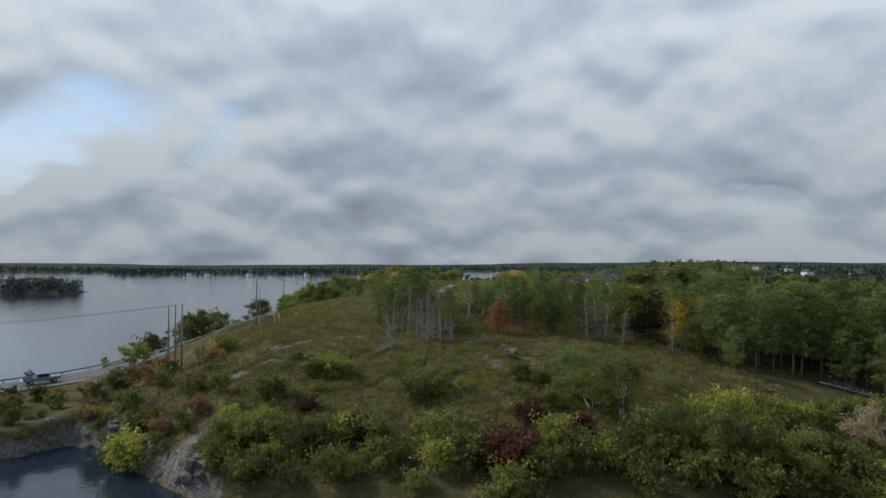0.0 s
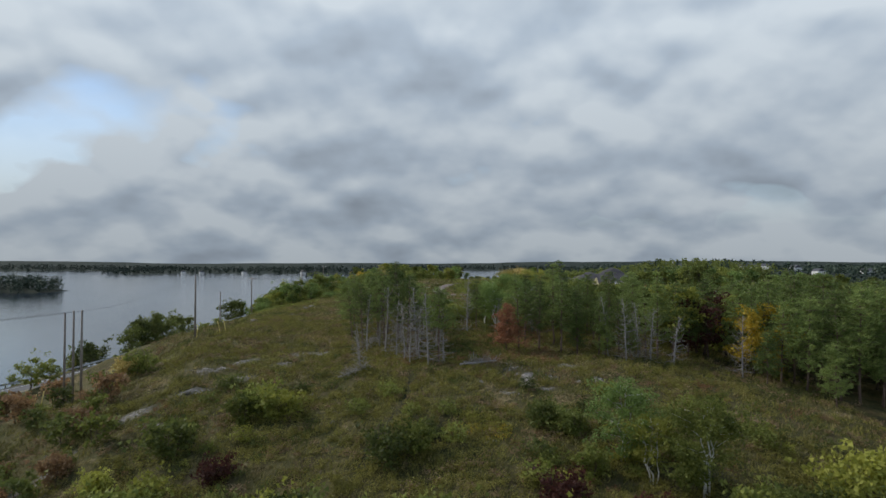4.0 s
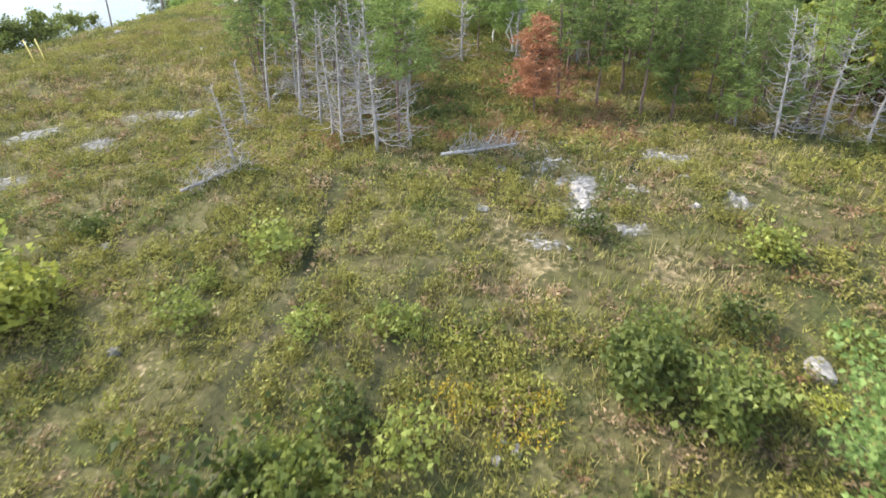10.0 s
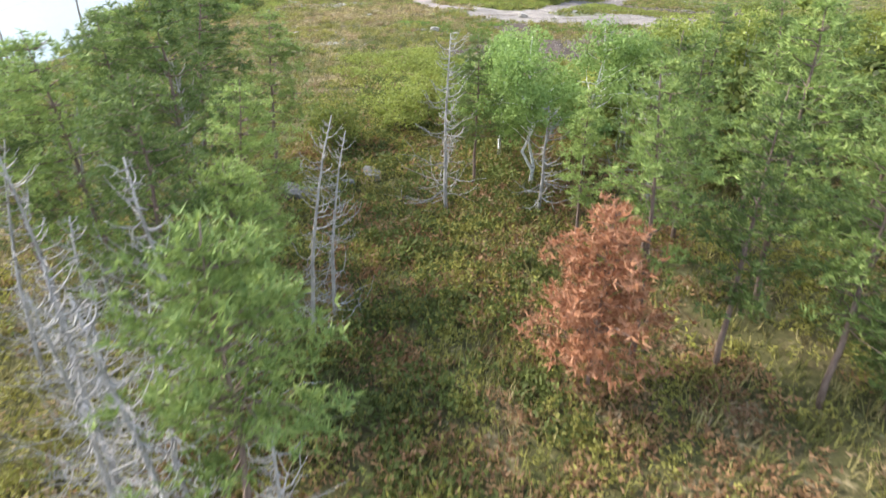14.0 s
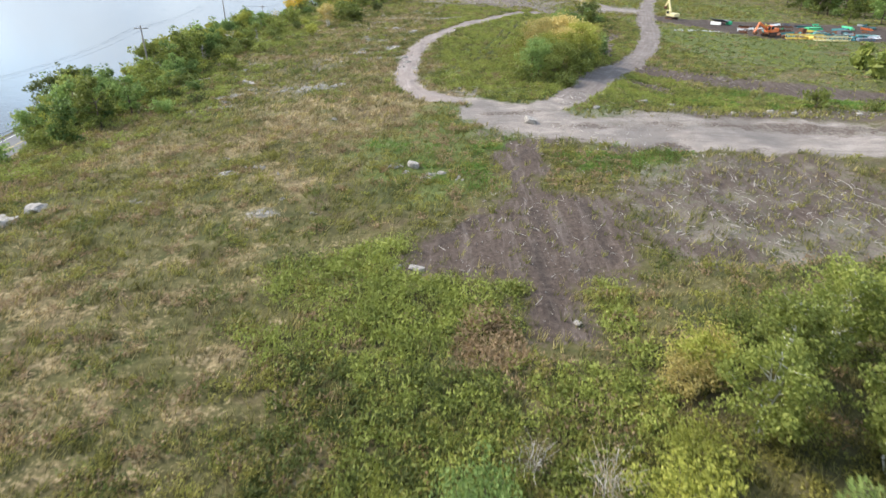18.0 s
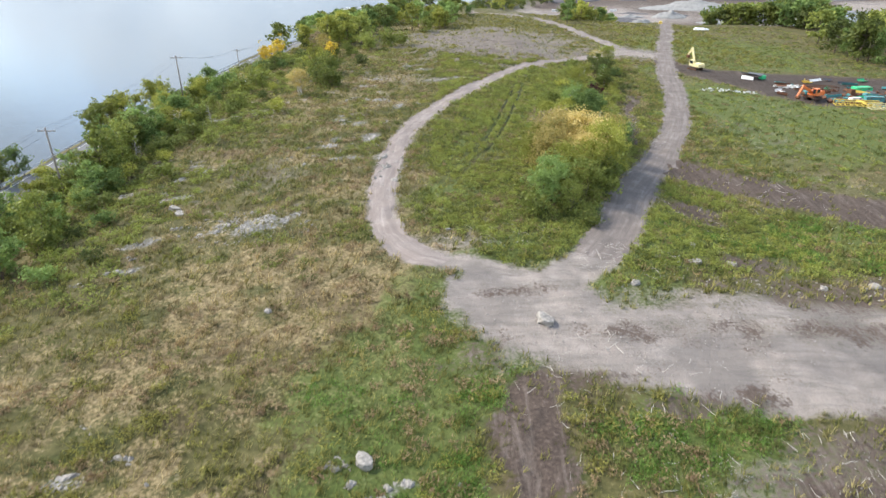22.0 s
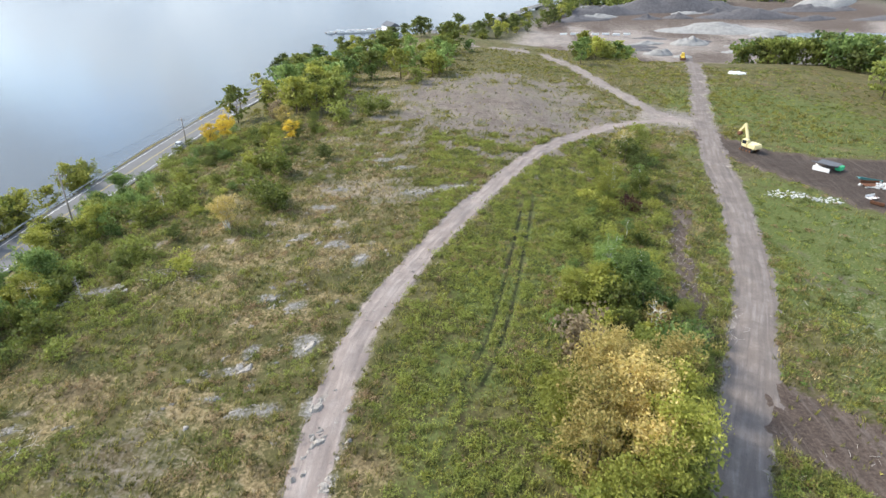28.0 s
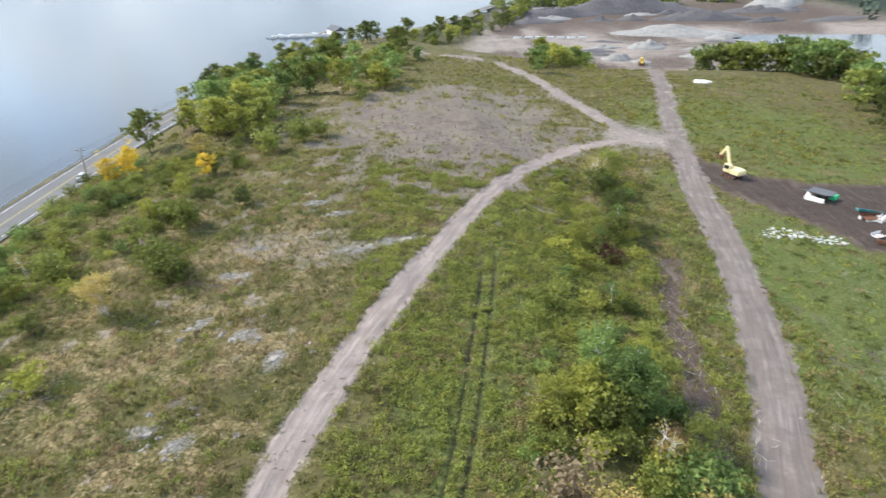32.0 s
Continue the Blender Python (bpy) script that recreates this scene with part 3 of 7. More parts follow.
    dry = dry + 0.3 * blob(x, y, -12, 236, 16, 20, 0, 0.6) + 0.4 * blob(x, y, -12, 156, 13, 22, 0, 0.6) + 0.3 * blob(x, y, -20, 285, 22, 26, 0, 0.6)
    dry = dry + 0.4 * blob(x, y, 8, 222, 6, 14, 0, 0.6) + 0.55 * blob(x, y, 9, 151, 2.5, 3.2) + 0.45 * blob(x, y, 13, 98, 13, 9, 0, 0.7) + 0.3 * blob(x, y, -22, 112, 18, 14, 0, 0.7)
    dry = dry + 0.25 * sstep(6, -6, x) * sstep(-36, -22, x) * sstep(180, 215, y)
    dry = np.clip(dry + 0.5 * wobble(x, y, 17, 7.0) + 0.6 * wobble(x, y, 7, 8.0) + 0.3 * wobble(x, y, 2.8, 4.4), 0, 1)
    lush = 0.9 * blob(x, y, 6, 190, 9, 9, 30, 0.5) + 0.9 * blob(x, y, 26, 183, 7, 6, 0, 0.5) + 0.8 * blob(x, y, 55, 216, 22, 9, -5, 0.5) + 0.7 * blob(x, y, 5, 178, 6, 6, 0, 0.5)
    lush = lush + 0.7 * sstep(5, 3, np.abs(near_line(x, y, EAST_TRACK) - 6.0)) * sstep(240, 220, y) + 0.8 * blob(x, y, 100, 372, 30, 34, 30, 0.5) + 0.6 * blob(x, y, 75, 280, 22, 26, 0, 0.6)
    lush = lush + 0.5 * blob(x, y, 15, 240, 9, 24, -14, 0.5) + 0.55 * blob(x, y, 27, 285, 10, 30, -20, 0.5) + 0.4 * sstep(44, 56, x) * sstep(205, 215, y) * sstep(350, 330, y)
    lush = np.clip(lush + 0.35 * wobble(x, y, 11, 9.0), 0, 1)
    rock = np.zeros(np.shape(x))
    for cx, cy, rx, ry, turn in OUTCROPS:
        rock = np.maximum(rock, 0.62 * blob(x, y, cx, cy, rx * 1.15, ry * 1.15, turn, 0.6, 0.8))
    cliff = sstep(2.6, 1.2, y - shore(x) + 1.2 * wobble(x, y, 9, 1.5)) * sstep(-1.5, 0.5, y - shore(x)) * (x > -75) * (x < -23)
    return dirt, soil, 0.66 * dry, lush, np.maximum(rock, 0.7 * cliff)


# bare bedrock showing through the turf: centre, half sizes, turn
OUTCROPS = [
    (-13.9, 218.3, 3.2, 1.3, 62), (-17.3, 218.8, 2.0, 0.8, 62), (-11.0, 219.4, 2.2, 0.7, 66), (-27.5, 227.1, 1.9, 0.9, 30), (-19.9, 214.8, 1.5, 0.8, 50), (-25.6, 213.1, 2.2, 0.8, 40), (-34.5, 229.8, 1.6, 0.7, 20), (-28.8, 234.6, 1.8, 0.8, 40),
    (-7.8, 241.8, 2.2, 0.9, 10), (-12.0, 244.0, 1.2, 0.5, 20), (-10.4, 248.2, 2.3, 0.7, 15), (-9.8, 251.2, 1.6, 0.6, 75), (-4.5, 251.6, 2.3, 1.5, 60), (-7.0, 259.2, 1.4, 1.1, 40), (-10.6, 261.2, 1.0, 0.6, 0), (-0.7, 270.6, 1.5, 1.2, 70), (-4.9, 275.2, 1.7, 0.8, 40), (-11.3, 278.3, 2.1, 1.0, 30),
    (-9.0, 289.3, 1.9, 1.3, 20), (6.4, 296.1, 2.6, 1.3, 20), (12.3, 299.0, 2.8, 1.2, 25), (-7.5, 297.3, 1.6, 0.8, 20), (2.3, 308.7, 2.4, 0.8, 20), (-1.8, 313.6, 2.6, 0.9, 20), (-32.4, 263.8, 1.8, 0.9, 10), (-28.8, 240.0, 1.2, 0.7, 30), (-1.4, 242.7, 1.2, 0.8, 60), (-0.3, 237.7, 1.6, 0.8, 70), (1.4, 233.6, 1.3, 0.8, 80),
    (-8, 169.6, 1.4, 0.9, 0), (5.4, 179.2, 1.5, 0.9, 20), (-14.4, 179.8, 1.3, 0.6, 0), (-21, 173.2, 0.8, 0.5, 0), (-24, 207, 1.5, 0.8, 20),
    (9.8, 100.4, 1.3, 0.9, 30), (10.9, 97.8, 1.3, 0.9, 60), (10.6, 95.1, 0.9, 1.3, 0), (8.5, 92.6, 1.2, 0.5, -40), (12.6, 94.0, 0.9, 0.4, 0), (15.9, 101.8, 0.6, 0.4, 0), (17.2, 101.1, 0.9, 0.5, -20), (16.8, 98.7, 0.7, 0.4, 0), (14.0, 98.0, 0.7, 0.4, -30), (16.3, 95.7, 0.4, 0.7, 0), (18.6, 96.3, 0.8, 0.6, 60), (4.3, 94.6, 0.6, 0.4, 50),
    (-27, 103, 2.6, 1.0, 35), (-24, 107, 1.8, 0.8, 30), (-22.5, 100, 2.0, 1.1, 30), (-19, 105, 1.5, 0.7, 20), (-26, 96, 2.0, 0.8, 40), (-26.2, 87.9, 1.9, 0.8, 50), (-30, 90, 2.0, 0.8, 60), (-33, 82, 2.2, 1.2, 70), (-36, 78, 2.2, 1.4, 70), (-29.4, 73.6, 2.4, 1.0, 70), (-16, 110, 2.2, 0.8, 20), (-40, 112, 2.2, 0.7, 50), (-41, 100, 1.6, 0.6, 60),
    (-21, 130, 2.4, 1.0, 20), (-28, 150, 1.6, 0.8, 20),
]


def axis(lo, hi, step, far0, far1, grow=1.11):
    core = np.arange(lo, hi + step, step)
    left, right, s = [lo], [core[-1]], step
    while left[-1] > far0 or right[-1] < far1:
        s *= grow
        if left[-1] > far0:
            left.append(left[-1] - s)
        if right[-1] < far1:
            right.append(right[-1] + s)
    return np.concatenate([left[:0:-1], core, right[1:]])


GX, GY = axis(-58, 62, 0.88, -4300, 4300), axis(60, 335, 0.88, -700, 4600)
gx, gy = np.meshgrid(GX, GY)
hz = ground(gx, gy)
k_dirt, k_soil, k_dry, k_lush, k_rock = (a.ravel() for a in masks(gx, gy))
# wheel ruts, track beds and rock ribs pressed into the sheet
hz = hz - 0.14 * k_dirt.reshape(hz.shape) + 0.16 * k_rock.reshape(hz.shape) * (0.6 + 0.8 * np.sin(gx * 2.1 + gy * 1.3))
k_s = k_soil.reshape(hz.shape)
hz = hz + k_s * (0.07 * np.sin(gx * 4.3 + 0.3 * np.sin(gy * 0.7)) + 0.06 * wobble(gx, gy, 2.2, 3.0) - 0.05)
side = np.minimum(np.abs(near_line(gx, gy, RUT) - 0.9), np.minimum(near_line(gx, gy, FOOT_A), near_line(gx, gy, FOOT_B)) + 0.25)
hz = hz - 0.1 * sstep(0.85, 0.25, side) * sstep(238, 246, gy)
k_rut = np.minimum(near_line(gx, gy, RUT) + 6 * sstep(246, 238, gy) + 6 * sstep(290, 295, gy), 6.0).ravel()
k_foot = sstep(0.9, 0.2, np.minimum(near_line(gx, gy, FOOT_A), near_line(gx, gy, FOOT_B))).ravel()
far_wood_tint = (sstep(330, 520, np.hypot(gx - 20, gy - 200)) * (1 - k_dirt.reshape(hz.shape))).ravel()
nx_, ny_ = len(GX), len(GY)
ii, jj = np.meshgrid(np.arange(ny_ - 1), np.arange(nx_ - 1), indexing="ij")
quads = np.stack([ii * nx_ + jj, ii * nx_ + jj + 1, (ii + 1) * nx_ + jj + 1, (ii + 1) * nx_ + jj], -1).reshape(-1, 4)

gm, n, l, b = mat("meadow_earth", 0.95, 0, 0.15)
p = geo_pos(n)


def attr(name):
    a = n.new("ShaderNodeAttribute")
    a.attribute_name = name
    return a.outputs["Fac"]


n_big, n_mid, n_fine, n_tiny = ntex(n, l, 0.09, 5, 0.6, p), ntex(n, l, 0.55, 5, 0.6, p), ntex(n, l, 3.2, 5, 0.65, p), ntex(n, l, 14, 3, 0.6, p)


def edge(a, k=0.55, noise_=None, lo=0.35, hi=0.65):
    """An attribute with its rim broken up by grain."""
    t = nmath(n, l, "MULTIPLY", nmath(n, l, "SUBTRACT", noise_ or n_fine, 0.5), k * 2)
    t2 = nmath(n, l, "MULTIPLY", nmath(n, l, "SUBTRACT", n_mid, 0.5), k)
    s = nmath(n, l, "ADD", nmath(n, l, "ADD", a, t), t2)
    r = n.new("ShaderNodeMapRange")
    r.inputs["From Min"].default_value, r.inputs["From Max"].default_value = lo, hi
    l.new(s, r.inputs["Value"])
    return r.outputs[0]


def nstreak(sx, sy, turn):
    """Long drawn-out grain, as wheels and blades leave it."""
    mp = n.new("ShaderNodeMapping")
    mp.inputs["Scale"].default_value, mp.inputs["Rotation"].default_value = (sx, sy, 1), (0, 0, turn)
    l.new(p, mp.inputs[0])
    return ntex(n, l, 1.0, 5, 0.68, mp.outputs[0], 0.8)


# turf kept darker than the blades: shade between plants is put into its colour
turf = nramp(n, l, n_mid, (0.3, (0.055, 0.05, 0.019)), (0.5, (0.11, 0.096, 0.038)), (0.7, (0.2, 0.16, 0.075)))
turf = nmix(n, l, 0.5, turf, nramp(n, l, n_fine, (0.3, (0.026, 0.028, 0.011)), (0.55, (0.09, 0.085, 0.032)), (0.75, (0.22, 0.19, 0.095))))
straw = nramp(n, l, n_fine, (0.28, (0.07, 0.054, 0.028)), (0.5, (0.2, 0.152, 0.078)), (0.75, (0.4, 0.315, 0.175)))
c = nmix(n, l, edge(attr("dry"), 0.8), turf, straw)
# withered brown and dark mossy blotches across the turf
n_blot = ntex(n, l, 0.21, 5, 0.62, p, 0.6)
c = nmix(n, l, nramp(n, l, n_blot, (0.54, (0, 0, 0)), (0.64, (0.7, 0.7, 0.7))), c, nramp(n, l, n_fine, (0.3, (0.045, 0.034, 0.018)), (0.7, (0.15, 0.11, 0.06))))
c = nmix(n, l, nramp(n, l, n_blot, (0.36, (0.75, 0.75, 0.75)), (0.45, (0, 0, 0))), c, nramp(n, l, n_fine, (0.3, (0.025, 0.032, 0.01)), (0.7, (0.075, 0.085, 0.026))))
c = nmix(n, l, nmath(n, l, "MULTIPLY", edge(attr("lush"), 0.8), 0.7), c, nramp(n, l, n_fine, (0.3, (0.04, 0.06, 0.014)), (0.55, (0.09, 0.125, 0.03)), (0.75, (0.16, 0.185, 0.055))))
# haze and the dark between sparse crowns are put into this far ground colour
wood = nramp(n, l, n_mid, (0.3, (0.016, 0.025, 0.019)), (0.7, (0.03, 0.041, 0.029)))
c = nmix(n, l, attr("far_wood_tint"), c, wood)
earth = nramp(n, l, n_mid, (0.3, (0.18, 0.144, 0.12)), (0.55, (0.295, 0.242, 0.205)), (0.75, (0.44, 0.38, 0.333)))
earth = nmix(n, l, 0.5, earth, nramp(n, l, n_tiny, (0.3, (0.14, 0.12, 0.105)), (0.7, (0.36, 0.325, 0.29))))
streak_x, streak_y = nstreak(0.16, 1.1, 0.08), nstreak(1.3, 0.14, 0.06)
earth = nmix(n, l, nramp(n, l, streak_x, (0.46, (0, 0, 0)), (0.66, (0.6, 0.6, 0.6))), earth, nramp(n, l, n_tiny, (0.3, (0.075, 0.064, 0.055)), (0.7, (0.2, 0.18, 0.16))))
earth = nmix(n, l, nramp(n, l, n_big, (0.5, (0, 0, 0)), (0.62, (0.6, 0.6, 0.6))), earth, (0.13, 0.115, 0.105))
c = nmix(n, l, edge(attr("dirt"), 0.8, None, 0.22, 0.8), c, earth)
loam = nramp(n, l, n_fine, (0.3, (0.042, 0.03, 0.023)), (0.6, (0.095, 0.07, 0.056)), (0.8, (0.22, 0.172, 0.142)))
loam = nmix(n, l, nramp(n, l, streak_y, (0.5, (0, 0, 0)), (0.68, (0.55, 0.55, 0.55))), loam, nramp(n, l, n_tiny, (0.3, (0.115, 0.09, 0.076)), (0.7, (0.27, 0.225, 0.19))))
c = nmix(n, l, edge(attr("soil"), 0.85), c, loam)
deep = nmath(n, l, "MULTIPLY", nmath(n, l, "SUBTRACT", attr("soil"), 0.9), 2.2, True)
c = nmix(n, l, deep, c, nramp(n, l, n_fine, (0.3, (0.02, 0.016, 0.013)), (0.7, (0.06, 0.047, 0.04))))
band = nmath(n, l, "ABSOLUTE", nmath(n, l, "SUBTRACT", attr("rut"), 0.8))
band = nmath(n, l, "ADD", band, nmath(n, l, "MULTIPLY", nmath(n, l, "SUBTRACT", n_fine, 0.5), 0.5))
c = nmix(n, l, nmath(n, l, "MAXIMUM", nramp(n, l, band, (0.06, (0.8, 0.8, 0.8)), (0.3, (0, 0, 0))), nmath(n, l, "MULTIPLY", attr("foot"), 0.7)), c, (0.026, 0.028, 0.013))
stone = nramp(n, l, n_fine, (0.28, (0.09, 0.085, 0.075)), (0.5, (0.17, 0.16, 0.145)), (0.7, (0.3, 0.285, 0.265)))
c = nmix(n, l, edge(attr("rock"), 0.5), c, stone)
l.new(c, b.inputs["Base Color"])
hsum = nmath(n, l, "ADD", n_fine, nmath(n, l, "MULTIPLY", n_tiny, 0.4))
nbump(n, l, b, hsum, 0.7, 0.18)
M["ground"] = gm
tagged(part("ground", npmesh("ground", np.stack([gx.ravel(), gy.ravel(), hz.ravel()], 1), [quads], gm, True, {"dirt": k_dirt, "soil": k_soil, "dry": k_dry, "lush": k_lush, "rock": k_rock, "rut": k_rut, "foot": k_foot, "far_wood_tint": far_wood_tint})),
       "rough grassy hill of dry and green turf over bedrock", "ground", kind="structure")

# lake
wm, n, l, b = mat("lake_water", 0.08, 0, 0.5)
b.inputs["Base Color"].default_value = (0.016, 0.028, 0.045, 1)
b.inputs["IOR"].default_value = 1.33
p = geo_pos(n)
mp = n.new("ShaderNodeMapping")
mp.inputs["Scale"].default_value = (0.55, 1.0, 1.0)
mp.inputs["Rotation"].default_value = (0, 0, 0.5)
l.new(p, mp.inputs[0])
nbump(n, l, b, nmath(n, l, "ADD", ntex(n, l, 0.9, 4, 0.6, mp.outputs[0]), nmath(n, l, "MULTIPLY", ntex(n, l, 0.12, 3, 0.5, mp.outputs[0]), 0.6)), 0.22, 0.2)
lx = np.array([-4500, -1200, -300, 0, 300, 1200, 4500.0])
wx, wy = np.meshgrid(lx, lx + 300)
wq = np.array([[i * 7 + j, i * 7 + j + 1, (i + 1) * 7 + j + 1, (i + 1) * 7 + j] for i in range(6) for j in range(6)])
tagged(part("water", npmesh("water", np.stack([wx.ravel(), wy.ravel(), np.full(49, WATER)], 1), [wq], wm)), "grey lake water with small ripples under clouds", "lake", kind="structure")

# paved road
RL = smooth_line(ROAD, 5)
ROAD_Z = 6.5


def strip(line, off0, off1, z, rag=0.0, thick=0.0):
    t = np.gradient(line, axis=0)
    t /= np.linalg.norm(t, axis=1)[:, None]
    nrm = np.stack([t[:, 1], -t[:, 0]], 1)
    a, c_ = line + nrm * off0, line + nrm * off1
    m_ = len(line)
    v = np.concatenate([np.c_[a, np.full(m_, z)], np.c_[c_, np.full(m_, z)]])
    q = [[i, i + m_, i + m_ + 1, i + 1] for i in range(m_ - 1)]
    if thick:
        v = np.concatenate([v, v - [0, 0, thick]])
        k = 2 * m_
        q += [[i + k, i, i + 1, i + 1 + k] for i in range(m_ - 1)] + [[i + m_, i + m_ + k, i + 1 + m_ + k, i + 1 + m_] for i in range(m_ - 1)]
    return v, np.array(q)


am, n, l, b = mat("asphalt", 0.85, 0, 0.3)
p = geo_pos(n)
c = nramp(n, l, ntex(n, l, 0.25, 5, 0.6, p), (0.3, (0.09, 0.09, 0.092)), (0.7, (0.15, 0.148, 0.145)))
c = nmix(n, l, 0.4, c, nramp(n, l, ntex(n, l, 9, 4, 0.7, p), (0.3, (0.07, 0.07, 0.07)), (0.7, (0.19, 0.185, 0.18))))
l.new(c, b.inputs["Base Color"])
v, q = strip(RL, -4.6, 4.6, ROAD_Z, thick=0.5)
road = tagged(part("road", npmesh("road", v, [q], am)), "grey asphalt two-lane lakeside road with painted lines", "road", kind="structure")
M["line_white"], M["line_yellow"] = plain("white_road_paint", (0.62, 0.62, 0.6), 0.7, var=0.2), plain("yellow_road_paint", (0.36, 0.28, 0.1), 0.7, var=0.25)
for off, key in ((-3.6, "line_white"), (3.6, "line_white"), (-0.14, "line_yellow"), (0.14, "line_yellow")):
    v, q = strip(RL, off - 0.07, off + 0.07, ROAD_Z + 0.006)
    part("lane_line", npmesh("lane_line", v, [q], M[key]), None, road)

# trees and shrubs


def rng_of(seed):
    return np.random.default_rng(seed)


def thing(name, label, category, group="", kind=""):
    return tagged(new(name), label, category, group, kind)


def bent(p0, p1, rng, k=5, sag=0.04):
    u = np.linspace(0, 1, k)[:, None]
    p = np.asarray(p0) * (1 - u) + np.asarray(p1) * u
    span = np.linalg.norm(np.subtract(p1, p0))
    return p + rng.normal(size=(k, 3)) * span * sag * np.sin(u * np.pi)


def build_pine(seed, h=14.0, crown=0.42, rad=2.3, fine=1.0, gap=1.0, needles="pine", name="pine_tree", label="tall red pine with a bare lower trunk"):
    rng = rng_of(seed)
    ob = thing(name, label, "tree")
    tr, cr = Buf(), Buf()
    li = tr
    lean = rng.normal(size=2) * 0.25
    zs = np.linspace(-0.4, h, 9)
    stem = np.stack([lean[0] * (zs / h) ** 2 + 0.05 * rng.normal(size=9), lean[1] * (zs / h) ** 2 + 0.05 * rng.normal(size=9), zs], 1)
    tr.tube(stem, 0.16 * (1 - zs / h * 0.93) * h / 14 + 0.008, 7)
    z = h * 0.2
    while z < h * 0.985:
        u = z / h
        live = u > crown + rng.uniform(-0.06, 0.03)
        f = (u - crown) / (1 - crown)
        for _ in range(rng.integers(5, 9) if live else rng.integers(0, 3)):
            a = rng.uniform(0, 2 * np.pi)
            ln = rad * (1.0 - 0.78 * max(f, 0) ** 2) * rng.uniform(0.55, 1.15) if live else rad * rng.uniform(0.25, 0.6)
            p0 = np.array([np.interp(z, zs, stem[:, 0]), np.interp(z, zs, stem[:, 1]), z])
            p1 = p0 + [math.cos(a) * ln, math.sin(a) * ln, ln * (rng.uniform(0.0, 0.45) if live else rng.uniform(-0.35, 0.05))]
            br = bent(p0, p1, rng, 4)
            li.tube(br, np.linspace(0.035, 0.008, 4), 3, False)
            if live:
                kc = 2 + int(ln * 1.6)
                m_ = max(2, int((4 + ln * 6.5) * fine / kc))
                t = np.linspace(0.38, 1.03, kc)[:, None]
                hub = p0 * (1 - t) + p1 * t + rng.normal(size=(kc, 3)) * [0.3, 0.3, 0.12] * (0.35 + ln / 4)
                c = np.repeat(hub, m_, 0) + rng.normal(size=(kc * m_, 3)) * [0.17, 0.17, 0.1]
                d = rng.normal(size=(kc * m_, 6, 3)) * [1, 1, 0.7] + [math.cos(a) * 0.45, math.sin(a) * 0.45, 0.6]
                d /= np.linalg.norm(d, axis=2)[..., None]
                cr.spikes(np.repeat(c, 6, 0), d.reshape(-1, 3), rng.uniform(0.26, 0.46, kc * m_ * 6) / fine**0.6, 0.075 / fine**0.7, rng)
        z += rng.uniform(0.55, 0.85) * gap
    part("trunk", tr.mesh("trunk", M["pinebark"], True), None, ob)
    part("crown", cr.mesh("crown", M[needles]), None, ob)
    return ob


def build_snag(seed, h=8.5, name="dead_tree", label="dead conifer bleached grey with bare broken branches", density=1.0, droop=0.15, width=2.3, rise=0.55):
    rng = rng_of(seed)
    ob = thing(name, label, "dead tree")
    tr, li = Buf(), Buf()
    lean = rng.normal(size=2) * 0.35
    zs = np.linspace(-0.4, h, 8)
    stem = np.stack([lean[0] * (zs / h) ** 2 + 0.03 * rng.normal(size=8), lean[1] * (zs / h) ** 2 + 0.03 * rng.normal(size=8), zs], 1)
    tr.tube(stem, 0.11 * (1 - zs / h * 0.9) * (h / 9) ** 0.5 + 0.012, 6)
    for z in np.linspace(h * 0.08, h * 0.97, int(h * 8.5 * density)):
        z = z + rng.uniform(-0.1, 0.1)
        a, u = rng.uniform(0, 2 * np.pi), z / h
        ln = width * (1.05 - 0.85 * u) * rng.uniform(0.3, 1.15)
        p0 = np.array([np.interp(z, zs, stem[:, 0]), np.interp(z, zs, stem[:, 1]), z])
        w = np.linspace(0, 1, 6)
        sink, lift = rng.uniform(0.0, 0.5) + droop, rng.uniform(0.25, 0.7) + rise * u
        swing = a + rng.normal() * 0.5 * w
        br = p0 + np.stack([np.cos(swing) * ln * w, np.sin(swing) * ln * w, ln * (lift * w**2 - sink * w)], 1) + rng.normal(size=(6, 3)) * 0.02 * ln
        li.tube(br, np.linspace(0.034, 0.011, 6), 3, False)
        for _ in range(rng.integers(3, 7)):
            k = rng.integers(1, 6)
            q1 = br[k] + (br[k] - br[k - 1]) * rng.uniform(0.5, 1.2) + rng.normal(size=3) * ln * [0.16, 0.16, 0.12]
            li.tube(np.stack([br[k], (br[k] + q1) / 2 + rng.normal(size=3) * 0.02, q1]), [0.013, 0.01, 0.007], 3, False)
    part("trunk", tr.mesh("trunk", M["grey"], True), None, ob)
    part("branchwork", li.mesh("branchwork", M["grey"], True), None, ob)
    return ob


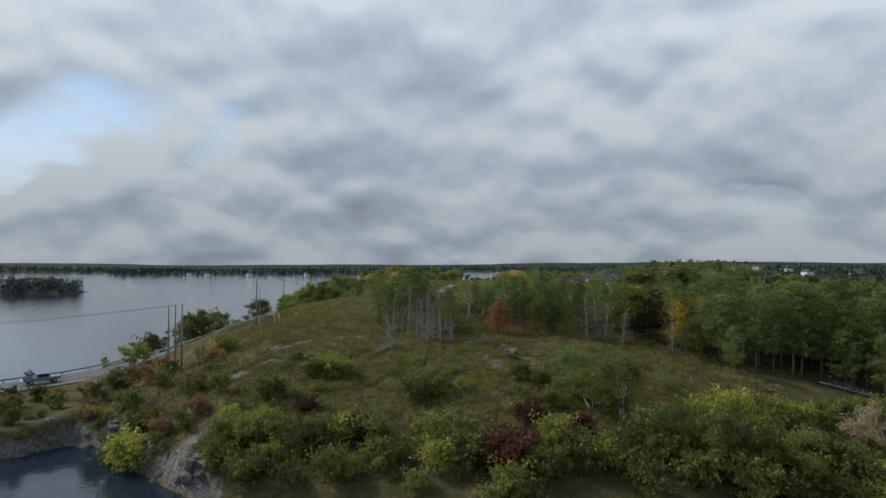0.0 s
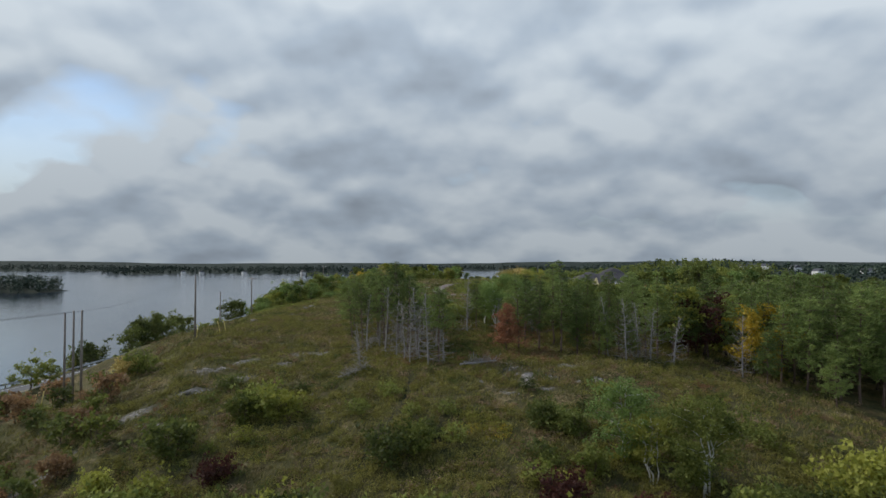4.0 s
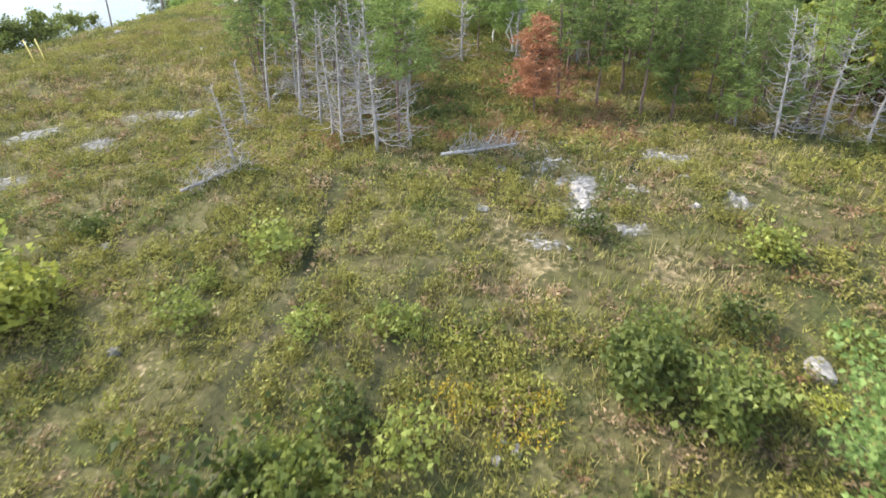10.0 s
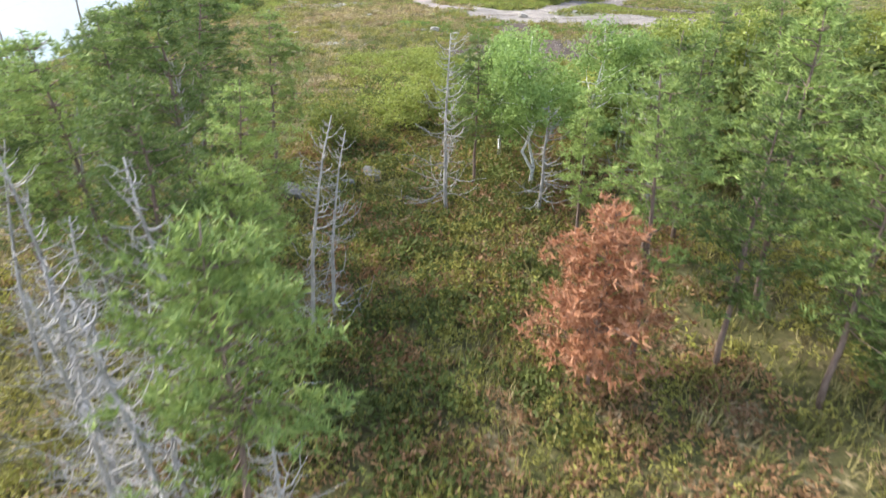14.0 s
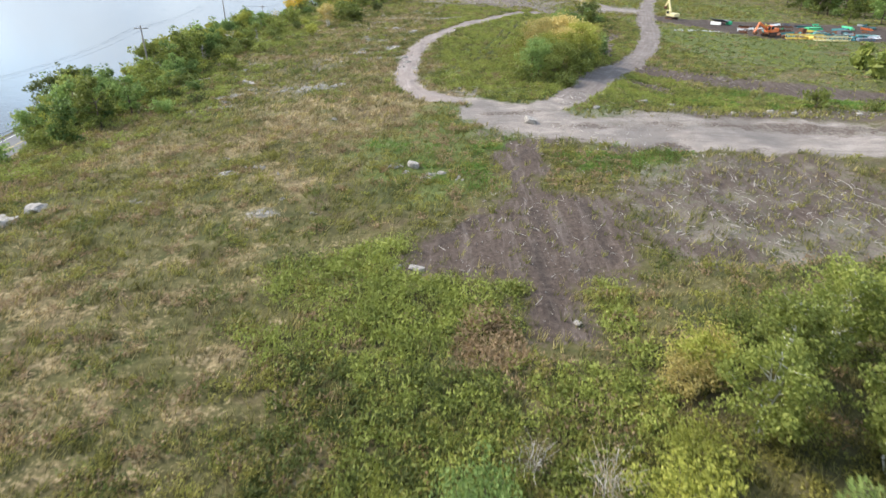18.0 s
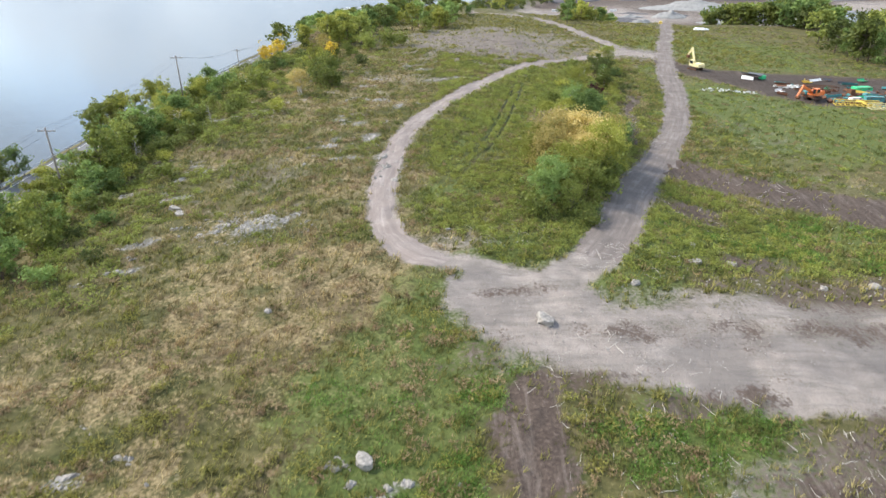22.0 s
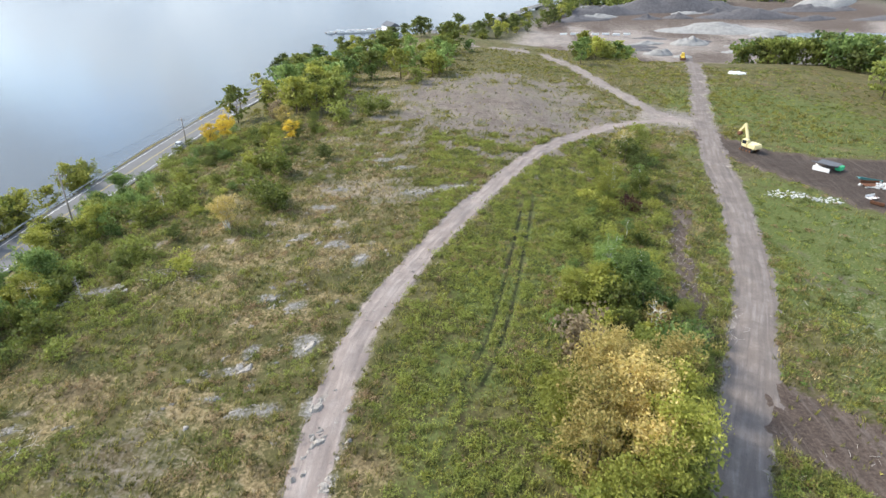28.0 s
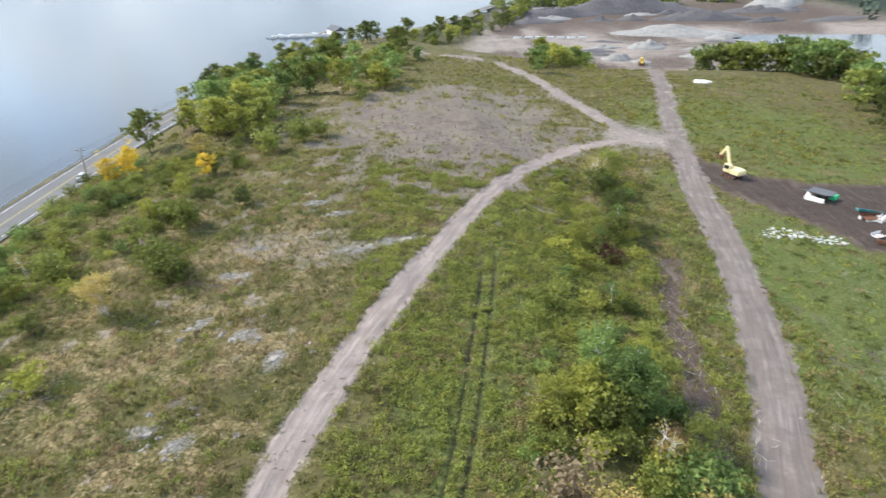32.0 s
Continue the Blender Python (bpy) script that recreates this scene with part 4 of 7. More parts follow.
def build_leafy(seed, h=6.0, rad=2.0, stems=1, leaves=2200, leaf=0.14, low=0.25, tone="green", wood="bark", name="tree", label="leafy green tree on open ground", category="tree", flat=1.0):
    """A broad-leaved tree or shrub: stems, limbs and leaves in clumps at the limb ends."""
    rng = rng_of(seed)
    ob = thing(name, label, category)
    tr, cr = Buf(), Buf()
    li = tr
    tips = []
    for s in range(stems):
        a = rng.uniform(0, 2 * np.pi)
        off = (0.08 if stems == 1 else 0.3) * rad
        foot = np.array([math.cos(a) * off * 0.5, math.sin(a) * off * 0.5, -0.3])
        top = np.array([math.cos(a) * off * rng.uniform(0.5, 2.2), math.sin(a) * off * rng.uniform(0.5, 2.2), h * rng.uniform(0.8, 0.97)])
        stem = bent(foot, top, rng, 7, 0.03)
        r0 = 0.028 * h ** 0.8 / stems**0.4
        tr.tube(stem, np.linspace(r0, 0.012, 7), 5)
        for _ in range(max(3, int(16 / stems**0.5))):
            u = rng.uniform(low, 1.0)
            p0 = stem[0] * (1 - u) + stem[-1] * u
            p0 = stem[min(6, int(u * 6))] * 0.5 + p0 * 0.5
            b_ = rng.uniform(0, 2 * np.pi)
            env = math.sin(np.pi * min(1, max(0.08, (u - low * 0.6) / (1.08 - low * 0.6))) ** 0.8)
            ln = rad * (0.35 + 0.75 * env) * rng.uniform(0.6, 1.1)
            p1 = p0 + [math.cos(b_) * ln, math.sin(b_) * ln, ln * rng.uniform(0.05, 0.8) * flat]
            br = bent(p0, p1, rng, 5, 0.06)
            li.tube(br[[0, 2, 4]], np.linspace(r0 * 0.4, 0.008, 3), 3, False)
            tips += [(br[2], 0.5), (br[3], 0.8), (p1, 1.0), (p1 + rng.normal(size=3) * 0.3 * rad, 0.8)]
        tips.append((stem[-1], 0.8))
    w = np.array([t[1] for t in tips])
    per = rng.multinomial(leaves, w / w.sum())
    for (c, _), m_ in zip(tips, per):
        s = rad * 0.22 * rng.uniform(0.65, 1.35)
        g = rng.normal(size=(m_, 3))
        g /= np.linalg.norm(g, axis=1)[:, None] ** 0.6 + 1e-6
        pts = c + g * [s, s, s * 0.75]
        pts = pts[pts[:, 2] > 0.05]
        cr.leaves(pts, leaf, rng, 0.4, three=leaf > 0.125)
    part("trunk", tr.mesh("trunk", M[wood], True), None, ob)
    part("crown", cr.mesh("crown", M[tone]), None, ob)
    return ob


MADE = {}
KINDS = {
    "pine_a": lambda: build_pine(1, 14.5, 0.27, 2.6),
    "pine_b": lambda: build_pine(2, 13.5, 0.24, 2.7),
    "pine_c": lambda: build_pine(3, 15.0, 0.36, 2.4),
    "pine_lo": lambda: build_pine(6, 14.0, 0.27, 3.0, 0.7),
    "tree_lo": lambda: build_leafy(26, 8.0, 2.6, 1, 620, 0.34, 0.2),
    "bush_lo": lambda: build_leafy(27, 4.5, 2.0, 3, 420, 0.3, 0.12, category="shrub", name="bush", label="leafy green bush on a slope"),
    "pine_d": lambda: build_pine(7, 9.2, 0.46, 2.1, 1.5, 0.6, label="slender pine with bare grey lower limbs"),
    "pine_t": lambda: build_pine(8, 13.0, 0.4, 3.0, 1.4, label="tall pine with a long bare trunk"),
    "pine_low": lambda: build_pine(4, 9.0, 0.12, 2.4, 1.0, 0.7, label="young pine green down to the ground"),
    "pine_red": lambda: build_pine(5, 6.2, 0.08, 2.1, 1.3, 0.42, "dead_pine", "dead_pine_tree", "dead pine with rust-red needles at the wood's edge"),
    "snag_a": lambda: build_snag(11, 9.0, width=2.7),
    "snag_b": lambda: build_snag(12, 7.5, width=2.9, droop=0.3),
    "snag_e": lambda: build_snag(15, 8.6, width=2.3, droop=-0.25, rise=0.9, density=0.8),
    "snag_c": lambda: build_snag(13, 10.5, width=2.0, density=0.75),
    "snag_d": lambda: build_snag(14, 5.0, width=1.6, density=1.2, droop=0.35),
    "tree_a": lambda: build_leafy(21, 8.0, 2.6, 1, 1700, 0.2, 0.25),
    "tree_b": lambda: build_leafy(22, 6.5, 2.2, 2, 1500, 0.19, 0.2),
    "tree_c": lambda: build_leafy(23, 10.0, 2.7, 1, 1800, 0.23, 0.35),
    "tree_n": lambda: build_leafy(36, 8.0, 2.8, 2, 4600, 0.135, 0.2),
    "tree_p": lambda: build_leafy(38, 10.5, 2.9, 2, 10000, 0.105, 0.4, "poplar", "birch", "poplar_tree", "tall poplar with a pale trunk and small leaves"),
    "tree_x": lambda: build_leafy(37, 7.5, 2.5, 3, 8000, 0.115, 0.2, "green", "birch"),
    "tree_f": lambda: build_leafy(28, 6.5, 2.5, 3, 2500, 0.165, 0.15),
    "birch_a": lambda: build_leafy(24, 7.0, 1.9, 2, 3200, 0.11, 0.3, "poplar", "birch", "birch_tree", "slender birch with white bark and thin foliage"),
    "birch_b": lambda: build_leafy(25, 6.0, 1.7, 3, 3400, 0.1, 0.3, "lime", "birch", "birch_tree", "leaning birch with several white stems"),
    "birch_c": lambda: build_leafy(41, 6.6, 1.5, 1, 1900, 0.105, 0.5, "poplar", "birch", "birch_tree", "young birch leaning on a bare white stem"),
    "birch_d": lambda: build_leafy(42, 5.6, 1.6, 2, 500, 0.1, 0.6, "gold", "birch", "birch_tree", "half-bare birch with forked white limbs"),
    "shrub_n": lambda: build_leafy(43, 2.6, 1.8, 5, 3800, 0.085, 0.08, "green", "bark", "shrub", "dense small-leaved shrub north of the wood", "shrub"),
    "shrub_bare": lambda: build_leafy(44, 2.4, 1.7, 9, 420, 0.07, 0.1, "tan", "stick", "shrub", "nearly bare shrub of pale stems", "shrub"),
    "tree_g": lambda: build_leafy(45, 6.5, 2.5, 3, 4200, 0.124, 0.15, "gold"),
    "shrub_f": lambda: build_leafy(34, 2.3, 1.8, 5, 1500, 0.15, 0.08, "green", "bark", "shrub", "dense rounded shrub on the slope", "shrub"),
    "shrub_g": lambda: build_leafy(35, 3.0, 1.8, 4, 1600, 0.155, 0.1, "green", "bark", "shrub", "tall leafy shrub on the slope", "shrub"),
    "shrub_a": lambda: build_leafy(31, 2.4, 1.7, 5, 800, 0.165, 0.1, "green", "bark", "shrub", "dense rounded shrub in the grass", "shrub"),
    "shrub_b": lambda: build_leafy(32, 1.7, 1.5, 6, 620, 0.14, 0.05, "green", "bark", "shrub", "low spreading shrub in the grass", "shrub"),
    "shrub_c": lambda: build_leafy(33, 3.4, 1.8, 4, 900, 0.18, 0.12, "green", "bark", "shrub", "tall leafy shrub with several stems", "shrub"),
}


def plant(kind, x, y, s=1.0, tone=None, label="", turn=None, sz=1.0, group="", name="", lift=0.0, lean=0.0):
    """Stands a tree or shrub of a kind on the ground; the first is built, the others are copies."""
    r = random.Random(round(x * 131 + y * 977))
    m = pose(x, y, gz(x, y) + lift, lean * r.uniform(-1, 1), lean * r.uniform(-1, 1), r.uniform(0, 360) if turn is None else turn) @ Matrix.Diagonal((s, s, s * sz, 1))
    if kind not in MADE:
        ob = MADE[kind] = KINDS[kind]()
        ob.matrix_basis = m
    else:
        src = MADE[kind]
        keep = src.matrix_basis.copy()
        src.matrix_basis = Matrix()
        ob = copy_thing(src, m)
        src.matrix_basis = keep
        if kind in NATURAL:
            ob["label"] = NATURAL[kind]
    if kind not in NATURAL:
        NATURAL[kind] = ob["label"]
    crown = [c for c in ob.children if c.name.startswith("crown")]
    for c in crown:
        c.material_slots[0].link = "OBJECT"
        c.material_slots[0].material = M[tone] if tone else c.data.materials[0]
    if name:
        ob.name = name
    return tagged(ob, label, "", group)


NATURAL = {}

# ---- things ----
M["steel"] = plain("galvanised_steel", (0.42, 0.43, 0.44), 0.45, 0.8, 0.2, 4)
M["wire"] = plain("dark_cable", (0.05, 0.05, 0.055), 0.5)
M["cream"] = plain("faded_cream_paint", (0.72, 0.62, 0.34), 0.5, var=0.18)
M["black"] = plain("black_rubber", (0.03, 0.03, 0.03), 0.85)
M["rust"] = plain("rusted_steel", (0.17, 0.08, 0.045), 0.85, 0.3, 0.4, 3)
M["glass"] = plain("dark_window_glass", (0.02, 0.025, 0.03), 0.08)
M["orange_paint"] = plain("faded_orange_paint", (0.75, 0.2, 0.06), 0.5, var=0.25)
M["yellow_paint"] = plain("faded_yellow_paint", (0.72, 0.52, 0.1), 0.5, var=0.25)
M["teal"] = plain("teal_paint", (0.07, 0.24, 0.24), 0.5, var=0.35)
M["green_paint"] = plain("bright_green_paint", (0.05, 0.45, 0.2), 0.5, var=0.3)
M["slate"] = plain("grey_shingle", (0.1, 0.105, 0.115), 0.9, var=0.3, scale=5)
M["white"] = plain("white_paint", (0.75, 0.75, 0.73), 0.55, var=0.1)
M["foam"] = plain("dirty_white_foam", (0.5, 0.5, 0.48), 0.8, var=0.3)
M["blue_grey"] = plain("blue_grey_car_paint", (0.2, 0.25, 0.32), 0.3, 0.3, 0.1)
M["silver"] = plain("silver_car_paint", (0.5, 0.51, 0.53), 0.3, 0.5, 0.1)
M["stone"] = plain("pale_granite", (0.3, 0.272, 0.238), 0.95, var=0.6, scale=2.6, bump=0.8)
M["dark_stone"] = plain("grey_lichened_granite", (0.15, 0.14, 0.125), 0.92, var=0.5, scale=1.3, bump=0.6)
M["stick"] = bark("bleached_sticks", (0.3, 0.27, 0.23), (0.6, 0.55, 0.48), 5)
M["gravel"] = plain("grey_gravel", (0.1, 0.094, 0.096), 0.95, var=0.4, scale=0.6, bump=0.6)
M["pale_gravel"] = plain("pale_sand_and_gravel", (0.24, 0.232, 0.216), 0.95, var=0.35, scale=0.4, bump=0.5)
M["yellow_tube"] = plain("yellow_plastic", (0.75, 0.6, 0.2), 0.5, var=0.15)


def boxes(*items, bevel=0.0):
    """A bmesh of boxes (centre, size, turn about z, tilt about x), bevelled."""
    bm = bmesh.new()
    for it in items:
        c_, s_ = it[0], it[1]
        rz, rx = (it[2] if len(it) > 2 else 0), (it[3] if len(it) > 3 else 0)
        m_ = pose(*c_, rx, 0, rz) @ Matrix.Diagonal((*s_, 1))
        bmesh.ops.create_cube(bm, size=1, matrix=m_)
    if bevel:
        bmesh.ops.bevel(bm, geom=bm.edges[:], offset=bevel, segments=2, affect="EDGES")
    return bm


def drum(r, w, k=18, axis_x=True, m=None):
    bm = bmesh.new()
    bmesh.ops.create_cone(bm, cap_ends=True, segments=k, radius1=r, radius2=r, depth=w, matrix=(m or Matrix()) @ (Matrix.Rotation(math.pi / 2, 4, "Y") if axis_x else Matrix()))
    bmesh.ops.bevel(bm, geom=[e for e in bm.edges if abs(e.calc_length() - 2 * r * math.sin(math.pi / k)) < 1e-4], offset=min(r, w) * 0.08, segments=1, affect="EDGES")
    return bm


def stone_mesh(seed, flat=0.7, rough=0.55):
    bm = bmesh.new()
    bmesh.ops.create_icosphere(bm, subdivisions=2, radius=1)
    o = Vector((seed * 3.7, seed * 1.3, seed * 5.1))
    for v_ in bm.verts:
        d_ = 1 + rough * noise.noise(v_.co * 1.1 + o) + rough * 0.45 * noise.noise(v_.co * 2.7 + o)
        v_.co = Vector((v_.co.x * d_, v_.co.y * d_ * 0.8, v_.co.z * d_ * flat))
        v_.co.z = min(v_.co.z, 0.62 * flat + 0.1 * noise.noise(v_.co * 2 + o))
    return bm_mesh("boulder", bm, None, False)


STONES = [stone_mesh(i, 0.6 + 0.08 * i) for i in range(4)]
for i_, st in enumerate(STONES):
    st.materials.append(M["stone"])
DARK = [s_.copy() for s_ in STONES]
for s_ in DARK:
    s_.materials[0] = M["dark_stone"]


def boulder(x, y, r, dark=False, label="", z=None, group="boulders on the meadow"):
    q_ = random.Random(round(x * 71 + y * 13))
    ob = new("boulder", (DARK if dark else STONES)[q_.randrange(4)])
    ob.matrix_basis = pose(x, y, (gz(x, y) if z is None else z) + r * 0.08, q_.uniform(-12, 12), q_.uniform(-12, 12), q_.uniform(0, 360)) @ Matrix.Diagonal((r, r, r, 1))
    return tagged(ob, label or ("grey lichened boulder in the grass" if dark else "pale granite boulder lying in the grass"), "boulder", group)


for x, y, r in ((4.7, 160, 0.55), (3.3, 160.3, 0.38), (-25.5, 223.6, 0.7), (-24.0, 221.7, 0.75), (-30.2, 169.8, 0.9), (-29.2, 172.4, 1.0), (-31.6, 171, 0.7), (17.0, 84.5, 0.6), (3.6, 72.2, 0.6), (5.2, 81.2, 0.22), (5.9, 81.5, 0.25), (5.5, 81.9, 0.2), (30.6, 210.4, 0.5), (34.2, 209.4, 0.65), (3.4, 181.3, 0.7),
                (14.6, 153.5, 0.3), (26.5, 204, 0.5), (45, 204.6, 0.5), (50, 205, 0.55), (53, 204.5, 0.45), (61, 203.5, 0.5), (17, 197.5, 0.8), (-7.3, 199, 0.4), (24.3, 264.8, 0.35), (-33, 140, 0.7), (8.6, 216.5, 0.3)):
    boulder(x, y, r)
for x, y, r in ((0.9, 126.6, 0.7), (-0.3, 125.4, 0.5), (-2.8, 123.6, 0.85), (-1.5, 124.4, 0.6), (0.3, 126.9, 0.4), (-26.8, 95.4, 0.5), (-12.5, 93, 0.3), (-9.2, 86.3, 0.3)):
    boulder(x, y, r, True)
rs = random.Random(21)
for i in range(50):
    x = rs.uniform(-72, -26)
    y = float(shore(x)) + rs.uniform(-0.8, 3.2)
    boulder(x, y, rs.uniform(0.35, 1.1), True, "angular grey rock at the water's edge", group="shore rocks")


def outcrop(cx, cy, rx, ry, turn, seed):
    """A shelf of cracked bedrock: tilted blocks parted by cracks, dipping under the turf at its rim."""
    r_ = rng_of(seed)
    c_, s_ = math.cos(radians(turn)), math.sin(radians(turn))
    step = 0.15 if rx * ry < 4 else 0.2
    U, W = np.meshgrid(np.arange(-rx * 1.8, rx * 1.8 + step, step), np.arange(-ry * 1.8, ry * 1.8 + step, step))
    jit = r_.uniform(-0.35, 0.35, (2, *U.shape)) * step
    U, W = U + jit[0], W + jit[1]
    X, Y = cx + U * c_ - W * s_, cy + U * s_ + W * c_
    k = int(14 + 8 * rx * ry)
    su, sw = r_.uniform(-rx * 1.75, rx * 1.75, k), r_.uniform(-ry * 1.75, ry * 1.75, k)
    d_ = np.hypot((U[..., None] - su) * 0.7, W[..., None] - sw)
    order = np.argsort(d_, -1)
    own = order[..., 0]
    gap = np.take_along_axis(d_, order[..., 1:2], -1)[..., 0] - np.take_along_axis(d_, order[..., :1], -1)[..., 0]
    tu, tw, lift = r_.uniform(-0.09, 0.09, k), r_.uniform(-0.09, 0.09, k), r_.uniform(-0.22, 0.08, k)
    rim = np.hypot(U / rx, W / ry) + 0.3 * wobble(X, Y, 2.6, seed) + 0.22 * wobble(X, Y, 1.1, seed + 3)
    Z = ground(X, Y) + (0.14 if rx > 1 else 0.17) + lift[own] + tu[own] * (U - su[own]) + tw[own] * (W - sw[own]) - 0.22 * sstep(0.16, 0.0, gap) - 0.8 * sstep(0.75, 1.7, rim) - 0.25 * np.maximum(0, wobble(X, Y, 3.1, seed + 7)) + r_.normal(size=U.shape) * 0.025
    n1, n2 = U.shape
    i_, j_ = np.meshgrid(np.arange(n1 - 1), np.arange(n2 - 1), indexing="ij")
    q = np.stack([i_ * n2 + j_, i_ * n2 + j_ + 1, (i_ + 1) * n2 + j_ + 1, (i_ + 1) * n2 + j_], -1).reshape(-1, 4)
    me = npmesh("rock_outcrop", np.stack([X.ravel(), Y.ravel(), Z.ravel()], 1), [q], M["stone"])
    return tagged(part("rock_outcrop", me), "cracked pale bedrock showing through the turf", "rock", "bedrock outcrops")


ro = random.Random(31)
for i_, o_ in enumerate(OUTCROPS):
    outcrop(*o_, 200 + i_)
    # fragments of the same rock breaking through around it
    for _ in range(6 if o_[1] > 165 else 1):
        a_, d_ = ro.uniform(0, 2 * math.pi), ro.uniform(1.4, 4.6) + o_[2] * 0.5
        outcrop(o_[0] + d_ * math.cos(a_), o_[1] + d_ * math.sin(a_), ro.uniform(0.3, 0.85), ro.uniform(0.22, 0.5), o_[4] + ro.uniform(-30, 30), ro.randrange(1000, 9000))


# utility poles and lines
def utility_pole(x, y, h, arm=True, lean=0.0, z=None):
    ob = thing("utility_pole", "weathered wooden utility pole" + (" with a crossarm" if arm else " without crossarm beside two others"), "utility pole", "utility poles")
    z = gz(x, y) if z is None else z
    ob.matrix_basis = pose(x, y, z, lean, 0, 0)
    buf = Buf()
    buf.tube([(0, 0, -0.8), (0, 0, h * 0.5), (0, 0, h)], [0.17, 0.145, 0.11], 10)
    part("pole", buf.mesh("pole", M["pole"], True), None, ob)
    if arm:
        part("crossarm", boxes(((0, 0.16, h - 0.5), (2.4, 0.11, 0.13)), bevel=0.012), M["pole"], ob)
        for dx in (-1.1, -0.4, 1.1):
            bm = bmesh.new()
            bmesh.ops.create_cone(bm, cap_ends=True, segments=10, radius1=0.06, radius2=0.035, depth=0.2, matrix=pose(dx, 0.16, h - 0.335))
            part("insulator", bm, M["white"], ob)
    return Vector((x, y, z + h))


def wires(a, c_, sag, offs=(-1.1, -0.4, 1.1), dz=-0.25):
    ob = thing("power_line", "dark overhead power cables sagging between poles", "cable", "power lines")
    for o in offs:
        u = np.linspace(0, 1, 14)[:, None]
        p_ = np.array(a) * (1 - u) + np.array(c_) * u + [o, 0, dz]
        p_[:, 2] -= (4 * sag * u * (1 - u))[:, 0]
        buf = Buf()
        buf.tube(p_, np.full(14, 0.012), 4)
        part("wire", buf.mesh("wire", M["wire"]), None, ob)


trio = [utility_pole(-44.5, 106, 11.3, False, z=9.9), utility_pole(-45.9, 106.6, 11.3, False, z=9.8), utility_pole(-47.2, 106.9, 11.2, False, z=9.6)]
pa = utility_pole(-37, 123.3, 9.6, False)
pb = utility_pole(-52, 176, 9.0, False, z=11.3)
pc = utility_pole(-48.5, 189, 10.5)
pd = utility_pole(-45.5, 233.6, 10.2, z=14.8)
pe = utility_pole(-48.5, 286, 10.5)
pf = utility_pole(-57.3, 352, 10.5, z=7.2)
pg = utility_pole(-55.2, 391, 10.0, z=6.9)
ph = utility_pole(-40, 455, 10.0)
far_pole = Vector((-150, 62, 19))
for t_ in trio:
    wires(t_, far_pole + (t_ - trio[0]), 2.5, (0,), -0.1)
wires(trio[0], pa, 0.8, (0,), -0.15)
wires(pa, pb, 1.2, (0,), -0.15)
wires(pb, pc, 0.3, (0,), -0.15)
for a, c_ in ((pc, pd), (pd, pe), (pe, pf), (pf, pg), (pg, ph)):
    wires(a, c_, 1.1)
buf = Buf()
for x, y, dx in ((-33.4, 124.3, 0.35), (-32.6, 124.6, 0.3), (-36.2, 121.9, -0.12), (-39.6, 102.2, 0.3), (-38.3, 102.4, 0.35), (-41, 103.4, 0.2), (-48.6, 104.4, -0.3), (-49.8, 104.8, -0.3), (-47.0, 104.2, -0.25)):
    g_ = thing("guy_wire_guard", "yellow plastic guard on a slanting guy wire", "cable guard", "guy wire guards")
    g_.matrix_basis = pose(x, y, gz(x, y))
    buf = Buf()
    buf.tube([(0, 0, -0.2), (-dx * 0.7, 0, 1.0), (-dx * 1.5, 0, 2.1)], [0.06, 0.06, 0.06], 8)
    part("guard", buf.mesh("guard", M["yellow_tube"], True), None, g_)


# guard rail
def guard_rail(line, off, label):
    ob = thing("guard_rail", label, "guard rail")
    t = np.gradient(line, axis=0)
    t /= np.linalg.norm(t, axis=1)[:, None]
    e_ = line + np.stack([t[:, 1], -t[:, 0]], 1) * off
    m_ = len(e_)
    prof = [(0.0, 0.42), (0.07, 0.5), (0.0, 0.58), (0.07, 0.66), (0.0, 0.74)]
    v = np.concatenate([np.c_[e_ + np.stack([t[:, 1], -t[:, 0]], 1) * (-np.sign(off) * a), np.full(m_, ROAD_Z + z_)] for a, z_ in prof])
    q = [[k * m_ + i, k * m_ + i + 1, (k + 1) * m_ + i + 1, (k + 1) * m_ + i] for k in range(4) for i in range(m_ - 1)]
    bm_ = npmesh("beam", v, [np.array(q)], M["steel"])
    beam = part("beam", bm_, None, ob)
    sol = beam.modifiers.new("sheet", "SOLIDIFY")
    sol.thickness = 0.012
    post = bm_mesh("post", boxes(((0, 0, 0.2), (0.15, 0.15, 1.1)), bevel=0.015), M["pole"])
    for i in range(0, m_, 1):
        p_ = part("post", post, None, ob)
        p_.matrix_basis = pose(e_[i, 0] + np.sign(off) * t[i, 1] * 0.1, e_[i, 1] - np.sign(off) * t[i, 0] * 0.1, ROAD_Z, 0, 0, math.degrees(math.atan2(t[i, 1], t[i, 0])))


inner = RL[(RL[:, 1] > 96) & (RL[:, 1] < 640)]
guard_rail(inner, -5.0, "galvanised guard rail along the lake side of the road")
outer = RL[(RL[:, 1] > 60) & (RL[:, 1] < 112)]
guard_rail(outer, 5.0, "galvanised guard rail above the inlet")


# vehicles
def wheels(ob, xs_, ys_, r, w, kind="wheel"):
    for x in xs_:
        for y in ys_:
            wh = part(kind, drum(r, w), M["black"], ob, "black rubber tyre", pose(x, y, r))
            part("rim", drum(r * 0.55, w * 1.04), M["steel"], wh)


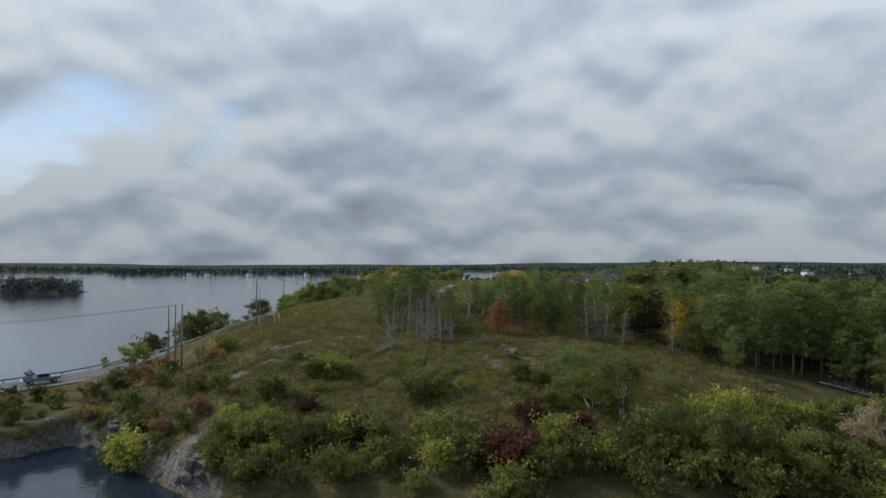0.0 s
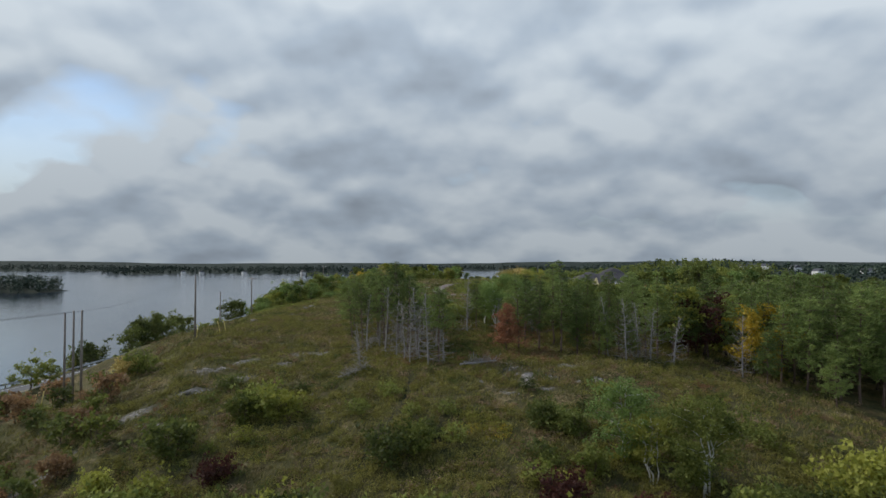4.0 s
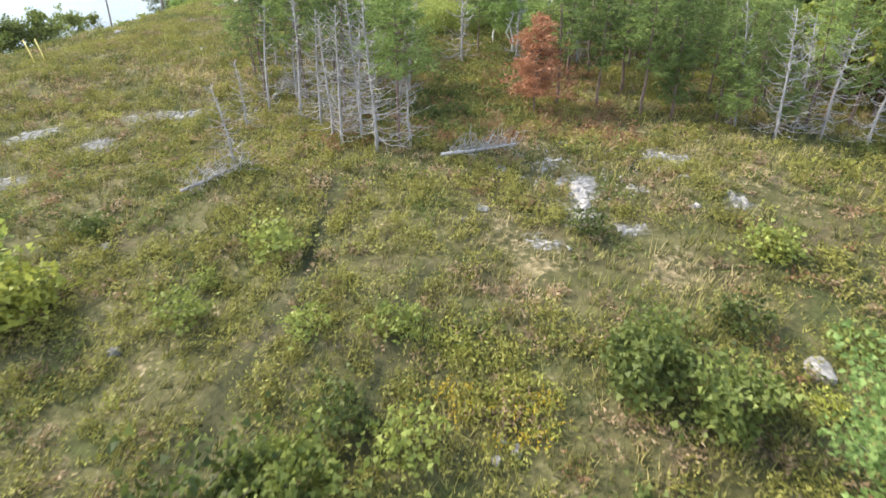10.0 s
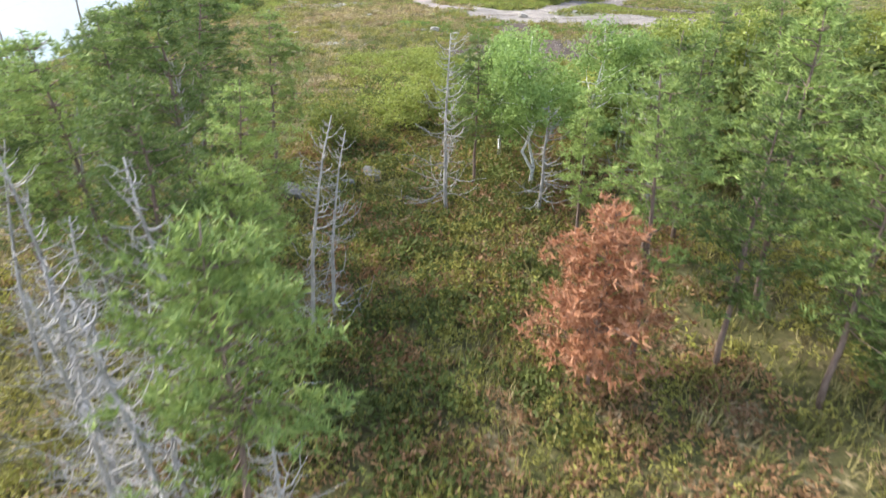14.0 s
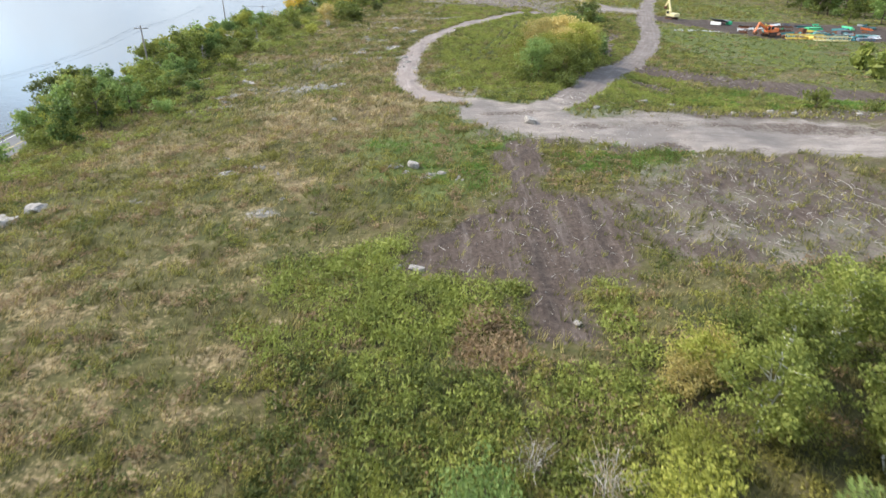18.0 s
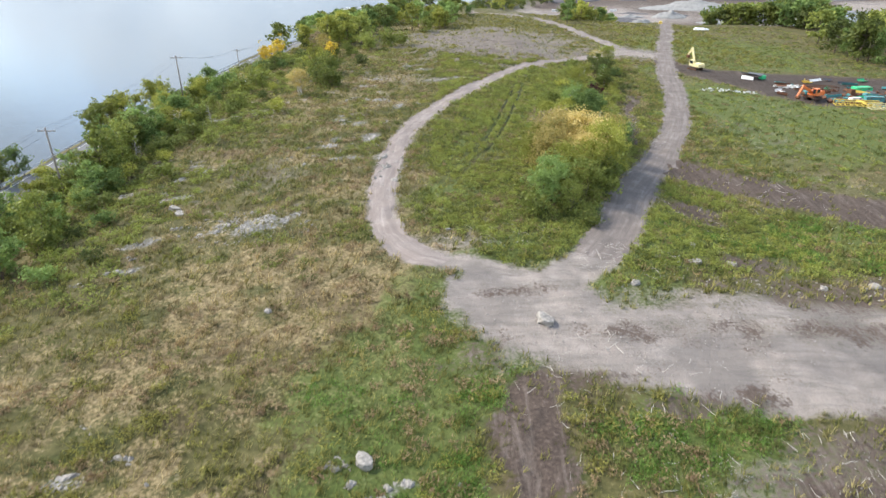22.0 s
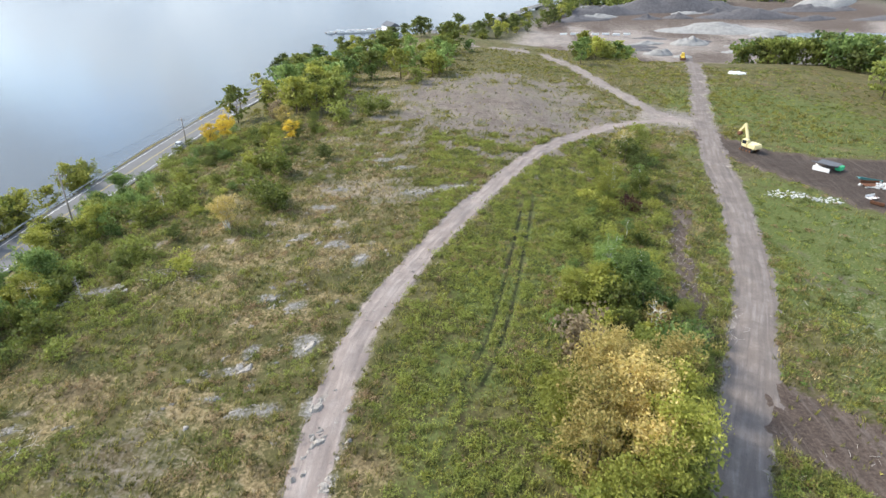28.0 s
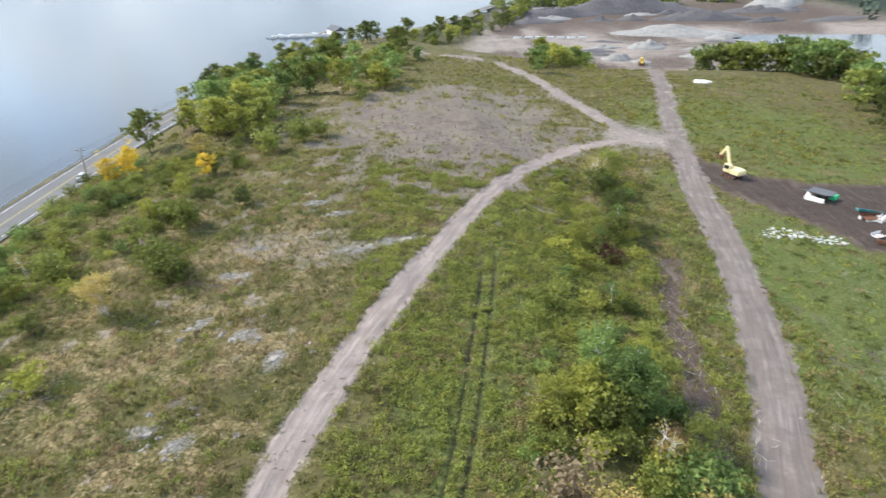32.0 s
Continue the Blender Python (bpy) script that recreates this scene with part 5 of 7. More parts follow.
def pickup(x, y, turn):
    ob = thing("pickup_truck", "blue-grey crew-cab pickup truck on the road", "pickup truck")
    ob.matrix_basis = pose(x, y, ROAD_Z + 0.004, 0, 0, turn)
    part("body", boxes(((0, 1.9, 0.85), (1.9, 1.8, 0.55)), ((0, -0.1, 0.8), (1.92, 2.4, 0.65)), bevel=0.07), M["blue_grey"], ob)
    part("cab", boxes(((0, 0.1, 1.45), (1.7, 2.1, 0.72)), bevel=0.16), M["blue_grey"], ob)
    for s_ in (-0.853, 0.853):
        part("window", boxes(((s_, 0.1, 1.5), (0.02, 1.6, 0.42)), bevel=0.008), M["glass"], ob)
    part("windscreen", boxes(((0, 1.13, 1.48), (1.4, 0.03, 0.48), 0, -14), bevel=0.008), M["glass"], ob)
    part("bed", boxes(((-0.92, -2.1, 0.9), (0.08, 1.9, 0.6)), ((0.92, -2.1, 0.9), (0.08, 1.9, 0.6)), ((0, -2.1, 0.62), (1.8, 1.9, 0.1)), bevel=0.02), M["blue_grey"], ob)
    part("tailgate", boxes(((0, -3.05, 0.92), (1.86, 0.08, 0.55)), bevel=0.02), M["white"], ob)
    part("bumper", boxes(((0, 2.85, 0.55), (1.9, 0.16, 0.25)), bevel=0.04), M["steel"], ob)
    for s_ in (-0.7, 0.7):
        part("headlight", boxes(((s_, 2.8, 0.92), (0.35, 0.05, 0.2)), bevel=0.015), M["white"], ob)
    wheels(ob, (-0.85, 0.85), (1.85, -1.85), 0.4, 0.28)


def car(x, y, turn, paint="silver", z=None, label="silver car on the lakeside road"):
    ob = thing("car", label, "car", "cars")
    ob.matrix_basis = pose(x, y, ROAD_Z + 0.004 if z is None else z, 0, 0, turn)
    part("body", boxes(((0, 0, 0.62), (1.75, 4.3, 0.6)), bevel=0.14), M[paint], ob)
    part("cabin", boxes(((0, -0.2, 1.12), (1.5, 2.3, 0.55)), bevel=0.18), M[paint], ob)
    for s_ in (-0.745, 0.745):
        part("window", boxes(((s_, -0.2, 1.14), (0.03, 1.6, 0.3)), bevel=0.01), M["glass"], ob)
    part("windscreen", boxes(((0, 0.93, 1.14), (1.25, 0.03, 0.34)), bevel=0.01), M["glass"], ob)
    wheels(ob, (-0.8, 0.8), (1.35, -1.35), 0.32, 0.22)


pickup(-72.5, 112.5, -43)
car(-64.9, 364, -172)
car(-52.3, 438, 168, "white", label="white car on the lakeside road")


def excavator(x, y, turn, paint, label, boom_up=60):
    ob = thing("excavator", label, "excavator")
    ob.matrix_basis = pose(x, y, gz(x, y), 0, 0, turn)
    for s_ in (-1.1, 1.1):
        tr = part("track", boxes(((s_, 0, 0.42), (0.55, 3.6, 0.8)), bevel=0.24), M["black"], ob)
        for yy in (-1.3, -0.45, 0.45, 1.3):
            part("roller", drum(0.25, 0.6, 14), M["rust"], tr, "", pose(s_, yy, 0.42))
    part("undercarriage", boxes(((0, 0, 0.75), (1.8, 2.0, 0.4)), bevel=0.05), M["rust"], ob)
    part("house", boxes(((0.1, -0.7, 1.5), (2.4, 2.6, 1.0)), bevel=0.1), M[paint], ob)
    part("counterweight", boxes(((0, -2.0, 1.45), (2.5, 0.7, 1.0)), bevel=0.2), M[paint], ob)
    cab = part("cab", boxes(((-0.75, 0.6, 1.95), (0.95, 1.5, 1.6)), bevel=0.08), M[paint], ob)
    for c_, s_ in (((-1.235, 0.6, 2.2), (0.02, 1.1, 0.8)), ((-0.265, 0.6, 2.2), (0.02, 1.1, 0.8)), ((-0.75, 1.36, 2.15), (0.7, 0.02, 1.0))):
        part("window", boxes((c_, s_), bevel=0.004), M["glass"], cab)
    a = radians(boom_up)
    k1 = Vector((0.2, 0.7, 1.7))
    k2 = k1 + Vector((0, math.cos(a), math.sin(a))) * 4.3
    k3 = k2 + Vector((0, 0.55, -0.83)) * 2.5
    for nm, p_, q_, w_ in (("boom", k1, k2, 0.42), ("arm", k2, k3, 0.34)):
        d_ = q_ - p_
        bm = boxes(((0, 0, 0), (w_, d_.length + 0.3, w_ * 1.4)), bevel=0.05)
        part(nm, bm, M[paint], ob, "", Matrix.Translation((p_ + q_) / 2) @ d_.to_track_quat("Y", "Z").to_matrix().to_4x4())
    d_ = (k1 * 0.3 + k2 * 0.7) - Vector((0.2, 1.4, 1.5))
    buf = Buf()
    buf.tube([(0.2, 1.4, 1.5), tuple(k1 * 0.3 + k2 * 0.7)], [0.09, 0.06], 8)
    part("boom_cylinder", buf.mesh("boom_cylinder", M["steel"], True), None, ob)
    part("bucket", boxes((tuple(k3 + Vector((0, -0.25, -0.25))), (1.0, 0.9, 0.75), 0, 25), bevel=0.12), M["rust"], ob)


excavator(78.6, 333.4, 25, "cream", "cream tracked excavator parked on dark soil", 68)
excavator(93.0, 297.2, 120, "orange_paint", "faded orange scrapped excavator in the scrap yard", 25)


def loader(x, y, turn):
    ob = thing("wheel_loader", "yellow wheel loader at the end of the haul road", "wheel loader")
    ob.matrix_basis = pose(x, y, gz(x, y), 0, 0, turn)
    part("rear_body", boxes(((0, -1.6, 1.5), (1.9, 2.6, 1.1)), bevel=0.12), M["yellow_paint"], ob)
    part("front_frame", boxes(((0, 1.0, 1.2), (1.4, 1.9, 0.8)), bevel=0.1), M["yellow_paint"], ob)
    cab = part("cab", boxes(((0, -0.1, 2.5), (1.5, 1.5, 1.6)), bevel=0.1), M["yellow_paint"], ob)
    for s_ in (-0.76, 0.76):
        part("window", boxes(((s_, -0.1, 2.6), (0.02, 1.1, 0.9)), bevel=0.004), M["glass"], cab)
    for s_ in (-0.5, 0.5):
        part("lift_arm", boxes(((s_, 2.2, 1.3), (0.2, 2.6, 0.35), 0, -12), bevel=0.04), M["yellow_paint"], ob)
    part("bucket", boxes(((0, 3.6, 0.75), (2.7, 1.1, 1.0), 0, 12), bevel=0.15), M["rust"], ob)
    wheels(ob, (-1.05, 1.05), (1.2, -1.7), 0.75, 0.55)


loader(125, 514, 165)


# scrap yard
def wreck_roof(x, y, turn):
    ob = thing("collapsed_shed", "collapsed shed with a grey shingle roof and green box", "shed")
    ob.matrix_basis = pose(x, y, gz(x, y), 0, 0, turn)
    part("roof", boxes(((-0.9, 0, 1.0), (3.4, 4.2, 0.15), 0, 0), bevel=0.03), M["slate"], ob, "", pose(0, 0, 0, 0, 16, 0))
    part("roof", boxes(((1.6, 0, 0.75), (2.2, 4.2, 0.15)), bevel=0.03), M["slate"], ob, "", pose(0, 0, 0, 0, -8, 0))
    part("wall", boxes(((-2.2, -0.2, 0.45), (0.2, 3.4, 0.9)), bevel=0.03), M["white"], ob)
    part("crate", boxes(((1.8, -2.0, 0.45), (1.6, 1.2, 0.9)), bevel=0.06), M["green_paint"], ob, "bright green plastic crate")


wreck_roof(89.2, 321.2, 35)


def scrap_frame(x, y, turn, ln, paint, label):
    ob = thing("lattice_conveyor", label, "scrap metal", "scrap frames")
    ob.matrix_basis = pose(x, y, gz(x, y) + 0.02, 0, 0, turn)
    for yy in (-0.9, 0.9):
        for zz in (0.25, 1.15):
            part("rail", boxes(((0, yy, zz), (ln, 0.14, 0.16)), bevel=0.02), M[paint], ob)
    k = int(ln / 1.1)
    for i in range(k + 1):
        xx = -ln / 2 + ln * i / k
        for yy in (-0.9, 0.9):
            part("strut", boxes(((xx, yy, 0.65), (0.1, 0.1, 1.25)), bevel=0.012), M[paint], ob)
        part("cross_bar", boxes(((xx, 0, 0.25), (0.1, 1.8, 0.1)), bevel=0.012), M[paint], ob)


scrap_frame(99.5, 291, -12, 9.0, "yellow_paint", "long yellow lattice conveyor frame among scrap")
scrap_frame(98.5, 306.5, -14, 9.5, "rust", "long rusty lattice frame among scrap")
scrap_frame(104.5, 287.5, -8, 8.0, "cream", "pale yellow lattice conveyor frame among scrap")
for x, y, dx, dy, dz, turn, paint, label in ((95.5, 303, 3.0, 1.8, 0.7, -10, "teal", "flat teal steel tank lying on soil"), (107, 297, 4.0, 1.6, 1.0, -8, "teal", "teal steel hopper in the scrap yard"), (112, 296, 3.5, 1.5, 0.8, -15, "teal", "teal steel tank in the scrap yard"), (110, 307, 4.2, 2.2, 1.1, 5, "green_paint", "bright green steel skip"), (105, 303, 1.4, 1.4, 1.4, 20, "rust", "rusty steel drum box"),
                                             (109, 291, 5.0, 1.4, 0.5, -5, "teal", "teal sheet panels stacked on the ground"), (116, 302, 3.0, 1.8, 0.9, 0, "slate", "dark machine part in the scrap yard"), (103, 297.5, 2.8, 1.2, 0.5, 10, "white", "white sheet panels on the ground"), (118, 295, 5, 2, 0.8, -10, "teal", "teal steel bin in the scrap yard"), (114, 289, 4, 1.5, 0.6, -4, "blue_grey", "blue-grey sheet metal pile")):
    ob = thing("scrap_container", label, "scrap metal", "scrap containers")
    ob.matrix_basis = pose(x, y, gz(x, y), 0, 0, turn)
    part("shell", boxes(((0, 0, dz / 2), (dx, dy, dz)), bevel=0.07), M[paint], ob)
    part("rim", boxes(((0, dy / 2, dz), (dx, 0.1, 0.1)), ((0, -dy / 2, dz), (dx, 0.1, 0.1)), bevel=0.015), M["rust"], ob)
    part("rib", boxes(((-dx / 4, 0, dz / 2), (0.12, dy + 0.08, dz)), ((dx / 4, 0, dz / 2), (0.12, dy + 0.08, dz)), bevel=0.015), M["rust"], ob)


rz_ = random.Random(64)
for i in range(54):
    x, y = rz_.uniform(88, 134), rz_.uniform(284, 322)
    if y > 330 - 0.16 * (x - 88) or y < 300 - 0.45 * (x - 88):
        continue
    paint, say = rz_.choice([("teal", "teal"), ("teal", "teal"), ("green_paint", "bright green"), ("rust", "rusty"), ("white", "white"), ("slate", "dark grey"), ("yellow_paint", "yellow"), ("orange_paint", "orange")])
    ln, wd = rz_.uniform(1.6, 4.6), rz_.uniform(0.5, 1.6)
    ob = thing("scrap_sheet", say + " bent sheet metal lying in the scrap yard", "scrap metal", "scrap sheets")
    ob.matrix_basis = pose(x, y, gz(x, y) + 0.12, rz_.uniform(-9, 9), rz_.uniform(-9, 9), rz_.uniform(0, 180))
    part("panel", boxes(((0, 0, 0.06), (ln, wd, 0.06)), ((0, wd * 0.55, 0.3), (ln, 0.06, 0.55), 0, rz_.uniform(-35, 20)), bevel=0.012), M[paint], ob)
    for dx in (-0.3, 0.3):
        part("stiffener", boxes(((dx * ln, 0, 0.13), (0.1, wd, 0.1)), bevel=0.01), M["rust"], ob)


def litter(name, n_, cx, cy, rx, ry, size, material, label, category, seed, flat=0.4):
    """Loose broken pieces, scattered."""
    r_ = rng_of(seed)
    a, d_ = r_.uniform(0, 2 * np.pi, n_), np.sqrt(r_.uniform(0, 1, n_))
    buf = Buf()
    for x, y in zip(cx + rx * d_ * np.cos(a), cy + ry * d_ * np.sin(a)):
        s_ = size * r_.uniform(0.4, 1.5)
        buf.box((x, y, gz(x, y) + s_ * flat * 0.3), (s_, s_ * r_.uniform(0.4, 1), s_ * flat), Euler((r_.uniform(-0.4, 0.4), r_.uniform(-0.4, 0.4), r_.uniform(0, 6.28))).to_matrix(), r_.uniform(0.6, 1))
    return tagged(part(name, buf.mesh(name, material)), label, category, kind="stuff")


litter("litter", 90, 74, 306, 4.0, 2.2, 0.36, M["foam"], "broken white foam pieces on the grass", "litter", 1)
litter("litter", 70, 80, 303, 3.5, 2.0, 0.36, M["foam"], "broken white foam pieces on the ground", "litter", 2)
litter("litter", 60, 95, 312, 4.0, 2.0, 0.55, M["foam"], "broken white boards beside the soil strip", "litter", 3)
litter("litter", 90, 105, 300, 14, 9, 0.9, M["rust"], "rusty scraps strewn over the yard", "scrap", 4)
litter("litter", 60, 108, 297, 12, 8, 0.9, M["teal"], "teal sheet scraps strewn over the yard", "scrap", 5)
litter("litter", 40, 114.5, 428, 3.0, 2.0, 0.9, M["white"], "pale broken pieces heaped on the grass", "litter", 6, 0.7)


def sticks(n_, cx, cy, rx, ry, ln, seed, label, r0=0.018, name="sticks", turn=None):
    r_ = rng_of(seed)
    buf = Buf()
    a, d_ = r_.uniform(0, 2 * np.pi, n_), np.sqrt(r_.uniform(0, 1, n_))
    for x, y in zip(cx + rx * d_ * np.cos(a), cy + ry * d_ * np.sin(a)):
        t = r_.uniform(0, np.pi)
        s_ = ln * r_.uniform(0.3, 1.3) / 2
        z = gz(x, y) + r_.uniform(0.0, 0.12)
        p0, p1 = np.array([x - s_ * math.cos(t), y - s_ * math.sin(t), z]), np.array([x + s_ * math.cos(t), y + s_ * math.sin(t), z + r_.uniform(-0.05, 0.25)])
        buf.tube(bent(p0, p1, r_, 4, 0.05), r0 * r_.uniform(0.5, 1.4) * np.array([1, 0.9, 0.75, 0.5]), 5)
    return tagged(part(name, buf.mesh(name, M["stick"])), label, "deadwood", kind="stuff")


sticks(260, 33, 173, 12, 11, 0.9, 31, "bleached sticks and slash strewn over bare ground")
sticks(60, 14, 166, 8, 12, 0.7, 32, "bleached sticks on dark soil")
sticks(70, 22, 187, 9, 9, 1.2, 33, "bleached sticks in patchy grass")
sticks(50, 14, 215, 6, 5, 1.3, 34, "bleached branches piled in the grass")
sticks(150, 45.5, 278, 3.2, 22, 1.5, 35, "bleached slash wood beside the track")
sticks(60, 38, 268, 2.5, 12, 1.8, 36, "grey slash wood in the undergrowth")
sticks(90, 62, 250, 10, 22, 1.3, 37, "bleached wood scraps on the levelled ground")
sticks(90, 48, 228, 12, 14, 1.2, 38, "bleached wood scraps on the levelled ground")
sticks(130, 20, 352, 20, 22, 1.8, 39, "bleached slash wood over the gravel rise")
sticks(50, -24, 266, 4, 3, 2.0, 40, "heap of grey dead branches on the meadow")
sticks(40, -28, 238, 3, 2, 1.6, 41, "heap of grey dead branches on the meadow")
sticks(40, 38, 312, 3, 2, 1.6, 42, "heap of bleached branches")
sticks(70, 28, 209, 6, 4, 1.3, 43, "bleached sticks in patchy grass")
litter("stones", 500, 13, 165, 9, 13, 0.06, M["stone"], "small pale stones in dark soil", "stones", 44, 0.7)
litter("stones", 800, 32, 172, 12, 11, 0.06, M["stone"], "small pale stones on bare ground", "stones", 45, 0.7)
litter("stones", 420, 24, 196, 16, 8, 0.085, M["stone"], "small pale stones on the dirt junction", "stones", 46, 0.7)
litter("stones", 300, 55, 205, 26, 3.5, 0.14, M["stone"], "row of pale stones on the ground's edge", "stones", 47, 0.7)
litter("stones", 380, -14, 218, 8, 5, 0.16, M["stone"], "broken pale rock on the meadow", "stones", 48, 0.5)
litter("stones", 500, 0, 285, 16, 30, 0.14, M["stone"], "broken pale rock on the meadow", "stones", 49, 0.5)
litter("stones", 260, 11, 100, 4, 4, 0.13, M["stone"], "broken pale rock on the knoll", "stones", 50, 0.5)


def fallen_log(x0, y0, x1, y1, r, seed):
    ob = thing("fallen_tree", "bleached fallen trunk with broken branches in the weeds", "dead tree")
    ob.matrix_basis = pose(x0, y0, gz(x0, y0))
    r_ = rng_of(seed)
    buf, twigs = Buf(), Buf()
    d_ = np.array([x1 - x0, y1 - y0, gz(x1, y1) - gz(x0, y0)])
    tr = bent((0, 0, 0.35), d_ + [0, 0, 0.55], r_, 6, 0.01)
    buf.tube(tr, np.linspace(r, r * 0.45, 6), 8)
    for i in range(70):
        u = r_.uniform(0.12, 1.0)
        p0 = d_ * u + [0, 0, 0.4]
        p1 = p0 + r_.normal(size=3) * [0.55, 0.6, 0.45] + [0.25, 0.3, 0.45]
        br = bent(p0, p1, r_, 4, 0.1)
        twigs.tube(br, np.linspace(0.026, 0.01, 4), 3, False)
        for _ in range(2):
            twigs.tube(bent(br[2], br[2] + r_.normal(size=3) * 0.3, r_, 3, 0.1), [0.012, 0.01, 0.006], 3, False)
    part("trunk", buf.mesh("trunk", M["grey"], True), None, ob)
    part("branchwork", twigs.mesh("branchwork", M["grey"], True), None, ob)


fallen_log(3.4, 101.0, 7.8, 102.0, 0.13, 3)
fallen_log(-10.5, 97.6, -7.6, 99.5, 0.1, 4)
fallen_log(-9.2, 113.2, -8.0, 116, 0.13, 5)
fallen_log(58, 96, 64, 92.5, 0.14, 6)


# gravel heaps in the yard and on the rise
def heap(x, y, rx, ry, h, key, label, seed, turn=0.0):
    k1_, k2_ = 40, 14
    buf = Buf()
    a = np.linspace(0, 2 * np.pi, k1_, endpoint=False)
    u = np.linspace(0, 1, k2_)
    A_, U_ = np.meshgrid(a, u)
    lx_, ly_ = rx * U_ * np.cos(A_), ry * U_ * np.sin(A_)
    c_, s_ = math.cos(radians(turn)), math.sin(radians(turn))
    X, Y = x + lx_ * c_ - ly_ * s_, y + lx_ * s_ + ly_ * c_
    Z = h * np.maximum(0, 1 - U_**1.3) * (1 + 0.6 * wobble(X, Y, rx * 0.8, seed)) + 0.3 * h * wobble(X, Y, rx * 0.28, seed + 1) * (1 - U_) * (U_ < 0.95) - 0.4 * (U_ > 0.97)
    Z = Z + ground(X, Y)
    q = np.array([[j * k1_ + i, j * k1_ + (i + 1) % k1_, (j + 1) * k1_ + (i + 1) % k1_, (j + 1) * k1_ + i] for j in range(k2_ - 1) for i in range(k1_)])
    buf.add(np.stack([X.ravel(), Y.ravel(), Z.ravel()], 1), q)
    return tagged(part("gravel_mound", buf.mesh("gravel_mound", M[key], True)), label, "heap", "gravel mounds")


heap(185, 622, 42, 17, 3.8, "pale_gravel", "long pale heap of sand in the gravel yard", 1, -6)
heap(212, 596, 20, 9, 3.5, "pale_gravel", "pale heap of sand in the gravel yard", 2, -10)
heap(146, 566, 11, 7, 3, "pale_gravel", "pale heap of crushed stone in the yard", 3)
heap(118, 531, 8, 5, 3.2, "pale_gravel", "small pale heap beside the haul road", 4)
heap(165, 535, 13, 5, 1.8, "pale_gravel", "low pale bank on the yard's edge", 9, -8)
heap(196, 742, 62, 15, 11, "gravel", "long dark heap of rubble behind the yard", 5, -2)
heap(130, 726, 40, 13, 8, "gravel", "dark heap of rubble behind the yard", 6, 6)
heap(232, 690, 40, 9, 5, "gravel", "dark ridge of rubble behind the yard", 10, -4)
heap(325, 760, 46, 18, 9, "pale_gravel", "long pale heap of rubble behind the yard", 7, 40)
heap(180, 545, 9, 4, 1.6, "gravel", "low dark heap on the yard's edge", 8)
heap(108, 688, 26, 8, 3, "gravel", "grey mound of rubble by the marina road", 11, 20)


rh = random.Random(17)
for i in range(26):
    x, y = rh.uniform(105, 330), rh.uniform(640, 800)
    r_ = rh.uniform(7, 17)
    key = rh.choice(["gravel", "gravel", "gravel", "pale_gravel"])
    heap(x, y, r_ * rh.uniform(1.1, 2.0), r_ * 0.55, rh.uniform(1.5, 4.0), key, ("dark" if key == "gravel" else "pale") + " tipped mound of rubble behind the yard", 30 + i, rh.uniform(-20, 20))
for i in range(14):
    x, y = rh.uniform(105, 225), rh.uniform(522, 600)
    heap(x, y, rh.uniform(4, 12), rh.uniform(2.5, 5), rh.uniform(0.5, 1.3), rh.choice(["gravel", "pale_gravel"]), "low spoil mound on the yard floor", 70 + i, rh.uniform(-25, 15))
# far buildings, marina and pond logs
def house(x, y, w_, d_, h_, turn, wall="white", label="small white house on the far hillside", roof="slate", group="far houses"):
    ob = thing("house", label, "house", group)
    z = max(gz(x, y), WATER + 0.6)
    ob.matrix_basis = pose(x, y, z, 0, 0, turn)
    part("wall", boxes(((0, 0, h_ / 2 - 0.5), (w_, d_, h_ + 1)), bevel=0.03), M[wall], ob)
    bm = bmesh.new()
    r0, e0 = h_ + w_ * 0.32, 0.4
    vs = [bm.verts.new(p_) for p_ in ((-w_ / 2 - e0, -d_ / 2 - e0, h_), (w_ / 2 + e0, -d_ / 2 - e0, h_), (0, -d_ / 2 - e0, r0), (-w_ / 2 - e0, d_ / 2 + e0, h_), (w_ / 2 + e0, d_ / 2 + e0, h_), (0, d_ / 2 + e0, r0))]
    for f_ in ((0, 1, 2), (5, 4, 3), (0, 2, 5, 3), (2, 1, 4, 5), (1, 0, 3, 4)):
        bm.faces.new([vs[i] for i in f_])
    part("roof", bm, M[roof], ob)
    for s_ in (-1, 1):
        for k in (-0.28, 0.28):
            win = part("window", boxes(((k * w_, s_ * (d_ / 2 + 0.02), h_ * 0.55), (1.2, 0.08, 1.3)), bevel=0.01), M["white"], ob)
            part("pane", boxes(((k * w_, s_ * (d_ / 2 + 0.07), h_ * 0.55), (1.0, 0.02, 1.1)), bevel=0.003), M["glass"], win)


for x, y, w_, d_, h_, turn in ((250, 960, 9, 12, 5, 20), (330, 900, 10, 14, 5, 70), (420, 880, 12, 22, 6, 100), (455, 900, 10, 12, 6, 40), (520, 940, 12, 14, 5, 10), (190, 1000, 9, 12, 5, 50), (300, 1080, 16, 24, 9, 95), (370, 1010, 9, 12, 5, 15), (600, 900, 10, 16, 5, 80), (560, 1020, 12, 14, 6, 30), (470, 800, 10, 12, 5, 5), (650, 980, 9, 12, 5, 25)):
    house(x, y, w_, d_, h_, turn)
house(-380, 538, 8, 10, 3.2, 80, "white", "low white cottage on the wooded island")
for x, y in ((-420, 1345), (-505, 1330), (-300, 1365), (-560, 1370)):
    house(x, y, 9, 12, 4, 30, "white", "small white lakeside cottage on the far shore")


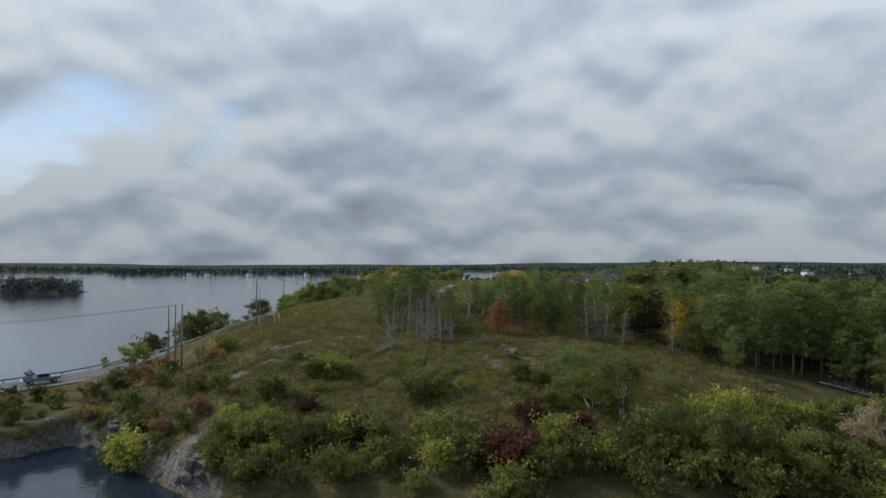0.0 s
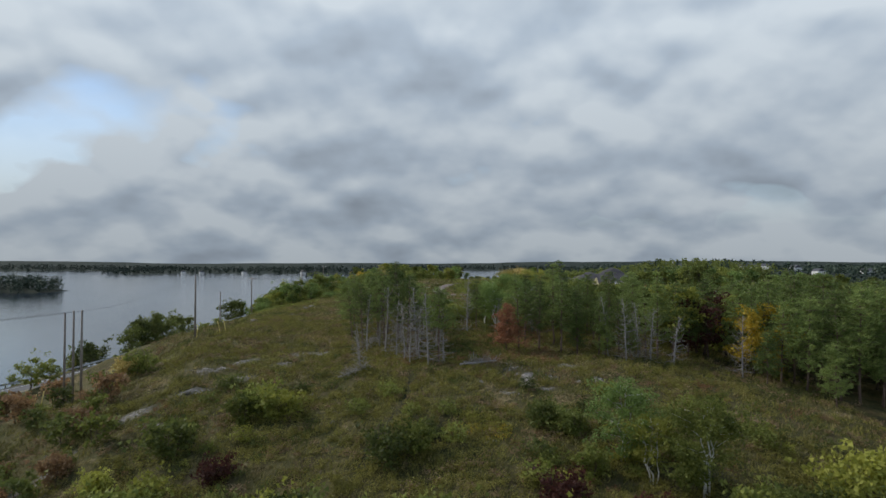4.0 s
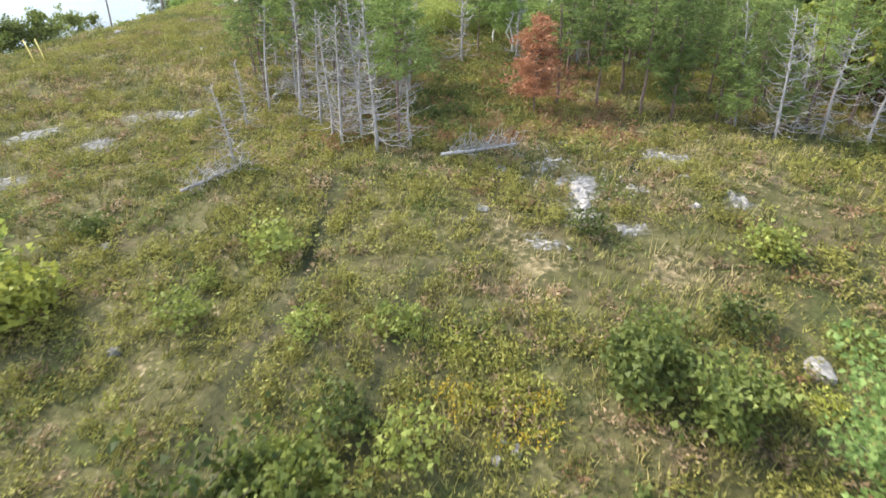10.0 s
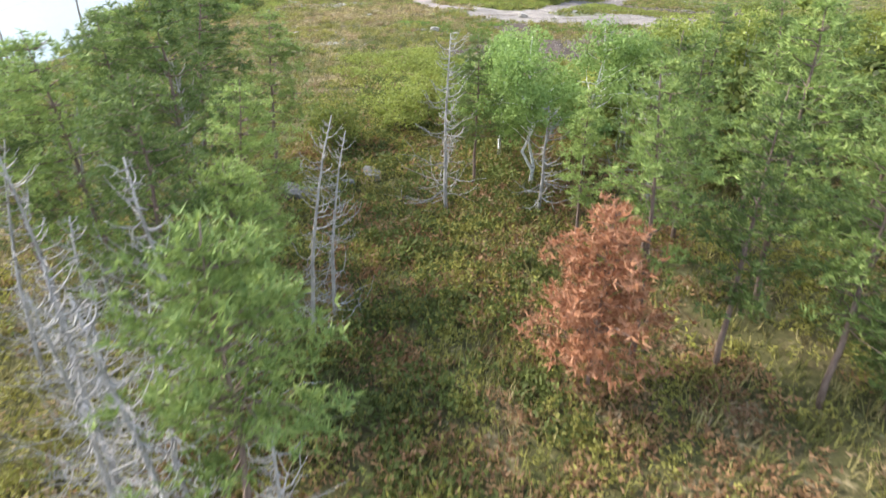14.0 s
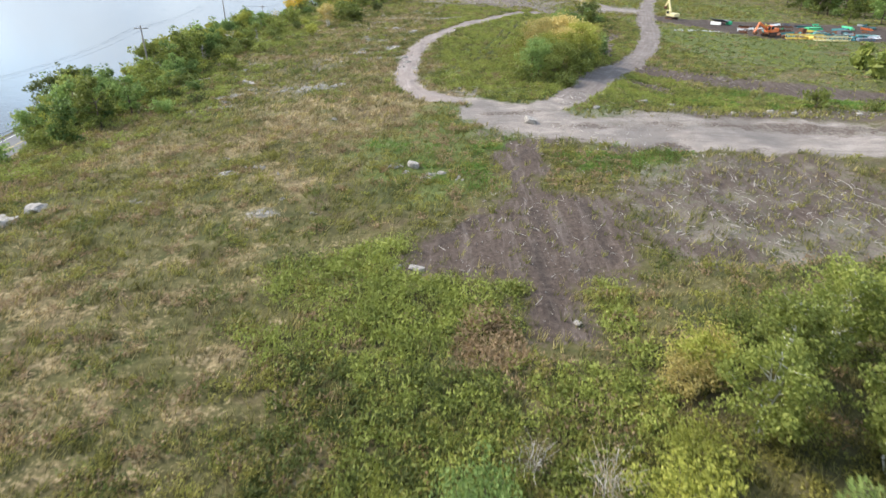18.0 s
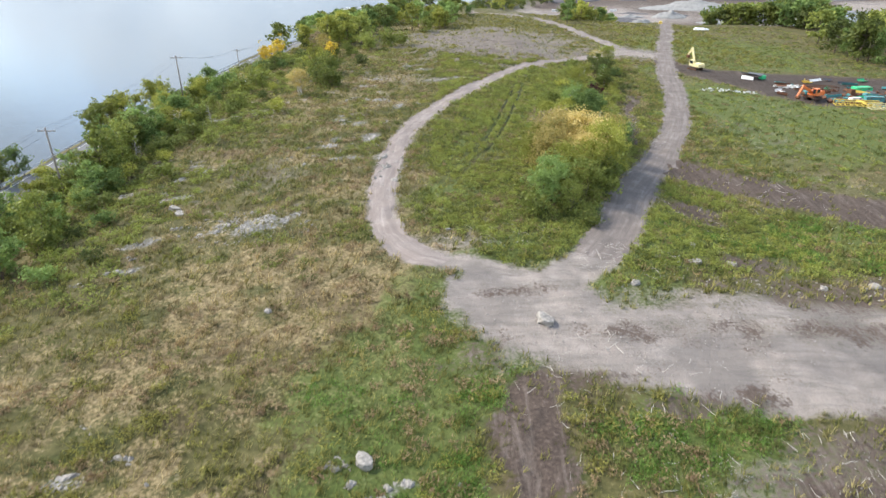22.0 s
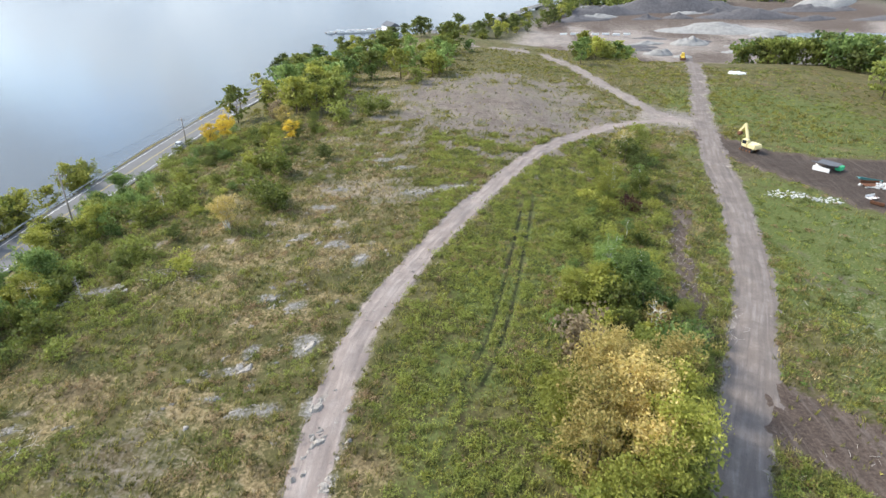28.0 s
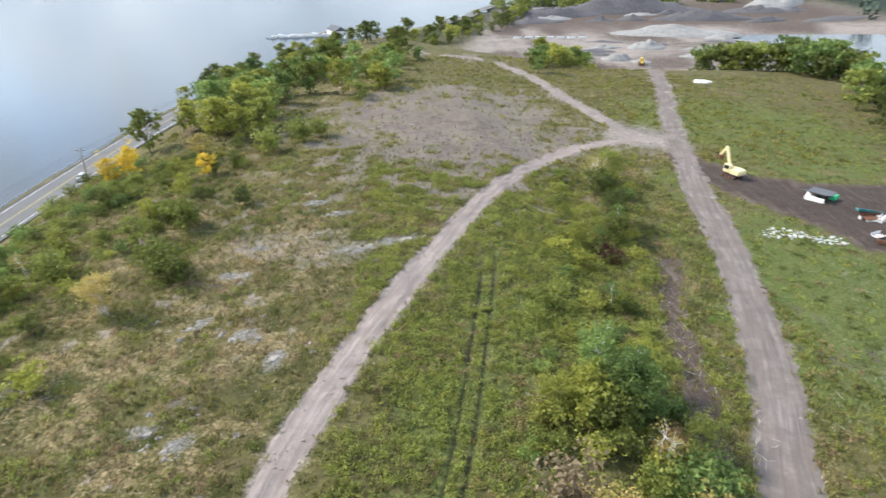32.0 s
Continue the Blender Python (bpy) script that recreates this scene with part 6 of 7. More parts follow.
def dock(x, y, ln, turn):
    ob = thing("floating_dock", "grey floating dock at the marina", "dock", "docks")
    ob.matrix_basis = pose(x, y, WATER + 0.02, 0, 0, turn)
    part("deck", boxes(((0, 0, 0.35), (ln, 2.2, 0.25)), bevel=0.03), M["pole"], ob)
    for i in range(5):
        part("float", boxes(((-ln * 0.45 + ln * 0.225 * i, 0, 0.1), (2.0, 2.0, 0.4)), bevel=0.06), M["black"], ob)


def boat(x, y, turn, s_=1.0):
    ob = thing("motor_boat", "white motor boat moored at the dock", "boat", "boats")
    ob.matrix_basis = pose(x, y, WATER - 0.1, 0, 0, turn) @ Matrix.Diagonal((s_, s_, s_, 1))
    bm = bmesh.new()
    bmesh.ops.create_cube(bm, size=1, matrix=pose(0, 0, 0.55) @ Matrix.Diagonal((2.3, 6.5, 1.1, 1)))
    for v_ in bm.verts:
        if v_.co.y > 0:
            v_.co.x *= 0.25
        if v_.co.z < 0.3:
            v_.co.x *= 0.6
    bmesh.ops.bevel(bm, geom=bm.edges[:], offset=0.12, segments=2, affect="EDGES")
    part("hull", bm, M["white"], ob)
    part("cabin", boxes(((0, -0.4, 1.45), (1.5, 2.2, 0.9)), bevel=0.15), M["white"], ob)
    part("windscreen", boxes(((0, 0.75, 1.5), (1.3, 0.06, 0.5)), bevel=0.02), M["glass"], ob)


for x, y, ln, turn in ((-58, 640, 34, 12), (-48, 652, 26, 12), (-30, 668, 30, 40)):
    dock(x, y, ln, turn)
rb = random.Random(9)
for i in range(12):
    boat(-70 + 3.4 * i + rb.uniform(-0.5, 0.5), 634 + 0.72 * i + (4.6 if i % 2 else 0), 102 + rb.uniform(-8, 8), rb.uniform(0.8, 1.2))
house(-30, 640, 8, 16, 3.5, 25, "white", "long white boathouse at the marina", "slate", "marina buildings")
for i in range(10):
    x, y = -34 + 3.0 * i, 600 + 4.5 * i
    car(x - 6, y, 60 + rb.uniform(-6, 6), rb.choice(["silver", "white", "blue_grey", "black"]), max(gz(x - 6, y), WATER + 0.8), "parked car beside the marina")
for i in range(7):
    ob = thing("concrete_block", "white concrete barrier block at the yard's edge", "barrier", "barrier blocks")
    ob.matrix_basis = pose(82 + 6.5 * i, 610 - 0.6 * i, gz(82 + 6.5 * i, 610 - 0.6 * i), 0, 0, -5)
    part("block", boxes(((0, 0, 0.4), (4.5, 0.8, 1.2)), bevel=0.08), M["white"], ob)
r_ = rng_of(63)
for i in range(22):
    x, y = r_.uniform(214, 246), r_.uniform(548, 596)
    lg = thing("floating_log", "grey log floating in the pond", "log", "pond logs")
    lg.matrix_basis = pose(x, y, WATER + 0.05, 0, 0, r_.uniform(-40, 40))
    buf = Buf()
    L_ = r_.uniform(4, 10)
    buf.tube(bent((-L_ / 2, 0, 0), (L_ / 2, 0, 0), r_, 5, 0.01), np.linspace(0.35, 0.25, 5), 8)
    part("log", buf.mesh("log", M["grey"], True), None, lg)

# ---- the wood ----
rw = random.Random(5)


def wood_edge(x):
    return float(np.interp(x, [8, 10, 16, 21, 30, 38, 42, 49, 59, 66, 90, 140], [112, 110, 108.5, 106.5, 106.5, 112, 102, 99.5, 99, 95, 92, 95]))


spots = []


def free(x, y, gap):
    return all((x - a) ** 2 + (y - c_) ** 2 > gap * gap for a, c_ in spots)


# edge pines, then the depth of the wood
for x in np.arange(11.5, 72, 2.6):
    x = float(x) + rw.uniform(-0.5, 0.5)
    y = wood_edge(x) + rw.uniform(0.2, 1.6)
    spots.append((x, y))
    plant(rw.choice(["pine_a", "pine_b", "pine_c"]) if x < 32 else "pine_lo", x, y, (24.4 + rw.uniform(-1.8, 1.0) - gz(x, y)) / 14.2, group="pines of the wood")
count = 0
for _ in range(4000):
    if count > 125:
        break
    x = rw.uniform(10, 82)
    y = wood_edge(x) + rw.uniform(2.5, 40)
    if y > 134 + 0.25 * (x - 10) or not free(x, y, 3.1):
        continue
    if x < 16 and y > 121:
        continue
    spots.append((x, y))
    count += 1
    s = (25.0 + rw.uniform(-2.6, 1.4) + (1.8 if 11 < x < 22 and y < 123 else 0) - gz(x, y)) / 14.2
    kind = rw.choices(["pine_a", "pine_b", "pine_c", "tree_c", "tree_a"], [5, 5, 4, 2, 1])[0]
    if y > wood_edge(x) + 8 and x > 24:
        kind = "tree_lo" if kind.startswith("tree") else "pine_lo"
    if kind.startswith("tree"):
        s *= 1.35
    plant(kind, x, y, s, rw.choice(["green", "dark", "dark"]) if kind.startswith("tree") else None, group="trees of the wood",
          label="broad-leaved tree among the pines" if kind.startswith("tree") else "")
for x, y, s in ((22, 106, 0.6), (25, 105.5, 0.5), (45, 96, 0.8), (66, 93, 1.1), (62, 96, 1.0), (70, 91, 1.15), (40, 101, 0.7), (19, 108.5, 0.55)):
    plant("pine_low", x, y, s, group="pines of the wood")
# pines left of the open lane, among the dead trees
for x, y, s in ((-3.4, 109.5, 0.8), (-6.6, 113, 0.85), (-8.2, 118, 0.8), (-5.0, 116.5, 0.9), (-10.5, 124, 0.75), (-7.2, 123, 0.85), (-4.2, 125.5, 0.7), (-12, 119, 0.72), (-9.8, 113.5, 0.7), (-2.2, 113.5, 0.7), (-13, 128, 0.7), (6.6, 124.6, 0.62), (-8.6, 128, 0.7)):
    plant("pine_t", x, y, s * 0.98, group="pines among the dead trees", lean=4)
plant("pine_d", 0.9, 102.9, 1.0, group="pines among the dead trees")
plant("pine_d", -1.4, 110.5, 0.8, group="pines among the dead trees")
plant("pine_red", 9.8, 109.4, 1.0)
for kind, x, y, s in (("snag_c", -2.7, 103.7, 0.78), ("snag_a", -0.4, 102.4, 0.98), ("snag_d", 1.5, 103.0, 0.95), ("snag_b", -1.6, 104.8, 0.9), ("snag_b", -3.4, 104.9, 0.95), ("snag_d", -8.4, 100.5, 0.95), ("snag_c", -6.2, 108.5, 0.85), ("snag_a", -4.6, 107.3, 0.8),
                      ("snag_c", -8.8, 110.5, 0.75), ("snag_c", -7.4, 113.1, 0.8), ("snag_a", -2.0, 107.8, 1.0), ("snag_e", -4.6, 116.5, 1.0), ("snag_c", 0.4, 111.8, 0.78), ("snag_c", 1.0, 112.9, 0.7), ("snag_a", 5.1, 121.9, 0.95), ("snag_d", -9.6, 107.2, 0.9),
                      ("snag_a", 24.2, 104.4, 0.85), ("snag_b", 27.4, 105, 0.9), ("snag_a", 26.2, 106, 0.8), ("snag_d", 30.3, 104.7, 1.25), ("snag_c", 22.5, 106.5, 0.75), ("snag_a", 38, 103, 0.85), ("snag_b", 15.0, 121.5, 0.95), ("snag_d", 9.8, 121.4, 1.1), ("snag_c", -11.0, 122, 0.6)):
    plant(kind, x, y, s, group="bleached dead trees", lean=2 if x > 20 else 4)
plant("tree_n", 41.5, 106.0, 1.2, "yellow", "tree turned bright yellow among dark pines", name="yellow_tree")
plant("tree_n", 37, 113, 1.2, "maroon", "dark maroon-leaved tree among pines")
plant("tree_c", 33, 112.5, 1.05, "lime", "yellow-green tree among dark pines")
for x, y, s in ((9.9, 124.6, 0.95), (12.6, 127, 1.0), (8.2, 128.5, 0.85)):
    plant("tree_p", x, y, s * 0.85, "poplar", "poplar with pale green leaves", group="poplars", name="poplar_tree")
for x, y, s, tone in ((20, 132, 1.0, "green"), (25, 136, 1.05, "green"), (29, 139, 1.0, "green"), (33, 134, 1.0, "green"), (38, 138, 1.0, "green"), (16, 131, 0.8, "green"), (44, 141, 1.0, "lime"), (50, 143, 1, "green")):
    plant("tree_x" if x < 27 else "tree_n", x, y, s, tone, "leafy tree at the north edge of the wood", group="trees of the wood's north edge")
# shrubs north of the wood
for x, y, s, tone in ((21, 144.0, 1.4, "green"), (24, 147.5, 1.5, "green"), (28, 150, 1.6, "green"), (30, 146, 1.8, "green"), (26, 142, 1.5, "green"), (33, 153, 1.5, "green"), (35, 147, 1.8, "green"), (39, 152, 1.7, "green"), (18.7, 147.0, 0.7, "gold"), (21.2, 150, 0.6, "gold"), (20, 148.6, 0.9, "lime"), (23, 151, 0.8, "green"),
                      (16, 139, 1.0, "lime"), (17.5, 142, 0.8, "lime"), (12, 138.5, 0.9, "brown"), (13.5, 141, 0.9, "tan"), (10.2, 142, 0.7, "brown"), (8, 138.5, 1.0, "poplar"), (11, 136, 1.0, "poplar"), (4, 138, 0.9, "lime"), (6, 134, 1.1, "green"), (2, 134, 1.1, "green"), (-2, 131, 1.0, "green"), (44, 157, 1.6, "green"), (49, 160, 1.6, "lime"), (55, 165, 1.6, "green")):
    kind = "shrub_bare" if tone in ("tan", "brown") else "shrub_n"
    if s > 1.25:
        plant("tree_x", x, y, s * 0.5, tone, "tall leafy shrub north of the wood", group="shrubs north of the wood", name="shrub")
    else:
        plant(kind, x, y, s, tone, group="shrubs north of the wood")

# ---- south slope ----
plant("tree_x", 21.0, 74.0, 1.0, "green", "round dense birch clump with white stems on the slope", name="birch_tree")
plant("tree_x", 16.2, 77.8, 0.9, "poplar", "thin-leaved birch clump on the slope", name="birch_tree")
for x, y, s in ((27.5, 63.5, 0.85), (31.5, 64.5, 0.95), (35, 63.5, 0.85), (24.5, 66, 0.7)):
    plant("tree_n", x, y, s, "green", "leafy green tree in the shore thicket", group="shore trees")
plant("birch_b", 17.8, 75.6, 0.9, "lime")
plant("birch_a", 47.5, 70.0, 1.05, "tan", "white birch with sparse withered leaves")
for x, y, s, tone in ((-16.5, 89, 1.25, "green"), (-14.2, 88, 1.1, "lime"), (-18.2, 87.4, 1.0, "green"), (-22.6, 82, 1.3, "dark"), (-3.1, 78.5, 1.2, "dark"), (-0.6, 79.5, 0.9, "green"), (10.6, 83.6, 0.9, "dark"), (13, 82.4, 0.9, "dark"), 
                      (10, 72.1, 1.0, "maroon"), (15.7, 69.5, 0.9, "maroon"), (6.8, 62.8, 1.5, "maroon"), (-17, 77.3, 0.8, "maroon"), (8.5, 66, 1.2, "maroon"), (31.2, 73.9, 1.3, "lime"), (35, 75.5, 1.3, "lime"), (39, 76.5, 1.2, "green"), (43.5, 77, 1.4, "lime"), (48, 78.5, 1.2, "lime"), (36.5, 73, 1.1, "green"),
                      (-36.8, 105.5, 1.1, "green"), (-38.2, 104.8, 0.9, "gold"), (-31.5, 79.6, 0.8, "orange"), (-34.9, 76.6, 0.9, "orange"), (-38, 76.2, 1.6, "lime"), (-40.5, 78.4, 1.4, "green"), (5.5, 64.5, 0.6, "yellow"), (23, 70, 1.1, "green"), (13.0, 76, 0.8, "green"), (28, 71, 1.0, "dark"), (52, 80, 1.2, "dark"), (56, 82, 1.2, "lime")):
    plant(rw.choice(["shrub_f", "shrub_g"]), x, y, s * 0.9, tone, group="shrubs of the south slope")
for i in range(105):
    x = rw.uniform(-27, 50)
    y = float(shore(x)) + rw.uniform(0.5, 10)
    plant(rw.choice(["shrub_c", "shrub_g", "shrub_a", "shrub_c", "shrub_c"]), x, y, rw.uniform(0.65, 1.1), rw.choice(["green", "green", "dark", "dark", "green", "dark", "lime"]), group="shore thicket", label="leafy green bush in the shore thicket", name="bush")
for i in range(150):
    x = rw.uniform(-105, -30)
    y = float(shore(x)) + rw.uniform(0.6, 22)
    if float(near_line(x, y, RL)) > 7.5 and x > float(road_x(y)):
        plant(rw.choice(["bush_lo", "bush_lo", "shrub_b"]), x, y, rw.uniform(0.4, 0.68) * (0.5 if float(near_line(x, y, RL)) < 13 else 1.0), rw.choice(["green", "dark", "dark", "dark", "orange"]), group="causeway bank shrubs", label="low bush on the road bank", name="alder_bush")

for i in range(46):
    x = rw.uniform(-24, 34)
    y = float(shore(x)) + rw.uniform(13, 36)
    plant("shrub_b", x, y, rw.uniform(0.35, 0.8), rw.choice(["green", "dark", "lime", "dark", "green"]), group="low shrubs of the slope", label="low shrub in the grass of the slope", name="low_shrub")
# ---- trees along the road and the lake ----
for x, y, s, tone, kind in ((-76, 163, 1.3, "dark", "tree_f"), (-78, 166, 1.2, "dark", "tree_f"), (-75, 179, 1.3, "dark", "tree_f"), (-74, 184, 1.25, "dark", "tree_f"), (-75, 189, 1.35, "dark", "tree_f"), (-74, 193, 1.3, "dark", "tree_f"), (-76, 197, 1.2, "dark", "tree_f"), (-74, 204, 1.0, "dark", "tree_f"), (-75, 212, 0.9, "green", "tree_f"), (-76, 252, 1.15, "dark", "tree_f"), (-76, 262, 1.1, "green", "tree_f"), (-77, 268, 1.0, "poplar", "tree_f"), (-77, 300, 1.1, "green", "tree_f"), (-76.5, 306, 1.0, "lime", "tree_f"), (-77, 313, 1.1, "lime", "tree_f"), (-77, 332, 1.1, "lime", "tree_f"), (-77, 338, 0.9, "green", "tree_f"), (-61, 121, 0.75, "green", "tree_b"), (-59.5, 123, 0.6, "green", "tree_b"), (-77, 118, 0.3, "dark", "tree_b"), (-58, 112, 0.5, "lime", "tree_b"), (-74, 136, 0.4, "green", "tree_b"), (-72, 150, 0.35, "lime", "tree_b")):
    x = min(x, float(road_x(y)) - 7) if x < float(road_x(y)) else max(x, float(road_x(y)) + 7)
    plant(kind, x, y, s, tone, "leafy tree between road and lake", group="roadside trees")
for i in range(80):
    y = rw.uniform(190, 350)
    x = float(road_x(y)) + rw.uniform(17, 31)
    kind = rw.choice(["tree_b", "shrub_c", "shrub_a", "tree_a"])
    if y > 275 and rw.random() < 0.7:
        continue
    low = x < float(road_x(y)) + 19 or y > 275
    plant("shrub_b" if low else kind, x, y, rw.uniform(0.65, 1.05), rw.choice(["green", "poplar", "green", "green", "poplar"]), group="trees above the road", label="leafy tree on the bank above the road", name="bank_tree")
for i in range(150):
    y = rw.uniform(350, 475)
    x = float(road_x(y)) + (rw.uniform(8, 45) if i % 2 else rw.uniform(30, 72))
    if (y < 395 and x > -18) or x < float(road_x(y)) + (20 if y < 410 else 12):
        continue
    plant(rw.choice(["tree_lo", "bush_lo", "tree_lo"]), x, y, rw.uniform(0.75, 1.25), rw.choice(["green", "poplar", "poplar", "lime", "green"]), group="trees of the north slope", label="leafy young tree on the northern slope", name="sapling")
for x, y, s in ((-43.5, 333, 0.75), (-39.5, 334, 0.85), (-23.5, 330, 0.65), (-48, 262, 0.45), (-54, 300, 0.4), (-45, 347, 0.6)):
    plant("tree_b", x, y, s, "yellow", "small tree turned bright yellow", name="yellow_tree")
plant("tree_b", -28, 340, 0.9, "gold", "thin autumn tree with golden leaves")
plant("tree_b", -31, 345, 0.9, "tan", "thin autumn tree with withered leaves")
for i in range(30):
    y = rw.choice([rw.uniform(225, 265), rw.uniform(300, 330), rw.uniform(330, 350), rw.uniform(430, 600), rw.uniform(480, 600)])
    x = float(road_x(y)) - rw.uniform(7, 10)
    if 385 < y < 410:
        continue
    plant(rw.choice(["tree_lo", "bush_lo"]), x, y, rw.uniform(0.5, 0.95), rw.choice(["green", "dark", "lime"]), name="lakeside_tree", group="lakeside trees", label="leafy tree on the lake shore")
for i in range(16):
    y = rw.uniform(455, 640)
    x = float(road_x(y)) - rw.uniform(8, 16)
    plant("tree_lo", x, y, rw.uniform(0.9, 1.3), rw.choice(["green", "dark"]), name="lakeside_tree", group="lakeside trees", label="tall leafy tree on the lake shore")

# ---- the loop and the plateau ----
for kind, x, y, s, tone, label in (
    ("tree_g", 24.3, 237.5, 1.1, "gold", "bushy tree with golden autumn leaves"), ("tree_g", 27.6, 240.5, 1.15, "gold", "bushy tree with golden autumn leaves"), ("tree_g", 30.2, 243.5, 1.0, "gold", "bushy tree with golden autumn leaves"), ("tree_g", 29.6, 236.0, 1.1, "lime", "bushy yellow-green tree inside the loop"), ("tree_g", 26.4, 233.5, 1.0, "gold", "bushy tree with golden autumn leaves"), ("tree_g", 22.4, 233.5, 1.0, "gold", "bushy tree with golden autumn leaves"), ("tree_g", 30.8, 240, 1.0, "lime", "bushy yellow-green tree inside the loop"), ("tree_g", 32.6, 246.2, 0.95, "gold", "bushy tree with golden autumn leaves"), ("tree_g", 25.2, 243.2, 1.05, "gold", "bushy tree with golden autumn leaves"), ("tree_g", 22.2, 239.6, 0.95, "lime", "bushy yellow-green tree inside the loop"), ("tree_g", 28.2, 231.2, 0.95, "lime", "bushy yellow-green tree inside the loop"), ("tree_g", 24.4, 229.5, 0.95, "lime", "bushy yellow-green tree inside the loop"), ("tree_g", 32.2, 237.4, 0.85, "lime", "bushy yellow-green tree inside the loop"), ("tree_g", 27.8, 246.6, 0.85, "gold", "bushy tree with golden autumn leaves"), ("tree_g", 21.4, 225.2, 0.9, "poplar", "green tree beside the track"), ("tree_g", 19.4, 222.4, 0.75, "poplar", "green tree beside the track"), ("tree_g", 23.4, 221.8, 0.6, "green", "green tree beside the track"), ("tree_g", 26.2, 226.2, 0.8, "green", "green tree beside the track"),
    ("shrub_c", 22.0, 229.0, 1.2, "green", ""), ("shrub_c", 18.4, 219.8, 0.9, "green", ""), ("shrub_a", 29, 228, 1.1, "green", ""), ("shrub_c", 30.4, 232, 1.2, "green", ""), ("shrub_a", 33, 241, 1.1, "green", ""), ("shrub_a", 21.6, 244, 1.0, "lime", ""), ("shrub_b", 24.8, 218.5, 1.0, "green", ""), ("shrub_c", 34.4, 249, 1.0, "green", ""),
    ("tree_g", 33.4, 264.1, 0.95, "poplar", "young birch-like tree with pale green leaves"), ("tree_g", 35.2, 262.0, 0.85, "poplar", "young birch-like tree with pale green leaves"), ("tree_g", 36.6, 267.5, 0.8, "lime", "yellow-green young tree beside birches"), ("tree_g", 26.2, 262.2, 0.6, "lime", "yellow-green young tree beside birches"), ("tree_g", 29.2, 264.0, 0.65, "lime", "yellow-green young tree beside birches"), ("tree_g", 38.5, 258.0, 0.6, "green", "green tree beside the track"), ("shrub_c", 35.5, 251.5, 1.2, "poplar", ""), ("shrub_c", 37.2, 254.5, 1.1, "poplar", ""), ("shrub_c", 25.4, 251.0, 1.3, "tan", "withered pink-brown shrub beside birches"), ("tree_g", 47.8, 309, 0.95, "dark", "dark bushy tree by the track"), ("tree_g", 51.5, 331, 0.95, "green", "green tree with a pale forked trunk"), ("tree_g", 38.6, 298.7, 0.75, "lime", "thin yellow-green tree by the track"),
    ("shrub_c", 25.5, 261, 0.85, "lime", "yellow-green shrub beside birches"), ("shrub_a", 28, 261.5, 1.0, "lime", "yellow-green shrub beside birches"), ("birch_a", 33.0, 263.4, 0.95, None, ""), ("birch_a", 31.5, 268, 1.0, None, ""), ("birch_a", 32.0, 265.2, 0.8, None, ""), ("shrub_c", 29.5, 262.5, 1.1, "lime", ""), ("shrub_c", 31.2, 260.5, 1.1, "green", ""), ("shrub_c", 34.0, 267.0, 1.0, "green", ""), ("birch_b", 35, 257, 0.6, "orange", "thin birch with rusty leaves"), ("shrub_b", 33.8, 255.5, 1.0, "lime", ""), ("shrub_a", 31, 258, 0.8, "green", ""), ("shrub_b", 35.5, 283, 1.0, "lime", ""), ("shrub_b", 40, 285, 1.1, "lime", ""), ("shrub_b", 33.5, 275, 1.0, "lime", ""), ("shrub_b", 36.5, 272, 0.9, "green", ""),
    ("tree_a", 46.0, 304, 0.7, "green", "green tree with a pale forked trunk"), ("birch_b", 40.8, 304.5, 1.0, "lime", "thin yellow-green birch by the track"), ("tree_b", 47.5, 323, 0.85, "dark", "dark bushy tree by the track"), ("shrub_c", 50, 326, 1.1, "green", ""), ("shrub_b", 42, 297, 1.2, "maroon", "rust-red shrub among green scrub"), ("shrub_a", 38, 300, 0.8, "green", ""),
    ("birch_b", -22, 280.8, 0.95, "gold", "many-stemmed bare-limbed birch with few golden leaves"), ("shrub_c", -17, 288.5, 1.2, "green", "dark green shrub on the meadow"), ("shrub_c", -19.5, 292, 1.3, "green", ""), ("shrub_a", -13, 313.5, 1.0, "dark", "lone dark shrub on the meadow"), ("shrub_c", -20, 306, 1.3, "green", ""), ("shrub_a", -23, 268, 0.9, "lime", ""), ("shrub_b", -30, 250, 1.0, "green", ""), ("shrub_a", -35, 255, 1.0, "green", ""), ("shrub_c", -32, 272, 1.0, "green", ""), ("shrub_a", -36, 285, 1.2, "green", ""), ("shrub_c", -33, 291, 1.2, "green", ""),
    ("shrub_a", 58, 209, 0.95, "green", "round green bush on the bare ground"), ("shrub_b", 66.5, 208.5, 0.8, "green", "small green bush on bare ground"), ("shrub_c", -10, 352, 1.4, "green", ""), ("shrub_c", -15, 345, 1.4, "green", ""), ("shrub_c", -6, 356, 1.2, "green", "")):
    plant(kind, x, y, s, tone, label)
for i in range(80):
    y = rw.uniform(248, 332)
    x = float(np.interp(y, [248, 262, 300, 332], [32, 34, 43, 52])) + rw.uniform(-10, 5)
    if float(near_line(x, y, EAST_TRACK)) > 5.5 and float(near_line(x, y, WEST_TRACK)) > 6:
        plant(rw.choice(["shrub_b", "shrub_a", "shrub_b"]), x, y, rw.uniform(0.45, 0.95), rw.choice(["green", "lime", "green", "poplar", "lime"]), group="scrub between the tracks", label="leafy scrub bush between the dirt tracks", name="scrub_bush")
